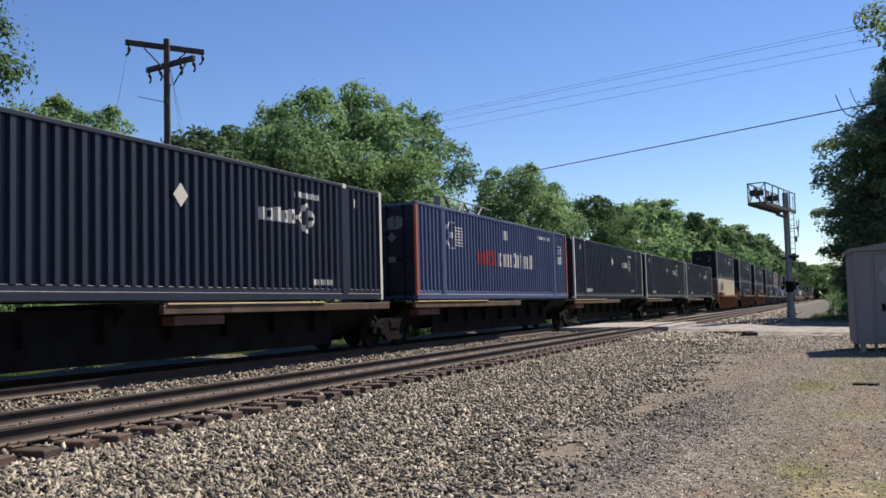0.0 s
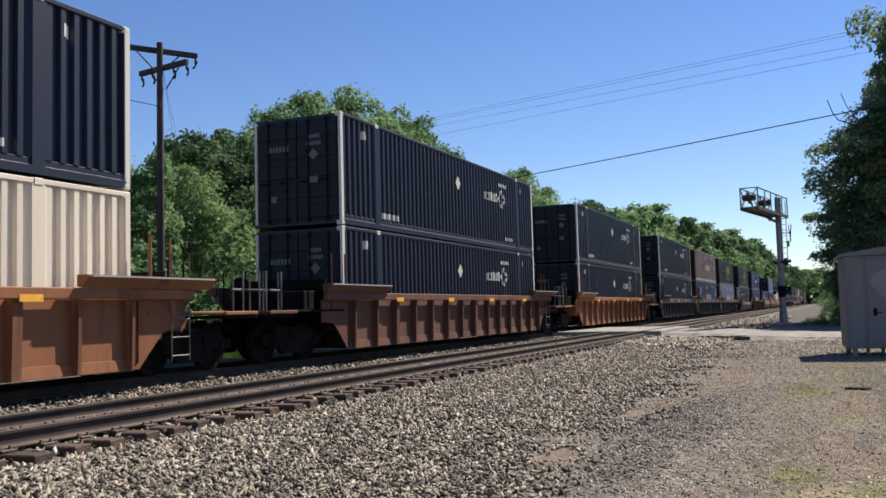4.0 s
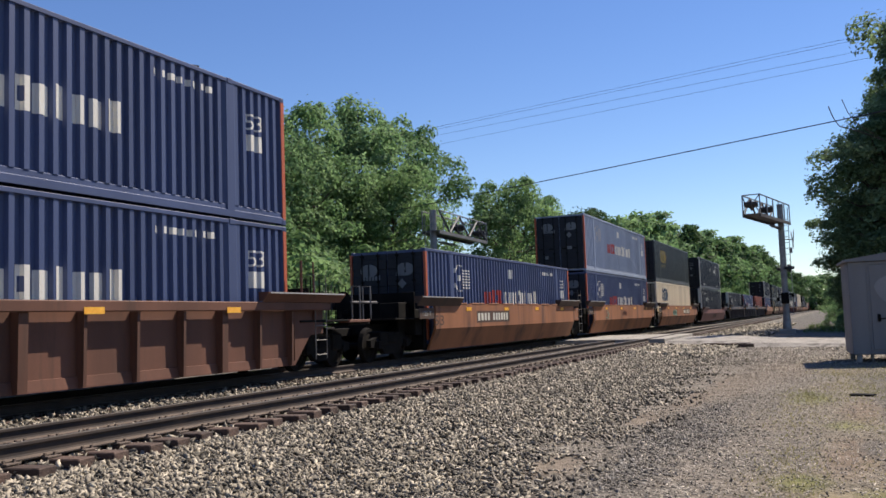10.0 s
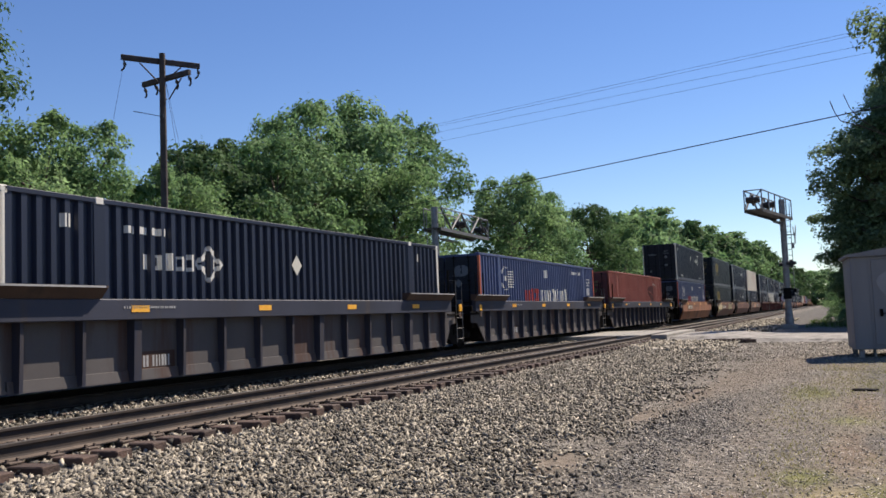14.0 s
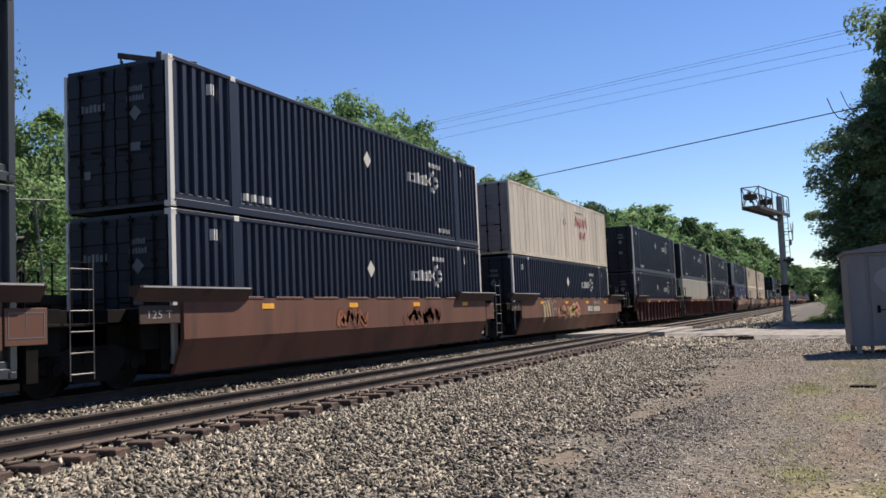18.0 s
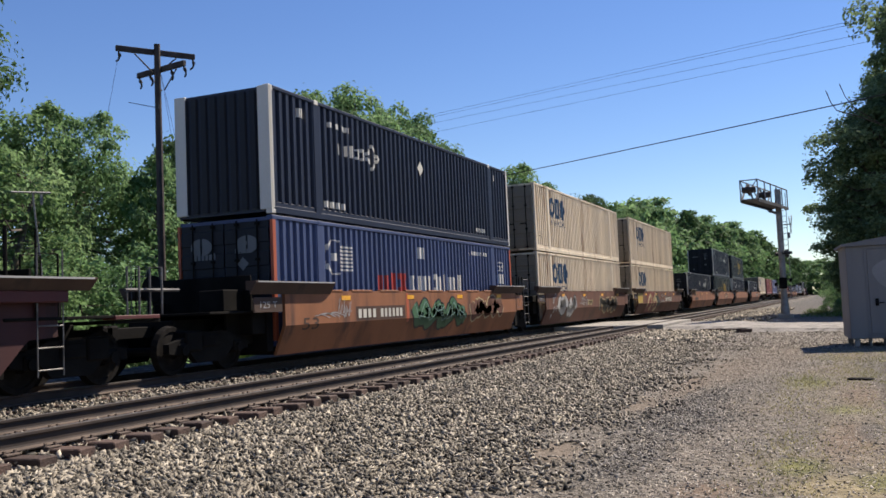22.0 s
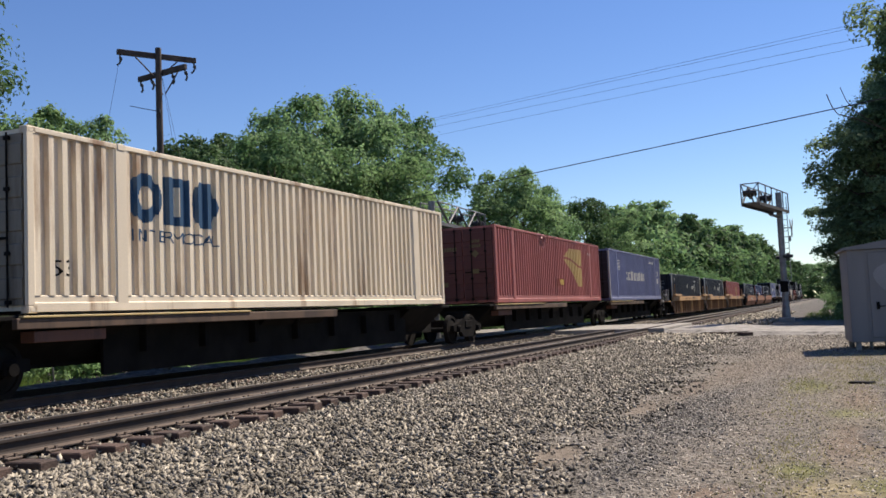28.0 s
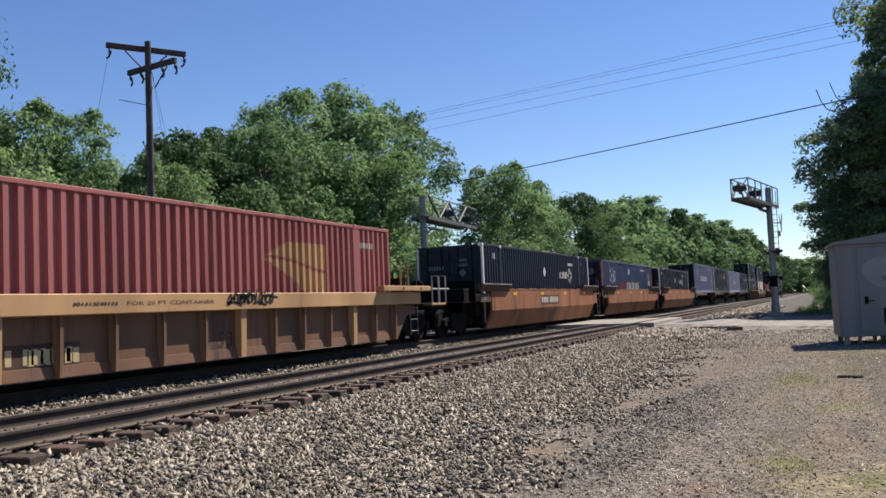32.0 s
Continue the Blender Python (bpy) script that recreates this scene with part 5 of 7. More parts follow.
                for o in (2.72, 3.3):
                    g.path([(x + d * o, -1.46, 1.74), (x + d * o, -1.46, 2.58), (x + d * (o - 0.12), -1.3, 2.58), (x + d * (o - 0.12), -1.3, 1.74)], 0.022, 6)
                part("end_rail", g, CLEAN_PATCH if kind == "ochre_rib" else LADDER_STEEL, car, "worn pale end railing")
            part("end_bulwark", Geo().box(min(x + d * 0.5, x + d * 0.56), max(x + d * 0.5, x + d * 0.56), -1.3, 1.3, 1.72, 2.5, 0.01).box(min(x + d * 0.56, x + d * 1.3), max(x + d * 0.56, x + d * 1.3), -1.15, -0.55, 1.75, 2.2, 0.02), STEEL_DARK, car)
            part("brake_wheel", Geo().tube((x + d * 1.32, 0.6, 2.3), (x + d * 1.36, 0.6, 2.3), 0.28, 16), STEEL_DARK, car)
            part("brake_box", Geo().box(e - 0.25, e + 0.25, -1.1, -0.6, 1.0, 1.4, 0.03), STEEL_DARK, car)
    # a joint's truck belongs to the unit behind it
    if head == "joint" or head == "end":
        truck_parts(car, lead)
    if tail == "end":
        truck_parts(car, trail)
    for row in k.get("marks", []) + UNIT_MARKS.get(round(u), []):
        if isinstance(row[1], list):
            name, polys, off, mat = row
            smooth_side = k["shape"] == "smooth"
            g = sprayed(polys, 0.26 / 0.62 if smooth_side else 0.0, off)
            inset = 0.0 if smooth_side or min(q[1] for p in polys for q in p) > 1.6 else 0.24
            part(name, Geo().add([(p[0], p[1] + inset, p[2]) for p in g.v], g.f), mat, car)["kind"] = "stuff"
            continue
        name, mask, x0, x1, z0, z1, mat = row
        off = 0.008
        cell = max(0.018, min(0.035, (z1 - z0) / 22))
        deep = k["shape"] != "smooth" and z1 < eave
        if isinstance(mask, str):
            g = lettering(mask, x0, x1, z0, z1)
        elif k["shape"] == "smooth" and z0 < 1.40 < z1:
            cut = (1.40 - z0) / (z1 - z0)
            g = decal(lambda p, q: mask(p, cut + (1 - cut) * q), x0, x1, 1.40, z1, cell, True, off)
            low_g = decal(lambda p, q: mask(p, cut * q), x0, x1, z0, 1.40, cell, True, off)
            g.add(low_g.v, low_g.f)
        else:
            g = decal(mask, x0, x1, z0, z1, cell, True, off)
        dy = -(y0 - WD / 2) - 0.012 + (0.24 if deep else 0)
        lean = 0.26 / 0.62 if k["shape"] == "smooth" else 0.0
        mark = part(name, Geo().add([(p[0], p[1] + dy + lean * max(0.0, 1.40 - p[2]), p[2]) for p in g.v], g.f), mat, car)
        if name != "patch":
            mark["kind"] = "stuff"
    return car


def spine_car(u, head, tail, pitch):
    car = thing("spine_car", "low dark brown skeleton spine car with end platforms", "rail car", pose(u, FAR, 0), "spine cars of the freight train")
    # Underframe coloured near black, as if already in the container's shade.
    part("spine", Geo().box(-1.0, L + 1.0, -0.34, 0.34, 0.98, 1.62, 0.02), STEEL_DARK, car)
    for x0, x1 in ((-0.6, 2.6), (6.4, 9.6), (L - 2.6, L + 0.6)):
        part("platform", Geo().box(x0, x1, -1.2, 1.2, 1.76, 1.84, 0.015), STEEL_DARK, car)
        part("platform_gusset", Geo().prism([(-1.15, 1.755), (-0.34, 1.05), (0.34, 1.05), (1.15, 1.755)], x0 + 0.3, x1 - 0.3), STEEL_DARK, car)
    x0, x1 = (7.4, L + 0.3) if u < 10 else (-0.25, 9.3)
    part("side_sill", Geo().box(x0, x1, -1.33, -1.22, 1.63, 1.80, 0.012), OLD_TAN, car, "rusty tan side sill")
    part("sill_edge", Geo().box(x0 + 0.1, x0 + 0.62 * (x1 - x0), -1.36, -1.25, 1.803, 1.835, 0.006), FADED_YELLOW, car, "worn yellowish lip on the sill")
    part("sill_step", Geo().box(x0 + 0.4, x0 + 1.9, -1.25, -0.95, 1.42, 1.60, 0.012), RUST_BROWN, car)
    # Added near-black sheet that fills in for shade under the container.
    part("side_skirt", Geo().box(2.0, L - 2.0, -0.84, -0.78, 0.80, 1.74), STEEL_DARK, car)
    for x in (0.3, L - 0.3):
        for y in (-1.1, 1.1):
            part("pedestal", Geo().box(x - 0.25, x + 0.25, y - 0.15, y + 0.15, 1.84, 1.868, 0.008), STEEL_DARK, car)
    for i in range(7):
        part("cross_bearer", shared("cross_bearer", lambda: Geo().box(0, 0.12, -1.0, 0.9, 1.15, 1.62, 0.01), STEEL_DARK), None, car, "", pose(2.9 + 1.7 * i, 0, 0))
    truck_parts(car, -(pitch - L) / 2 if head == "joint" else -1.0, SHADED_STEEL)
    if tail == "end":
        truck_parts(car, L + 1.0, SHADED_STEEL)
        coupler(car, L + 2.0, 1)
        beam = part("end_beam", Geo().box(15.3, 16.3, -1.35, -1.22, 1.69, 1.755, 0.01).box(15.3, 16.3, -1.38, -1.25, 1.755, 1.845, 0.01), SLATE_RUST, car, "worn tan end beam")
        part("bracket", Geo().box(15.27, 15.6, -1.37, -1.30, 1.48, 1.685, 0.012), SLATE_RUST, beam)
        part("bracket_hole", Geo().box(15.36, 15.5, -1.374, -1.365, 1.52, 1.64), STEEL_DARK, beam)
        part("end_step", Geo().box(16.41, 16.87, -1.36, -1.05, 1.68, 1.85, 0.012), CLEAN_PATCH, car, "pale end step")
        part("end_deck", Geo().box(L - 0.4, L + 1.4, -1.2, 1.2, 1.60, 1.675, 0.01), STEEL_DARK, car)
        g = Geo().path([(16.43, -1.33, 1.1), (16.43, -1.33, 2.2), (16.5, -1.33, 2.36), (16.62, -1.33, 2.42), (16.76, -1.33, 2.42), (16.88, -1.33, 2.36), (16.95, -1.33, 2.2), (16.95, -1.33, 1.1)], 0.014, 6)
        for z in (1.12, 1.45, 1.98):
            g.tube((16.43, -1.33, z), (16.95, -1.33, z), 0.012, 6)
        part("end_ladder", g, LADDER_STEEL, car, "worn steel ladder with hooped top")
    if head == "end":
        coupler(car, -2.0, -1)
    return car


# Truck steel set near black to carry the overhang's shade.
SHADED_STEEL = material("shaded_steel_casting", (0.0062, 0.0056, 0.0054), (0.0131, 0.0119, 0.0112), 3.0, 0.9, 0.0, 0.1, 40.0, spec=0.05)


def tag_at(x, z, n, mats, seed, size=0.62, line=None):
    """A run of overlapping slanted sprayed forms with edges of another colour, nothing to read in them."""
    r = random.Random(seed)
    edge, fill, shine = [], [], []
    for i in range(n):
        w, h = size * r.uniform(0.8, 1.1), size * r.uniform(0.9, 1.05)
        fat = (0.40 if size > 0.7 else 0.30) * size * r.uniform(0.85, 1.2)
        lo, hi = z + 0.5 * fat, z + h - 0.5 * fat
        turn = r.choice((0, 1))
        pts = [(x + w * p, lo + (hi - lo) * (q if turn else 1 - q)) for p, q in ((0.0, r.uniform(0, 0.3)), (r.uniform(0.05, 0.3), r.uniform(0.75, 1.0)), (r.uniform(0.45, 0.65), r.uniform(0.35, 0.65)), (r.uniform(0.7, 0.95), r.uniform(0.0, 0.2)), (r.uniform(0.95, 1.25), r.uniform(0.5, 1.0)))]
        lines = [pts, [(x + w * r.uniform(0.2, 0.5), r.uniform(lo, hi)), (x + w * r.uniform(0.6, 0.9), r.uniform(lo, hi)), (x + w * r.uniform(1.0, 1.4), r.uniform(lo, hi))]]
        for ln in lines:
            edge += stroke(ln, fat + 0.11 * size, 0.6 * fat + 0.11 * size)
            fill += stroke(ln, fat, 0.6 * fat)
            shine += stroke([(p + 0.06 * size, q + 0.05 * size) for p, q in ln], 0.03)
        x += w * 0.92
    out = [("graffiti_edge", edge, 0.006, mats[1 % len(mats)]), ("graffiti", fill, 0.009, mats[0])]
    if line:
        out.append(("graffiti_line", shine, 0.012, line))
    return out


def scrawl(x, z, w, h, mat, seed, width=0.02):
    """A thin looping scribble of hooks, arches and bars, nothing to read in it."""
    r = random.Random(seed)
    forms = ([(0, 0.2), (0.35, 1), (0.5, 0.1), (0.15, 0), (0.6, 0.6), (1.1, 0.5)], [(0, 1), (0.2, 0.05), (0.4, 0.7), (0.6, 0.05), (0.8, 1.1)], [(0.3, 1.15), (0.25, 0.4), (0.4, -0.1)], [(-0.2, 0.4), (0.3, 0.95), (0.7, 0.5), (0.3, 0.05), (0.02, 0.45), (0.5, 0.8), (1.2, 0.6)], [(-0.3, 0.1), (0.5, 0.2), (1.5, -0.05)])
    lines, at = [], x
    while at < x + w:
        wide, tall = h * r.uniform(0.7, 1.3), h * r.uniform(0.65, 1.05)
        lean, lift = r.uniform(-0.1, 0.3) * h, r.uniform(-0.08, 0.12) * h
        lines += stroke([(at + wide * p + lean * q + r.uniform(-0.05, 0.05) * h, z + lift + tall * q) for p, q in r.choice(forms)], width * r.uniform(0.8, 1.1))
        at += wide * r.uniform(0.3, 0.6)
    return [("graffiti_line", lines, 0.008, mat)]


def curl(x, z, size, turns=1.6):
    return stroke([(x + size * (1 - k / 9) * math.cos(k * turns * 0.7), z + size * (1 - k / 9) * math.sin(k * turns * 0.7)) for k in range(9)], 0.045)


def number(x, w, z=1.6, h=0.25, mat=None):
    m = mat or PALE
    return [("number_panel", [[(x - 0.12, z - 0.07), (x + w + 0.12, z - 0.07), (x + w + 0.12, z + h + 0.07), (x - 0.12, z + h + 0.07)]], 0.003, PANEL_BROWN),
            ("reporting_mark", bars(4, 0.62), x, x + 0.40 * w, z, z + h, m), ("reporting_mark", bars(6, 0.62), x + 0.47 * w, x + w, z, z + h, m)]


LOW_NUMBER = number(2.72, 0.9, 0.98, 0.2, CLEAN_PATCH)
BAY_LETTERS = [("reporting_mark", [[(9.0 + 1.2115 * i, 1.44), (9.4 + 1.2115 * i, 1.44), (9.52 + 1.2115 * i, 1.66), (9.12 + 1.2115 * i, 1.66)], [(8.95 + 1.2115 * i, 1.26), (9.62 + 1.2115 * i, 1.26), (9.64 + 1.2115 * i, 1.37), (8.95 + 1.2115 * i, 1.37)]], 0.008, CLEAN_PATCH) for i in range(4)]
CARS = {
    "orange_rib": dict(shape="rib", body=RUST_ORANGE, sill=RUST_ORANGE, panel=RUST_ORANGE, shelf=RUST_ORANGE, platform=RUST_ORANGE, label="rusty orange well car with ribbed sides"),
    "brown_rib": dict(shape="rib", body=RUST_BROWN, sill=RUST_BROWN, panel=RUST_BROWN, shelf=RUST_BROWN, label="rusty brown well car with ribbed sides"),
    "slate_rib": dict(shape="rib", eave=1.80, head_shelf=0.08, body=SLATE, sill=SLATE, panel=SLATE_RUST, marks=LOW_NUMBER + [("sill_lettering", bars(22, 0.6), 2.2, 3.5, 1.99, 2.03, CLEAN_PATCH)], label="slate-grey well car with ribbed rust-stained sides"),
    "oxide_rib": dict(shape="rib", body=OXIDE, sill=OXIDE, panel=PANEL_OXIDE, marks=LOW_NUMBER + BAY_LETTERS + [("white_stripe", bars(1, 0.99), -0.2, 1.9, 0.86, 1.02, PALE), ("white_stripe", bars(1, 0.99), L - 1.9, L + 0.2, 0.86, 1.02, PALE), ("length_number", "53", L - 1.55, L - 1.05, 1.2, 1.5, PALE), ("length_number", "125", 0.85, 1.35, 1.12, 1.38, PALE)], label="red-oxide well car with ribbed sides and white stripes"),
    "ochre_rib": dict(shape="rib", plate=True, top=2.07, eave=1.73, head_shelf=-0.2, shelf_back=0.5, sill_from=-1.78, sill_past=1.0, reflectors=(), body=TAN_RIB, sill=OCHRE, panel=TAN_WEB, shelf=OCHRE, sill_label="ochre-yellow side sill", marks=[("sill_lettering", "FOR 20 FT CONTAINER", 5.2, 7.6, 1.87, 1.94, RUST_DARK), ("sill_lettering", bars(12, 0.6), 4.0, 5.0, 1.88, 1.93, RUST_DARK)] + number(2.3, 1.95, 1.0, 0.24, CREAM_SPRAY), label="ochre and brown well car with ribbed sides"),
    "orange_smooth": dict(shape="smooth", body=RUST_ORANGE, sill=RUST_ORANGE, label="smooth-sided rusty orange well car"),
    "brown_smooth": dict(shape="smooth", body=RUST_BROWN, sill=RUST_BROWN, label="smooth-sided rusty brown well car"),
    "tan_smooth": dict(shape="smooth", top=1.85, crease=1.45, tail_shelf=15.4, reflectors=(3.3, 6.25, 9.48, 12.2), body=OLD_TAN, sill=OLD_TAN, label="weathered tan and brown smooth-sided well car"),
    "oxide_smooth": dict(shape="smooth", top=1.85, crease=1.5, wall_from=-1.85, head_shelf=-0.02, reflectors=(), body=DULL_RED, sill=DULL_RED, shelf=DULL_RED, label="smooth-sided dull red well car"),
}
SWIRL = ([("graffiti", [[(2.6, 0.88), (4.3, 0.86), (5.6, 0.9), (6.0, 1.2), (6.05, 1.7), (5.75, 2.13), (4.2, 2.13), (2.9, 2.0)]], 0.006, MAROON_SPRAY),
          ("graffiti", [[(5.95, 2.13), (6.7, 2.13), (6.86, 2.05), (6.95, 1.84), (7.2, 1.82), (7.34, 1.7), (7.36, 1.58), (7.62, 1.54), (7.72, 1.42), (7.7, 1.24), (6.4, 1.12), (6.0, 1.5)]], 0.005, BLACK_SPRAY)]
         + [("graffiti_band", stroke([(5.86, 2.13), (5.78, 1.9), (5.45, 1.68), (5.3, 1.4), (4.95, 1.2)], 0.26, 0.2) + stroke([(5.5, 1.66), (6.05, 1.66), (6.36, 1.4), (6.2, 1.05), (5.5, 0.92)], 0.28, 0.2) + stroke([(2.9, 1.2), (3.6, 1.75), (4.2, 1.9), (4.4, 1.4), (3.9, 0.95)], 0.22), 0.010, CREAM_SPRAY),
            ("graffiti_band", [[(4.88, 1.72), (5.22, 1.86), (5.36, 1.62), (5.02, 1.46)]], 0.010, CREAM_SPRAY), ("graffiti", [[(5.02, 1.70), (5.18, 1.75), (5.22, 1.63), (5.08, 1.58)]], 0.013, BLACK_SPRAY)])
WEDGES = [("graffiti", [[(2.72, 1.95), (3.0, 1.85), (3.06, 1.2), (2.84, 1.2)], [(3.02, 2.02), (3.28, 1.9), (3.42, 1.35), (3.30, 1.36)], [(3.32, 2.08), (3.62, 2.0), (3.78, 1.38), (3.66, 1.40)]], 0.006, CREAM_SPRAY),
          ("graffiti_line", stroke([(2.72, 1.95), (3.0, 2.05), (3.08, 1.95), (3.3, 2.1), (3.36, 2.02), (3.66, 2.12), (3.95, 1.98), (4.02, 1.4)], 0.045, smooth=False) + stroke([(4.1, 1.9), (4.35, 2.06), (4.62, 1.98)], 0.035) + stroke([(4.2, 1.3), (4.14, 1.55), (4.28, 1.72), (4.56, 1.72), (4.6, 1.5)], 0.045), 0.008, CLEAN_PATCH)]
UNIT_MARKS = {
    231: [("graffiti", [[(6.5, 1.47), (9.9, 1.47), (9.85, 1.62), (9.6, 1.83), (6.5, 1.83)]], 0.003, PALE_TAN), ("graffiti_line", stroke([(6.57, 1.8), (6.86, 1.59), (8.81, 1.58), (9.1, 1.77)], 0.03, smooth=False) + stroke([(7.4, 1.66), (7.8, 1.8)], 0.03) + stroke([(8.1, 1.62), (8.3, 1.79), (8.5, 1.66)], 0.03), 0.007, BLACK_SPRAY)] + scrawl(9.85, 1.57, 0.9, 0.2, CLEAN_PATCH, 26, 0.022) + scrawl(11.0, 1.54, 0.9, 0.25, CREAM_SPRAY, 30, 0.028) + scrawl(12.7, 1.55, 1.2, 0.22, CLEAN_PATCH, 27, 0.018) + scrawl(11.3, 1.2, 1.0, 0.2, OCHRE_RUST, 31, 0.02),
    278: number(3.4, 3.1) + [("length_number", "53", -0.2, 0.5, 1.5, 1.8, RUST_DARK)],
    298: tag_at(6.5, 1.55, 4, (RUST_BROWN, MAROON_SPRAY), 51, 0.34) + scrawl(2.4, 1.5, 0.5, 0.4, TEAL_SPRAY, 7, 0.03),
    318: tag_at(4.45, 1.42, 4, (TEAL_SPRAY, GREEN_SPRAY), 12, 0.5) + number(9.85, 3.1) + [("length_number", "53", 0.5, 1.2, 1.3, 1.62, RUST_DARK)],
    341: [("length_number", "53", 10.5, 11.1, 1.5, 1.75, RUST_DARK)] + number(6.0, 2.4, 1.1, 0.22, RUST_BROWN),
    428: number(2.7, 2.3) + scrawl(6.3, 1.75, 2.1, 0.2, RUST_DARK, 5, 0.025),
    452: [("graffiti", [[(-0.3, 1.3), (0.6, 1.0), (1.5, 1.35), (2.6, 1.2), (3.1, 1.7), (2.9, 2.05), (2.1, 1.8), (1.3, 2.05), (0.5, 1.7), (-0.1, 1.85)]], 0.005, CREAM_SPRAY)] + tag_at(9.3, 1.2, 4, (CREAM_SPRAY, GREEN_SPRAY), 13, 0.82) + number(3.4, 3.2, 1.5),
    471: tag_at(9.2, 1.3, 4, (RUST_BROWN, MAROON_SPRAY), 15, 0.7) + tag_at(5.5, 1.4, 3, (RUST_ORANGE, MAROON_SPRAY), 16, 0.55),
    491: WEDGES + tag_at(4.95, 1.18, 2, (PINK_SPRAY, MAROON_SPRAY), 18, 0.86, CREAM_SPRAY) + tag_at(6.85, 1.2, 1, (FADED_YELLOW, PINK_SPRAY), 44, 0.86, CREAM_SPRAY) + tag_at(7.65, 1.2, 1, (PINK_SPRAY, FADED_YELLOW), 45, 0.8) + number(10.05, 2.5, 1.55) + scrawl(11.3, 1.88, 1.2, 0.2, CLEAN_PATCH, 9, 0.022),
    578: tag_at(6.5, 1.0, 4, (GREEN_SPRAY, BLACK_SPRAY), 19, 1.02, TEAL_SPRAY) + tag_at(11.0, 1.15, 4, (RUST_BROWN, CREAM_SPRAY), 20, 0.86) + [("graffiti", stroke([(6.1, 1.3), (6.08, 2.1)], 0.16), 0.005, ORANGE_RED)] + scrawl(1.2, 1.55, 1.6, 0.4, CLEAN_PATCH, 29, 0.02) + number(3.2, 2.6, 1.48, 0.22) + [("length_number", "53", 0.6, 1.3, 1.28, 1.55, RUST_DARK)],
    597: tag_at(1.75, 0.95, 3, (SILVER_SPRAY, BLACK_SPRAY), 21, 1.1, CLEAN_PATCH) + [("graffiti_line", curl(1.0, 1.75, 0.17) + curl(1.32, 1.95, 0.12) + curl(1.05, 1.35, 0.16) + curl(1.45, 1.4, 0.17) + curl(0.85, 1.1, 0.1), 0.007, CLEAN_PATCH)] + tag_at(6.95, 1.45, 3, (CREAM_SPRAY, RUST_DARK), 27, 0.36) + tag_at(9.5, 1.0, 4, (BLACK_SPRAY, CREAM_SPRAY), 22, 1.02) + scrawl(5.4, 1.55, 1.1, 0.45, CLEAN_PATCH, 33, 0.03),
    617: [("patch", bars(1, 0.98), -0.1, 1.4, 1.45, 2.05, YELLOW), ("length_number", "53", 0.4, 1.0, 1.5, 1.85, STEEL_DARK)] + SWIRL + scrawl(8.0, 1.78, 0.95, 0.22, CLEAN_PATCH, 3, 0.022) + scrawl(9.35, 1.85, 0.7, 0.2, CLEAN_PATCH, 4, 0.022) + scrawl(7.9, 1.44, 1.3, 0.22, CLEAN_PATCH, 6, 0.03) + number(9.95, 2.6, 1.5, 0.27),
    641: number(1.2, 1.7, 1.9, 0.12, RUST_DARK) + number(1.6, 2.2, 1.5, 0.09, RUST_DARK) + [("graffiti", bars(1, 0.98), 4.8, 5.4, 1.62, 2.1, OCHRE_RUST)] + [("length_number", "53", 2.2, 2.8, 1.4, 1.72, RUST_DARK)],
    660: [("graffiti_edge", [[(6.9, 1.45), (9.4, 1.42), (9.45, 1.98), (6.85, 2.02)]], 0.004, RUST_BROWN)] + tag_at(7.1, 1.5, 4, (FADED_YELLOW, RUST_DARK), 52, 0.4),
    704: [("graffiti_edge", [[(9.4, 1.4), (12.4, 1.36), (12.45, 1.98), (9.35, 2.02)]], 0.004, RUST_DARK)] + tag_at(9.75, 1.5, 4, (PALE, BLACK_SPRAY), 53, 0.42),
    787: tag_at(8.4, 1.83, 6, (BLACK_SPRAY, RUST_DARK), 61, 0.24) + [("length_number", "53", 9.6, 10.1, 1.0, 1.3, RUST_DARK)],
    806: tag_at(8.2, 1.83, 6, (BLACK_SPRAY, RUST_DARK), 62, 0.24) + [("length_number", "53", 9.6, 10.1, 1.0, 1.3, RUST_DARK)],
    826: scrawl(8.0, 1.84, 1.5, 0.26, BLACK_SPRAY, 63, 0.045) + [("length_number", "53", 8.0, 8.5, 1.0, 1.3, RUST_DARK), ("reporting_mark", bars(6, 0.64), 3.3, 4.4, 0.98, 1.22, CREAM_SPRAY), ("reporting_mark", bars(2, 0.64), 2.35, 2.8, 0.98, 1.22, CREAM_SPRAY)],
    850: number(6.2, 2.6),
}

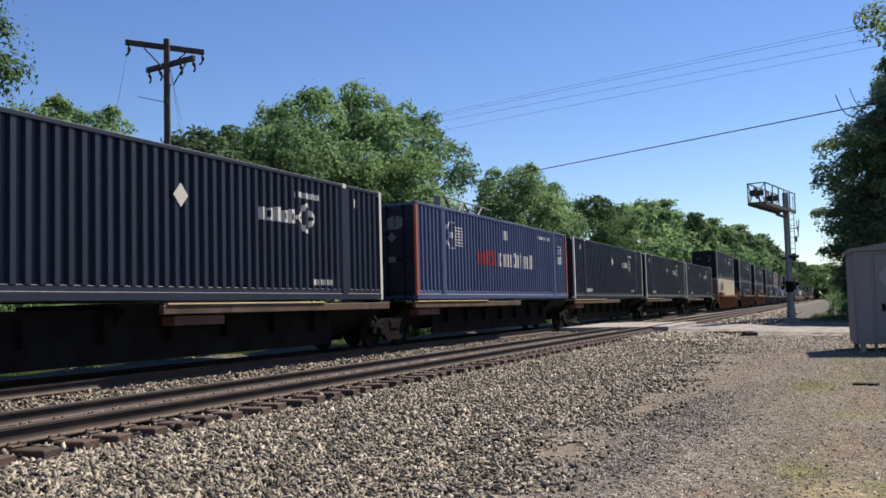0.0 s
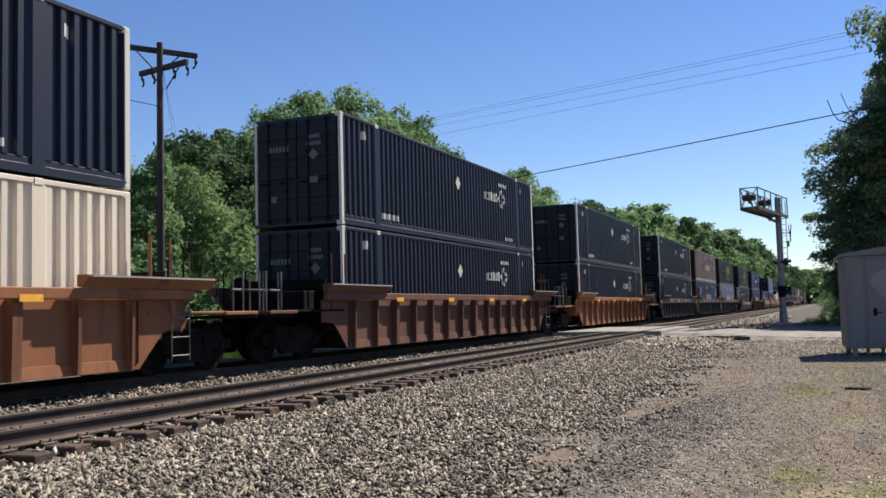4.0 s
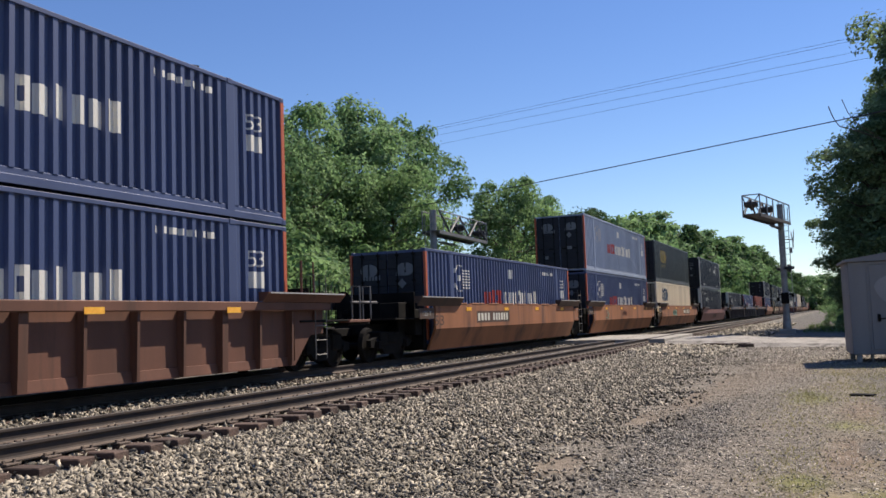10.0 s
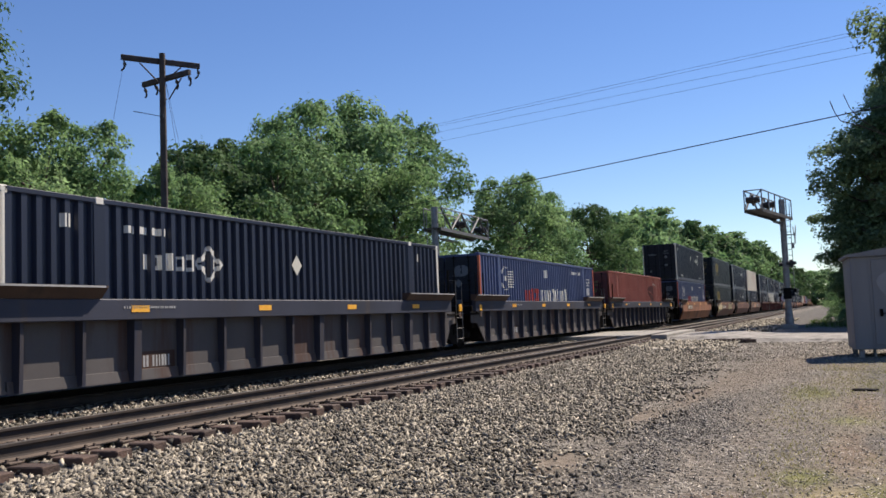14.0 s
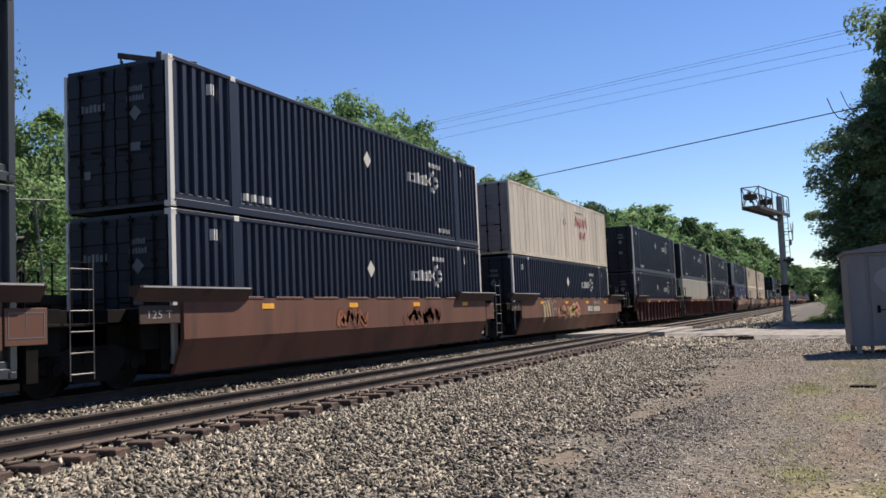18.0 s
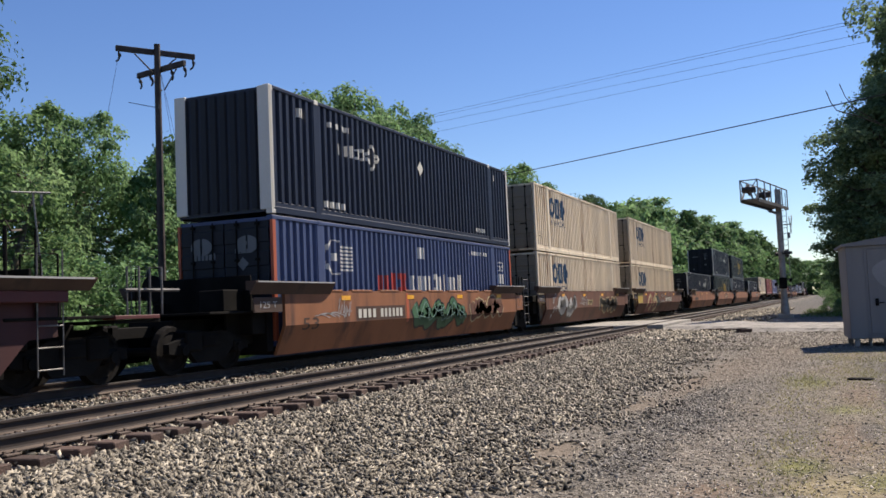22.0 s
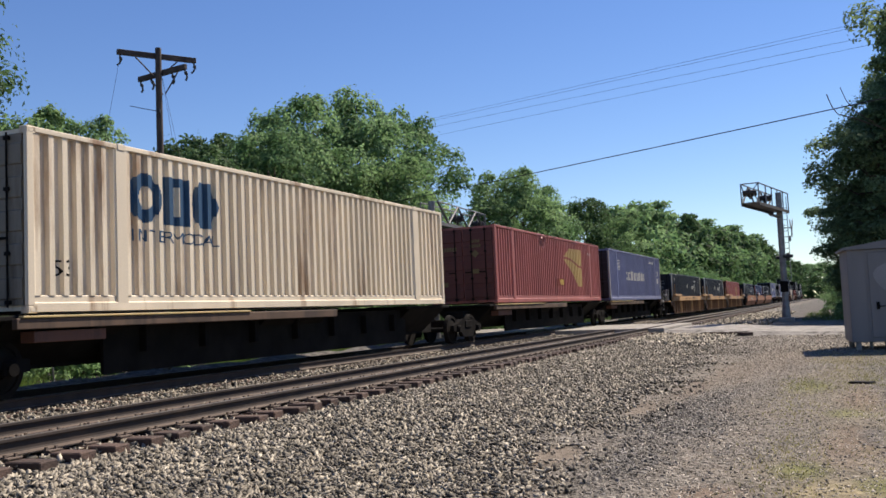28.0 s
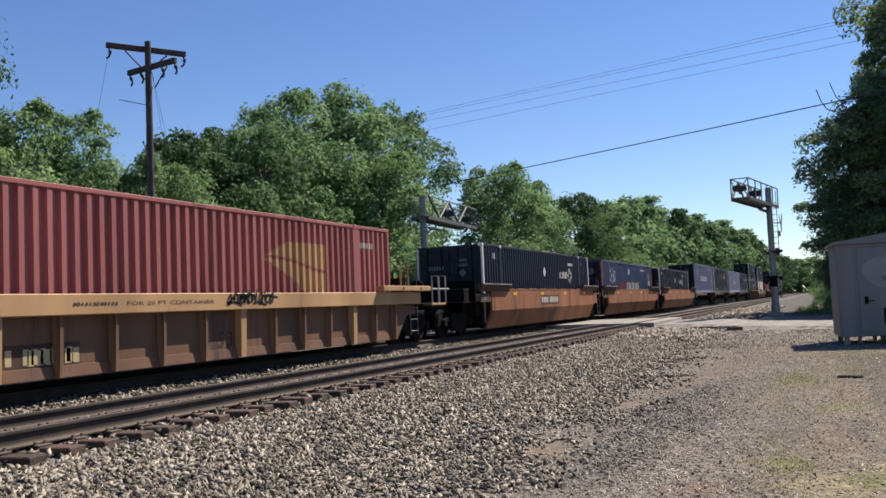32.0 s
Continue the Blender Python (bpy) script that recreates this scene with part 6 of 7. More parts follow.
# The train: near end of each container at time zero, car, ends, lower and upper container.
TRAIN = [
    (5.69, "spine", "joint", "joint", "navy", None), (24.03, "spine", "joint", "joint", "blue", None), (41.45, "spine", "joint", "joint", "navy", None),
    (58.96, "spine", "joint", "joint", "navy", None), (76.22, "spine", "joint", "end", "navy", None),
    (97.48, "orange_rib", "end", "end", "cream", "navy"), (121.18, "brown_rib", "end", "end", "navy", "navy"), (144.7, "orange_rib", "end", "end", "navy", "navy"),
    (168.12, "slate_rib", "end", "joint", "navy", "navy"), (187.77, "slate_rib", "joint", "joint", "blue", "greyed"), (207.48, "slate_rib", "joint", "end", "faded", "green"),
    (231.12, "tan_smooth", "end", "end", "navy_back", "green"), (254.74, "brown_rib", "end", "end", "blue", "blue"),
    (278.48, "orange_smooth", "end", "joint", "blue", None), (298.07, "orange_smooth", "joint", "joint", "blue", "faded"), (317.67, "orange_smooth", "joint", "end", "cream", "charcoal"),
    (341.2, "oxide_smooth", "end", "end", "navy_back", "navy"),
    (365.17, "slate_rib", "end", "joint", "navy_back", None), (384.88, "slate_rib", "joint", "joint", "blue", None), (404.57, "slate_rib", "joint", "end", "brick", None),
    (428.2, "orange_smooth", "end", "end", "blue", "navy"),
    (451.78, "brown_smooth", "end", "joint", "charcoal", "charcoal"), (471.43, "brown_smooth", "joint", "joint", "navy", "navy"), (491.03, "brown_smooth", "joint", "end", "navy", "beige"),
    (514.63, "oxide_rib", "end", "joint", "navy", "navy"), (534.29, "oxide_rib", "joint", "joint", "pale", "navy"), (553.91, "oxide_rib", "joint", "end", "navy", "navy"),
    (577.56, "orange_smooth", "end", "joint", "blue", "navy_back"), (597.2, "brown_smooth", "joint", "joint", "cream_dirty", "cream_dirty"), (616.82, "brown_smooth", "joint", "end", "cream_dirty", "cream_dirty"),
    (640.58, "orange_smooth", "end", "joint", "navy", None), (660.19, "orange_smooth", "joint", "joint", "green", "navy"), (679.88, "orange_smooth", "joint", "end", "navy_back", "green"),
    (704.15, "orange_smooth", "end", "end", "navy", None),
    (725.66, "spine", "end", "joint", "cream_dirty", None), (746.75, "spine", "joint", "joint", "red", None), (765.3, "spine", "joint", "end", "purple", None),
    (786.65, "ochre_rib", "end", "joint", "navy", None), (806.38, "ochre_rib", "joint", "joint", "navy", None), (826.07, "ochre_rib", "joint", "end", "red_plain", None),
    (849.92, "orange_smooth", "end", "joint", "navy", None), (869.29, "orange_smooth", "joint", "joint", "blue", None), (889.0, "orange_smooth", "joint", "end", "navy", None),
    (910.2, "spine", "end", "joint", "purple", None), (927.8, "spine", "joint", "joint", "navy", None), (945.4, "spine", "joint", "joint", "faded", None), (963.0, "spine", "joint", "end", "navy", None),
    (984.0, "brown_rib", "end", "end", "navy", "navy"), (1007.6, "brown_smooth", "end", "end", "cream", "navy"), (1031.2, "brown_rib", "end", "end", "brick", None),
    (1054.8, "slate_rib", "end", "end", "navy", "navy"), (1078.4, "slate_rib", "end", "end", "pale", None), (1102.0, "brown_rib", "end", "end", "navy", "navy"),
]
def run(t):
    """How far the train has rolled by t seconds: it gathers speed slowly."""
    return 25.24 * t + 0.0111 * t * t


MOVING = []
for n, (u, kind, head, tail, lower, upper) in enumerate(TRAIN):
    if kind == "spine":
        nxt = TRAIN[n - 1][0] if n else u - 17.6
        MOVING.append((spine_car(u, head, tail, min(21.0, u - nxt)), u, 0.0))
        MOVING.append((container(lower, pose(u, FAR, 1.872)), u, 1.872))
    else:
        MOVING.append((well_car(kind, u, head, tail), u, 0.0))
        MOVING.append((container(lower, pose(u, FAR, 0.957)), u, 0.957))
        if upper:
            MOVING.append((container(upper, pose(u, FAR, 3.888)), u, 3.888))

# ---- trees ----
def leaf_cloud(rng, clumps, per, leaf, squash=0.9, core=True):
    """Many small leaves round clump centres, as one mesh. clumps: rows of x, y, z, radius."""
    c = np.array(clumps)
    n = len(c) * per
    which = np.repeat(np.arange(len(c)), per)
    d = rng.normal(size=(n, 3))
    d /= np.linalg.norm(d, axis=1)[:, None]
    d[:, 2] = np.where(rng.random(n) < 0.25, d[:, 2], np.abs(d[:, 2]) * 0.9 - 0.25)
    rad = c[which, 3] * (0.62 + 0.46 * rng.random(n) ** 0.7)
    pos = c[which, :3] + d * rad[:, None] * np.array([1, 1, squash])
    pos += rng.normal(scale=0.08, size=(n, 3))
    # each leaf a folded pair of triangles, tilted about its outward direction
    nrm = d + rng.normal(scale=0.45, size=(n, 3)) + np.array([0.12, -0.15, 0.45])
    nrm /= np.linalg.norm(nrm, axis=1)[:, None]
    a = np.cross(nrm, rng.normal(size=(n, 3)))
    a /= np.linalg.norm(a, axis=1)[:, None]
    b = np.cross(nrm, a)
    s = leaf * rng.uniform(0.6, 1.4, n)[:, None]
    v = np.stack([pos - a * s, pos + b * s * 0.55 + nrm * s * 0.18, pos + a * s * 1.1, pos - b * s * 0.55 + nrm * s * 0.18], 1).reshape(-1, 3)
    f = np.array([(0, 1, 2), (0, 2, 3)])[None] + 4 * np.arange(n)[:, None, None]
    return v, f.reshape(-1, 3)


def raw_mesh(name, v, f, mat):
    me = bpy.data.meshes.new(name)
    me.vertices.add(len(v))
    me.vertices.foreach_set("co", np.asarray(v, float).reshape(-1))
    me.loops.add(len(f) * 3)
    me.loops.foreach_set("vertex_index", f.reshape(-1).astype(np.int32))
    me.polygons.add(len(f))
    me.polygons.foreach_set("loop_start", np.arange(0, len(f) * 3, 3, dtype=np.int32))
    me.polygons.foreach_set("loop_total", np.full(len(f), 3, dtype=np.int32))
    me.update(calc_edges=True)
    me.materials.append(mat)
    return me


def tree_model(seed, height, spread, leaves=7000, leaf=0.17, low=0.18, lobes=26, mat=None):
    """Trunk-and-limb mesh and crown mesh of one kind of tree."""
    rng = np.random.default_rng(seed)
    g = Geo()
    trunk_r = 0.022 * height
    top = Vector((rng.normal() * 0.03 * height, rng.normal() * 0.03 * height, 0.72 * height))
    bend = Vector((rng.normal() * 0.02 * height, rng.normal() * 0.02 * height, 0.36 * height))
    g.tube((0, 0, -0.4), bend, trunk_r, 9, trunk_r * 0.75, False)
    g.tube(bend, top, trunk_r * 0.75, 8, trunk_r * 0.25, False)
    clumps = []
    for i in range(lobes):
        h = low + (1 - low) * ((i + 0.5) / lobes)
        shape = math.sin(math.pi * min(1, max(0.05, (h - low * 0.6) / (1.06 - low * 0.6)))) ** 0.65
        ang = i * 2.4 + rng.normal() * 0.4
        out = spread * shape * (0.35 + 0.42 * rng.random())
        p = Vector((out * math.cos(ang), out * math.sin(ang), height * h * 0.95))
        r = (0.27 + 0.12 * rng.random()) * spread * (0.62 + 0.45 * shape)
        p.z = min(p.z, height - r * 0.7)
        clumps.append((*p, r))
        start = bend.lerp(top, min(1, max(0, (h - 0.3) / 0.6)))
        mid = start.lerp(p, 0.55) + Vector((0, 0, -0.04 * height))
        g.tube(start, mid, trunk_r * 0.28, 5, trunk_r * 0.18, False)
        g.tube(mid, p, trunk_r * 0.18, 5, trunk_r * 0.05, False)
        for k in range(3):
            q = p + Vector(rng.normal(size=3)).normalized() * r * 0.85
            clumps.append((*q, r * (0.40 + 0.25 * rng.random())))
            g.tube(p, q, trunk_r * 0.06, 4, trunk_r * 0.02, False)
    per = max(8, leaves // len(clumps))
    v, f = leaf_cloud(rng, clumps, per, leaf)
    return g.mesh("trunk", BARK, smooth=True), raw_mesh("crown", v, f, mat or LEAF)


MODELS = {
    "broad": tree_model(11, 14.0, 5.2, 27000, 0.125, 0.12, 34, LEAF),
    "broad_b": tree_model(12, 14.0, 5.6, 27000, 0.125, 0.10, 34, LEAF),
    "light": tree_model(13, 12.0, 4.6, 23000, 0.118, 0.08, 30, LEAF_LIGHT),
    "dark": tree_model(14, 13.0, 5.0, 18000, 0.15, 0.08, 30, LEAF_DARK),
    "slim": tree_model(15, 10.0, 1.9, 6000, 0.13, 0.16, 22, LEAF),
    "high": tree_model(19, 18.0, 5.5, 26000, 0.115, 0.55, 24, LEAF_DARK),
    "far": tree_model(20, 14.0, 5.6, 4200, 0.34, 0.06, 30, LEAF),
    "far_dark": tree_model(21, 14.0, 5.2, 4200, 0.34, 0.06, 30, LEAF_DARK),
    "bush": tree_model(16, 4.0, 2.8, 4200, 0.105, 0.02, 18, LEAF_LIGHT),
    "bush_dark": tree_model(17, 4.5, 3.2, 4200, 0.11, 0.02, 18, LEAF),
    "near_dark": tree_model(18, 16.0, 4.6, 46000, 0.12, 0.05, 46, LEAF_SHADE),
}
HEIGHT = {"broad": 14.0, "broad_b": 14.0, "light": 12.0, "dark": 13.0, "slim": 10.0, "high": 18.0, "far": 14.0, "far_dark": 14.0, "bush": 4.0, "bush_dark": 4.5, "near_dark": 16.0}
WORDS = {
    "broad": ("tree", "tall leafy broad-crowned tree behind the tracks"), "broad_b": ("tree", "tall full-crowned green tree behind the tracks"),
    "light": ("tree", "bright green leafy tree beside the tracks"), "dark": ("tree", "dense dark green tree beside the tracks"),
    "slim": ("tree", "slender young tree with sparse leaves"), "bush": ("bush", "bright green bush by the trackside"), "high": ("tree", "tall tree with a high leafy crown"),
    "far": ("tree", "distant green tree lining the straight track"), "far_dark": ("tree", "distant dark green tree lining the straight track"),
    "bush_dark": ("bush", "thick green undergrowth bush by the trackside"), "near_dark": ("tree", "large dark shaded tree beside the road"),
}


def plant(kind, x, y, h, turn=0.0, wide=1.0):
    name, label = WORDS[kind]
    s = h / HEIGHT[kind]
    ob = thing(name, label, name, None, "trees and bushes")
    part("trunk", MODELS[kind][0], None, ob)
    part("crown", MODELS[kind][1], None, ob)
    ob.matrix_basis = pose(x, y, ground_z(x, y) - 0.05, 0, 0, turn) @ Matrix.Diagonal((s * wide, s * wide, s, 1))
    return ob


WOODS = [
    # behind the train, from the camera's side outwards
    ("high", 21.4, 31, 17.5, 20, 1.0), ("light", 24.5, 27.5, 9.6, 50, 0.95), ("broad_b", 29.5, 29, 10.3, 80, 0.95), ("slim", 30.0, 25.5, 8.9, 10, 0.8), ("light", 34.0, 27, 8.6, 160, 0.95),
    ("dark", 39, 30, 10.8, 10, 1.0), ("broad", 43.0, 29, 12.6, 200, 0.95), ("broad_b", 48.5, 30, 15.2, 110, 0.92), ("broad", 57.5, 30.5, 17.5, 15, 0.92), ("light", 52.5, 26, 11.5, 70, 1.0),
    ("broad_b", 65.5, 31, 17.3, 260, 0.9), ("dark", 47, 36, 13.5, 60, 1.0), ("dark", 34, 36, 10.5, 210, 1.1), ("dark", 22, 36, 10.0, 40, 1.1), ("dark", 58, 38, 15.0, 100, 1.0),
    ("light", 82, 28, 14.8, 70, 1.0), ("broad", 92, 29, 14.8, 30, 0.95), ("broad_b", 100, 30, 15.2, 120, 0.95), ("dark", 112, 28, 15.2, 90, 0.9), ("light", 122, 26, 13.6, 33, 1.0),
    ("far", 135, 28, 16.8, 77, 1.0), ("far", 150, 28, 19.0, 10, 1.0), ("far", 165, 28, 19.0, 140, 1.0), ("far_dark", 180, 26, 18.1, 200, 1.0), ("far", 195, 26, 19.4, 10, 1.0),
    ("far_dark", 212, 24, 18.6, 55, 1.0), ("far", 230, 24, 20.4, 5, 1.0), ("far_dark", 250, 23, 20.6, 75, 1.0), ("far", 272, 22, 20.8, 15, 1.0), ("far_dark", 296, 21, 20.8, 100, 1.0),
    ("far_dark", 322, 20, 20.6, 60, 1.0), ("far", 350, 19, 18.0, 20, 1.0), ("far_dark", 385, 18, 18.0, 140, 1.0), ("far_dark", 425, 17, 18.0, 10, 1.0), ("far_dark", 470, 16, 18.0, 170, 1.1),
    # beyond the end of the straight
    ("far", 520, 9, 19.0, 0, 1.5), ("far_dark", 560, 1, 20.0, 50, 1.5), ("far", 520, -9, 20.0, 90, 1.5), ("far_dark", 500, 24, 22.0, 90, 1.3), ("far", 545, 16, 20.0, 10, 1.4), ("far_dark", 540, -4, 19.0, 200, 1.5),
    # the camera's side of the line
    ("near_dark", 65, -8.2, 24.8, 0, 0.84), ("broad", 73, -15.0, 25.7, 130, 1.0), ("near_dark", 66, -6.2, 20.5, 300, 0.8), ("near_dark", 62, -3.4, 13.6, 60, 1.2), ("near_dark", 67, -4.8, 14.4, 200, 1.15), ("dark", 61, -9.8, 16.0, 20, 1.1),
    ("dark", 74, -7, 14.0, 80, 1.0), ("broad", 80, -8, 15.0, 20, 1.0),
    ("dark", 100, -8, 14.0, 100, 1.0), ("far", 130, -9, 15.0, 10, 1.0), ("far_dark", 165, -9, 15.0, 210, 1.0), ("far", 210, -9, 15.0, 40, 1.0), ("far_dark", 260, -8, 15.0, 70, 1.0), ("far", 320, -9, 15.0, 0, 1.0), ("far_dark", 400, -10, 16.0, 90, 1.1),
    ("bush_dark", 57.5, -0.6, 1.2, 30, 0.9), ("bush", 66.0, 0.5, 0.6, 80, 1.0), ("bush_dark", 74, -0.6, 1.1, 10, 1.0), ("near_dark", 64.5, -1.55, 9.0, 140, 0.95), ("bush_dark", 66, -2.6, 1.6, 60, 1.0), ("bush_dark", 84, -0.4, 1.8, 110, 1.1), ("bush_dark", 95, -1, 3.2, 0, 1.0), ("bush", 120, -1, 3.6, 0, 1.0),
]
for row in WOODS:
    plant(*row)
rng = random.Random(21)
x = 9.0
while x < 330:
    step = 2.9 if x < 110 else 6.0
    plant("bush_dark" if rng.random() < 0.55 else "bush", x, 20.5 + rng.uniform(-1.4, 1.4) + (1.5 if x < 40 else 0), rng.uniform(3.0, 5.2) * (1.0 if x < 110 else 1.25), rng.uniform(0, 360), rng.uniform(0.9, 1.25))
    if x > 60 and not 36 < x < 62:
        plant("bush", x + 1.4, 18.0 + rng.uniform(-0.7, 0.7), rng.uniform(1.8, 3.4), rng.uniform(0, 360), 1.1)
    x += step


def grass_tufts(name, count, region, tall, seed, mat, label):
    r = np.random.default_rng(seed)
    x, y = region(r, count)
    z = heights(x, y)
    n = len(x)
    ang = r.uniform(0, 2 * np.pi, n)
    w, h = min(0.012, tall * 0.16) * r.uniform(0.6, 1.5, n), tall * r.uniform(0.4, 1.3, n)
    lean = r.normal(scale=0.5, size=(n, 2)) * h[:, None]
    base = np.stack([x, y, z], 1)
    a = np.stack([np.cos(ang) * w, np.sin(ang) * w, np.zeros(n)], 1)
    tip = base + np.concatenate([lean, h[:, None]], 1)
    v = np.stack([base - a, base + a, tip], 1).reshape(-1, 3)
    ob = new(name, raw_mesh(name, v, np.arange(3 * n).reshape(-1, 3), mat))
    ob["kind"] = "stuff"
    return tagged(ob, label, "grass")


def verge(r, n):
    cx, cy = r.uniform(5, 26, 90), r.uniform(-2.6, 1.1, 90) - 0.3
    k = r.integers(0, 90, n)
    return cx[k] + r.normal(scale=0.7, size=n), cy[k] + r.normal(scale=0.22, size=n)


def far_verge(r, n):
    cx = np.array([14.4, 15.0, 22.6, 23.2, 26.4, 30.5, 36.0, 43.0, 9.0, 11.0])
    cy = np.array([16.5, 16.7, 16.6, 16.9, 17.5, 17.2, 18.0, 18.0, 16.6, 16.9])
    c = r.integers(0, 10, n)
    return cx[c] + r.normal(scale=0.3, size=n), cy[c] + r.normal(scale=0.25, size=n)


def signal_verge(r, n):
    return r.uniform(54, 75, n), r.uniform(-2, 1.6, n)


grass_tufts("dry_grass", 14000, verge, 0.032, 31, GRASS, "sparse dry grass growing through yard gravel")
grass_tufts("trackside_weeds", 3500, far_verge, 0.3, 32, WEEDS, "long green weeds along the far side of the tracks")
grass_tufts("verge_weeds", 1500, signal_verge, 0.25, 33, WEEDS, "rough green weeds round the signal mast")

# ---- utility pole, wires ----
def build_pole():
    px, py = 21.37, 18.0
    z0 = ground_z(px, py)
    pole = thing("utility_pole", "dark weathered wooden utility pole with two crossarms", "utility pole", pose(px, py, z0))
    h = 9.85 - z0
    part("pole_shaft", Geo().tube((0, 0, -0.3), (0, 0, h * 0.5), 0.115, 12, 0.105, False).tube((0, 0, h * 0.5), (0.0, 0, h), 0.105, 12, 0.09), POLE_WOOD, pole)
    for name, d, z, off in (("crossarm", Vector((2.05, -1.37, 0)).normalized(), h - 0.22, 0.14), ("crossarm", Vector((-0.2, -0.98, 0)).normalized(), h - 0.74, 0.15)):
        n = Vector((-d.y, d.x, 0))
        ang = math.degrees(math.atan2(d.y, d.x))
        span_ = 1.17 if z > h - 0.5 else 1.08
        arm = part(name, Geo().box(-span_, span_, -0.055, 0.055, -0.08, 0.08, 0.01), POLE_WOOD, pole, "", pose(n.x * off * 0.8, n.y * off * 0.8, z, 0, 0, ang))
        for s in (-1, 1):
            part("brace", Geo().tube((s * 0.62, 0.07, -0.08), (s * 0.06, 0.07, -0.62), 0.022, 6), POLE_WOOD, arm)
        for s in (-1.1, 1.1) if z > h - 0.5 else (-1.02, -0.5, 0.45, 1.02):
            part("insulator", Geo().path([(s, 0, -0.05), (s + 0.03, 0.01, -0.16), (s + 0.05, 0.04, -0.24), (s + 0.02, 0.07, -0.32), (s - 0.05, 0.08, -0.38)], 0.028, 6).tube((s + 0.03, 0.01, -0.15), (s + 0.05, 0.03, -0.23), 0.05, 8), BLACK, arm)
    part("bracket", Geo().tube((-0.75, 0.45, h - 1.84), (0, 0, h - 1.92), 0.01, 6).tube((-0.1, -0.06, h - 1.98), (-0.1, -0.06, h - 1.86), 0.05, 8), BLACK, pole)
    for a, b in (((0.1, -0.05, h - 0.9), (2.2, -0.6, -0.2)), ((0.12, -0.03, h - 0.9), (2.6, 0.3, -0.2)), ((-0.9, 0.62, h - 0.3), (-2.6, 1.4, -0.2))):
        part("guy_wire", Geo().tube(a, b, 0.0045, 4), WIRE, pole)


build_pole()


def wire(name, a, b, sag, r, label):
    a, b = Vector(a), Vector(b)
    pts = []
    for i in range(25):
        t = i / 24
        p = a.lerp(b, t)
        p.z -= 4 * sag * t * (1 - t)
        pts.append(p)
    solid(name, Geo().path(pts, r, 5), WIRE, label, "cable")


for k, (p, q) in enumerate((((45, 20.2, 12.1), (36, -1.69, 11.47)), ((45, 20.0, 11.98), (36, -1.58, 11.34)), ((45, 19.4, 11.7), (36, -1.18, 10.87)), ((45, 19.2, 11.2), (36, -0.97, 10.54)))):
    p, q = Vector(p), Vector(q)
    d = q - p
    wire("power_line", p - d * 1.2, q + d * 0.6, 0.0, 0.006, "thin dark overhead power line across the road")
p, q = Vector((45, 14.79, 8.62)), Vector((36, -0.84, 8.51))
wire("telephone_cable", p - (q - p) * 1.6, q + (q - p) * 0.35, 0.12, 0.022, "black overhead telephone cable crossing the tracks")


# ---- crossing signals ----
def lamp_pair(parent, x, y, z, ang, half, size):
    holder = part("lamp_arm", Geo().tube((-half, 0, 0), (half, 0, 0), 0.03, 8), BLACK, parent, "", pose(x, y, z, 0, 0, ang))
    for s in (-half, half):
        hood = Geo().tube((s, -0.05, 0), (s, 0.05, 0), size, 18)
        hood.tube((s, -0.03, 0), (s, -1.3 * size, 0.02), 0.55 * size, 14, 0.42 * size)
        hood.tube((s, 0.03, 0), (s, 1.3 * size, 0.02), 0.55 * size, 14, 0.42 * size)
        lamp = part("signal_lamp", hood, BLACK, holder, "black round flashing-light backboard")
    return holder


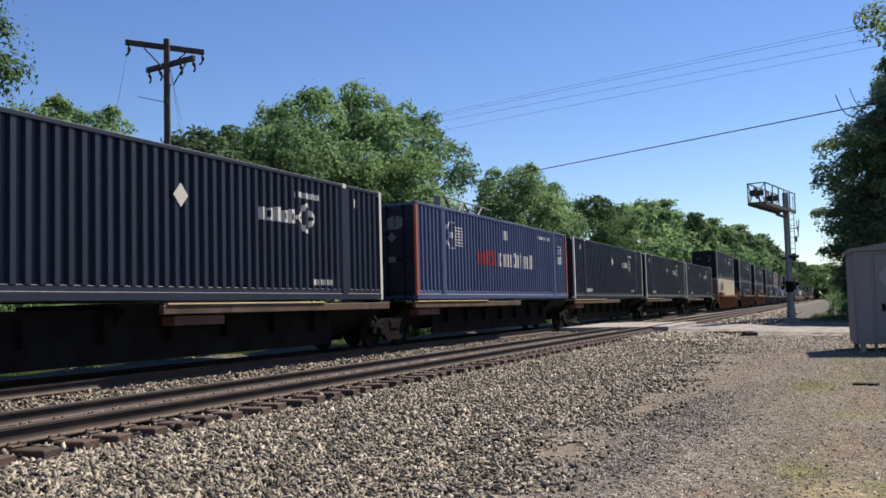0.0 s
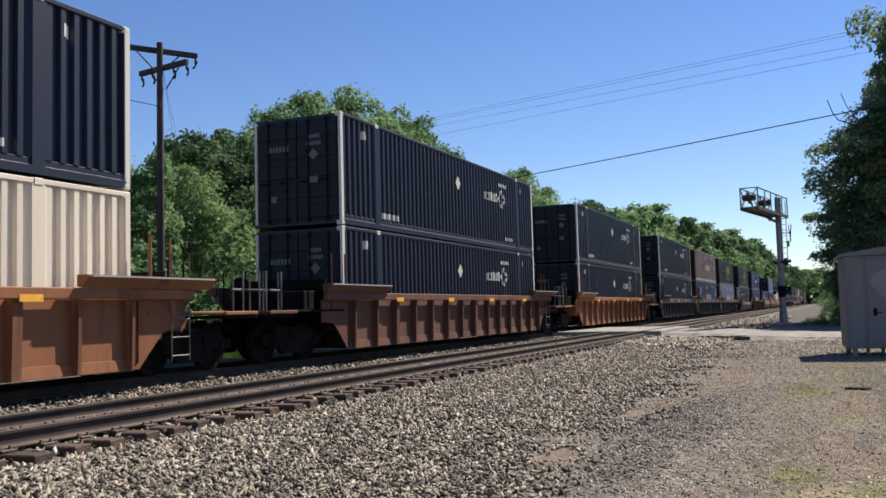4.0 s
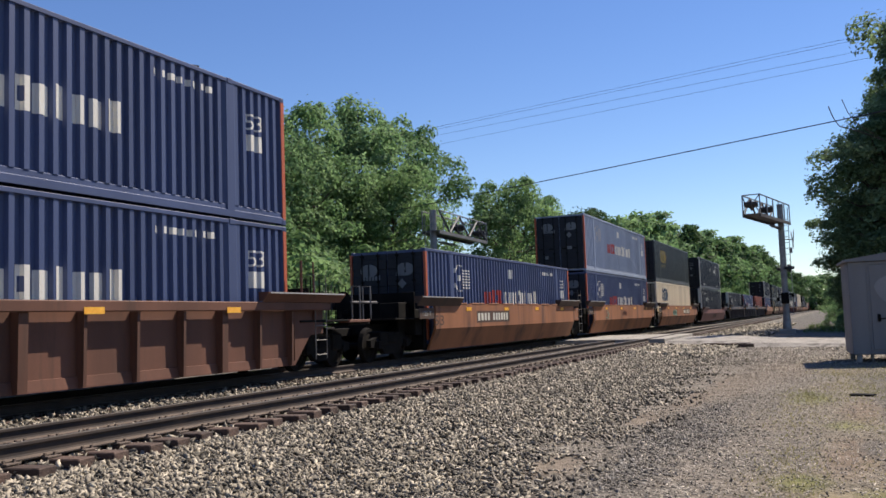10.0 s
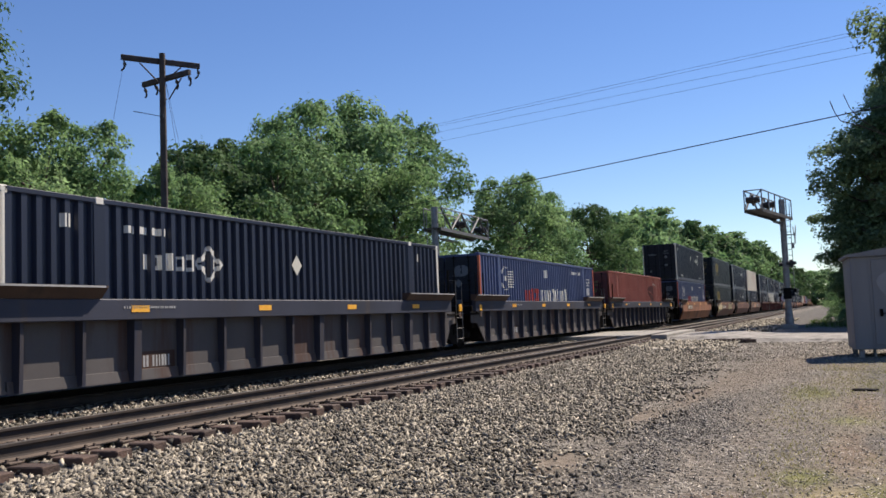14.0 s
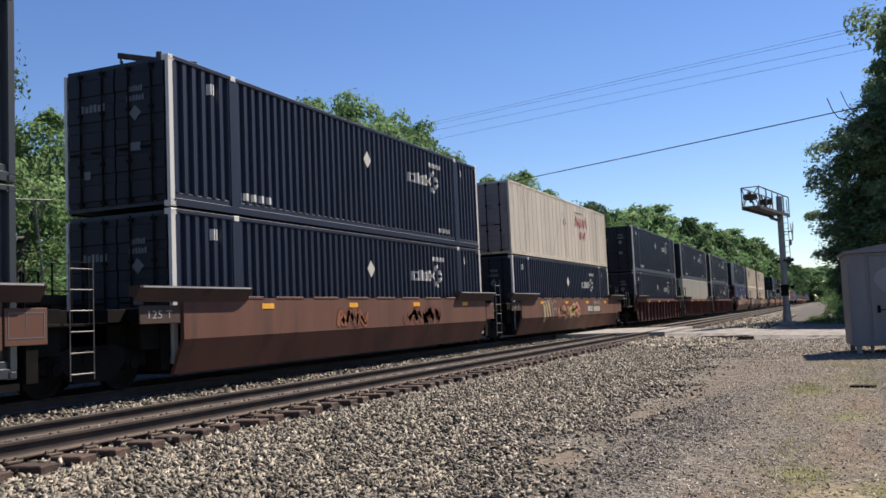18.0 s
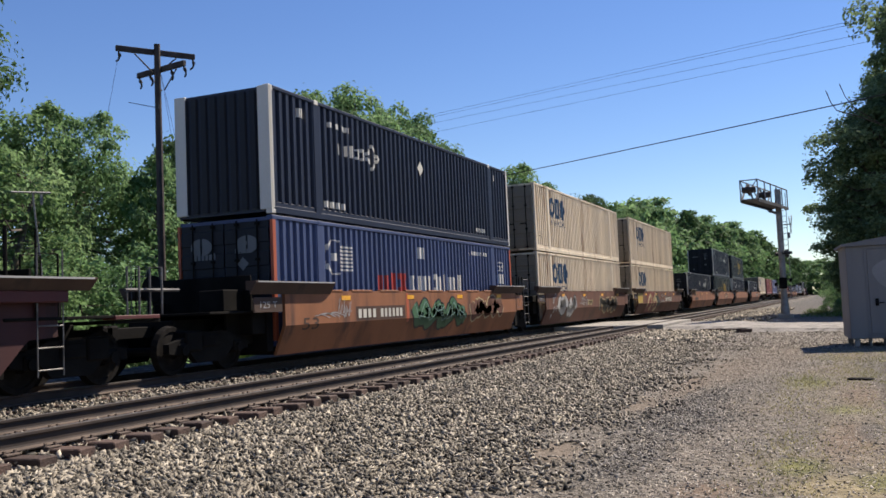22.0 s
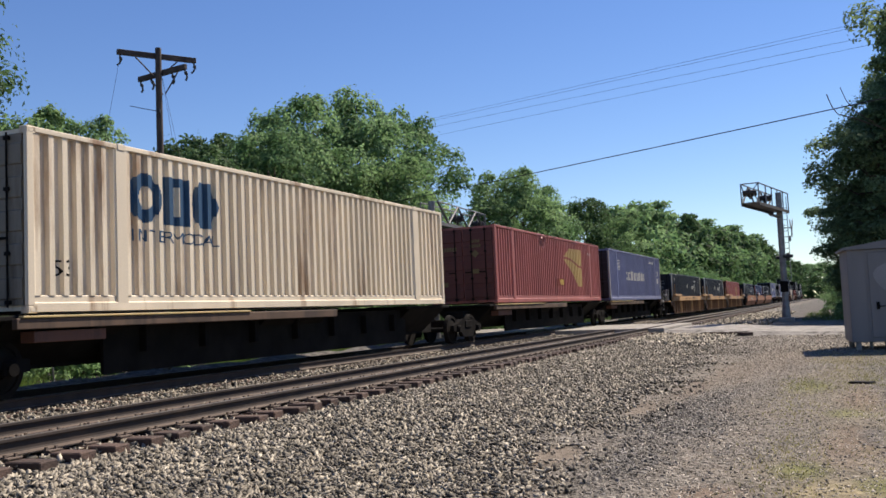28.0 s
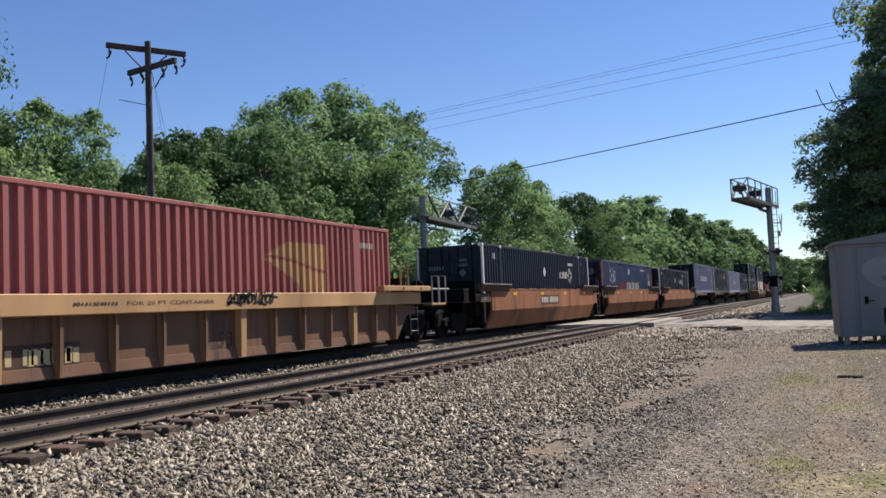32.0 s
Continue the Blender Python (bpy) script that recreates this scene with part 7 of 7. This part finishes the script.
def build_cantilever(name, x, y, z0, height, tip, label, sign=True):
    """Mast with a braced walkway arm over the road."""
    sig = thing(name, label, "crossing signal", pose(x, y, z0))
    part("footing", Geo().box(-0.4, 0.4, -0.4, 0.4, -0.5, 0.12, 0.04), CONCRETE, sig)
    part("base_casting", Geo().tube((0, 0, 0.12), (0, 0, 0.95), 0.24, 14, 0.18), GALV, sig)
    part("mast", Geo().tube((0, 0, 0.3), (0, 0, height), 0.17, 16, 0.16), GALV, sig)
    d = Vector(tip).normalized()
    length = Vector(tip).length
    ang = math.degrees(math.atan2(d.y, d.x))
    arm = part("arm_deck", Geo().box(-0.35, length, -0.42, 0.42, -0.02, 0.02, 0.006).box(-0.35, length, -0.45, -0.39, -0.14, 0.02).box(-0.35, length, 0.39, 0.45, -0.14, 0.02), ARM_STEEL, sig, "", pose(0, 0, height - 1.02, 0, 0, ang))
    for s in (-0.42, 0.42):
        g = Geo().tube((-0.3, s, 0.95), (length, s, 0.95), 0.035, 8).tube((length, s, 0.0), (length, s, 0.95), 0.03, 8)
        part("handrail", g, GALV, arm)
    for i in range(5):
        a = -0.3 + (length + 0.1) * i / 5
        b = -0.3 + (length + 0.1) * (i + 1) / 5
        part("brace", Geo().tube((a, -0.42, 0.0 if i % 2 else 0.95), (b, -0.42, 0.95 if i % 2 else 0.0), 0.05, 6), ARM_STEEL, arm)
        part("upright", Geo().tube((a, 0.42, 0.95), (a, 0.42, 0.0), 0.03, 6), GALV, arm)
    part("end_cage", Geo().path([(length, -0.42, 0.95), (length + 0.35, -0.2, 0.5), (length, -0.42, 0)], 0.03, 6).path([(length, 0.42, 0.95), (length + 0.35, 0.2, 0.5), (length, 0.42, 0)], 0.03, 6).tube((length, -0.42, 0.95), (length, 0.42, 0.95), 0.03, 6), GALV, arm)
    for o in (length * 1.0, length * 0.5):
        lamp_pair(arm, o, 0.0, 0.45, 12, 0.36, 0.25)
    part("conduit_arm", Geo().tube((0, 0, -0.42), (length * 0.55, 0.2, -0.40), 0.03, 6).box(length * 0.2, length * 0.45, 0.1, 0.3, -0.44, -0.36), GALV, arm)
    g = Geo()
    for o in (-0.2, 0.2):
        g.tube((0.34, o, 0.9), (0.34, o, height - 0.2), 0.022, 6)
    for k in range(int((height - 1.2) / 0.32)):
        g.tube((0.34, -0.2, 1.0 + 0.32 * k), (0.34, 0.2, 1.0 + 0.32 * k), 0.016, 5)
    part("ladder", g, GALV, sig, "", pose(0, 0, 0, 0, 0, ang + 150))
    if sign:
        blade = Geo()
        for t in (45, -45):
            c, s = math.cos(radians(t)), math.sin(radians(t))
            w, l2 = 0.115, 0.61
            o = [(c * l2 - s * w, s * l2 + c * w), (-c * l2 - s * w, -s * l2 + c * w), (-c * l2 + s * w, -s * l2 - c * w), (c * l2 + s * w, s * l2 - c * w)]
            blade.prism(o, -0.012 + 0.0006 * t, 0.012 + 0.0006 * t, axis=1)
        part("crossbuck", blade, WHITE, sig, "white crossed-blade sign seen nearly edge-on", pose(0.28, -0.55, height - 1.95, 0, 0, 8))
        part("sign_bracket", Geo().tube((0, 0, height - 1.95), (0.28, -0.52, height - 1.95), 0.03, 6), GALV, sig)
        part("signal_bell", Geo().tube((0.2, -0.42, height - 2.7), (0.2, -0.42, height - 2.4), 0.08, 10), GALV, sig)
        lamp_pair(sig, -0.22, -0.1, 3.4, 24, 0.5, 0.2)
        part("gate_mechanism", Geo().box(-0.42, -0.18, -0.2, 0.2, 1.5, 2.1, 0.03).tube((0, -0.4, 2.0), (0, 0.4, 2.0), 0.03, 6).tube((0, -0.46, 1.95), (0, -0.30, 1.95), 0.1, 10).tube((0, 0.30, 1.75), (0, 0.46, 1.75), 0.1, 10), STEEL_DARK, sig)
    return sig


build_cantilever("crossing_signal", 53.0, 2.32, 0.42, 6.95, (-6.0, 1.05, 0), "grey steel cantilever crossing signal with lamps over the road")
build_cantilever("crossing_signal", 39.0, 17.0, -0.35, 7.2, (7.0, 0.35, 0), "grey steel cantilever crossing signal behind the tracks", sign=False)


# ---- equipment cabinet ----
def build_cabinet():
    x, y, z = 27.2, -0.44, 0.08
    cab = thing("equipment_cabinet", "grey metal railway equipment cabinet on short legs", "cabinet", pose(x, y, z, 0, 0, 4))
    w, dp, h0, h1 = 2.6, 2.2, 0.24, 2.76
    part("body", Geo().box(0, dp, -w, 0, h0, h1, 0.015), CABINET, cab)
    part("roof", Geo().prism([(0.10, h1), (0.10, h1 + 0.06), (-w / 2, h1 + 0.26), (-w - 0.10, h1 + 0.06), (-w - 0.10, h1)], -0.10, dp + 0.1), CABINET, cab)
    part("door", Geo().box(-0.03, -0.002, -1.75, -0.52, h0 + 0.12, h1 - 0.10, 0.008), CABINET, cab)
    part("door_frame", Geo().box(-0.022, -0.001, -1.82, -0.46, h1 - 0.09, h1 - 0.03).box(-0.022, -0.001, -0.51, -0.46, h0 + 0.05, h1 - 0.09).box(-0.022, -0.001, -1.82, -1.77, h0 + 0.05, h1 - 0.09), CABINET, cab)
    part("door_handle", Geo().box(-0.075, -0.03, -0.74, -0.66, 1.12, 1.32, 0.01).tube((-0.06, -0.70, 1.2), (-0.06, -0.88, 1.2), 0.014, 6), STEEL_DARK, cab)
    g = Geo()
    v = []
    for i in range(24):
        t = 2 * math.pi * i / 24
        v.append((-0.0345, -1.22 + 0.58 * math.cos(t) * (1 + 0.08 * math.sin(3 * t)), 1.98 + 0.42 * math.sin(t)))
    g.add(v, [tuple(range(24))])
    part("paint_patch", g, CABINET_PALE, cab, "paler overpainted patch")
    part("door_sign", Geo().box(-0.038, -0.035, -1.4, -1.12, 1.72, 1.86), FAINT, cab)
    for i in range(5):
        part("vent_slat", Geo().box(-0.045, -0.03, -1.62 + 0.11 * i, -1.55 + 0.11 * i, 0.55, 1.0), STEEL_DARK, cab)
    for yy in (-0.16, -w / 2, -w + 0.16):
        for xx in (0.14, dp - 0.14):
            part("leg", Geo().box(xx - 0.07, xx + 0.07, yy - 0.07, yy + 0.07, -0.1, h0, 0.01), GALV, cab)
    for xx, yy in ((0.3, -0.5), (0.5, -0.9)):
        part("conduit", Geo().tube((xx, yy, -0.2), (xx, yy, h0), 0.05, 8), GALV, cab)


build_cabinet()
# dead branch reaching out of the shaded tree
twig = Geo().path([(59.0, -4.4, 10.8), (56.0, -1.95, 11.5), (56.0, -1.0, 11.9), (56.0, -0.72, 12.4), (56.0, -0.5, 13.1)], 0.03, 6).path([(59.0, -3.8, 11.0), (56.0, -1.95, 11.9), (56.0, -1.5, 12.6), (56.0, -1.23, 13.4)], 0.025, 6)
solid("dead_branch", twig, BARK, "bare dead branch sticking out of the shaded tree", "branch")
# small T-headed post behind the far track
post = thing("line_post", "thin grey metal post with a short crossbar", "post", pose(14.95, 16.0, ground_z(14.95, 16.0)))
part("shaft", Geo().tube((0.42, 0, -0.2), (-0.12, 0, 4.55 - ground_z(14.95, 16.0)), 0.02, 8), GALV, post)
part("crossbar", Geo().tube((-0.62, 0.1, 4.53 - ground_z(14.95, 16.0)), (0.28, -0.1, 4.58 - ground_z(14.95, 16.0)), 0.02, 6), GALV, post)
part("insulator", Geo().tube((0.12, 0, 4.3 - ground_z(14.95, 16.0)), (0.12, 0, 4.55 - ground_z(14.95, 16.0)), 0.03, 6), GALV, post)
# short pale stub beyond the far track
solid("marker_stub", Geo().box(-0.09, 0.09, -0.08, 0.08, -0.3, 0.13, 0.012), CONCRETE, "short pale concrete marker stub in trackside weeds", "marker", pose(17.9, 15.0, ground_z(17.9, 15.0), 0, 0, 12))
# iron cover set in the yard
solid("iron_cover", Geo().box(-0.2, 0.2, -0.12, 0.12, -0.02, 0.035, 0.008), STEEL_DARK, "small dark iron cover lying in yard gravel", "cover", pose(18.0, -0.4, ground_z(18.0, -0.4), 0, 0, 70))


# ---- the train rolls past, slowly gathering speed ----
def motions():
    for ob, u, z in MOVING:
        walk(ob, [(t, pose(u - run(t), FAR, z)) for t in range(0, 33, 2)])


motions()
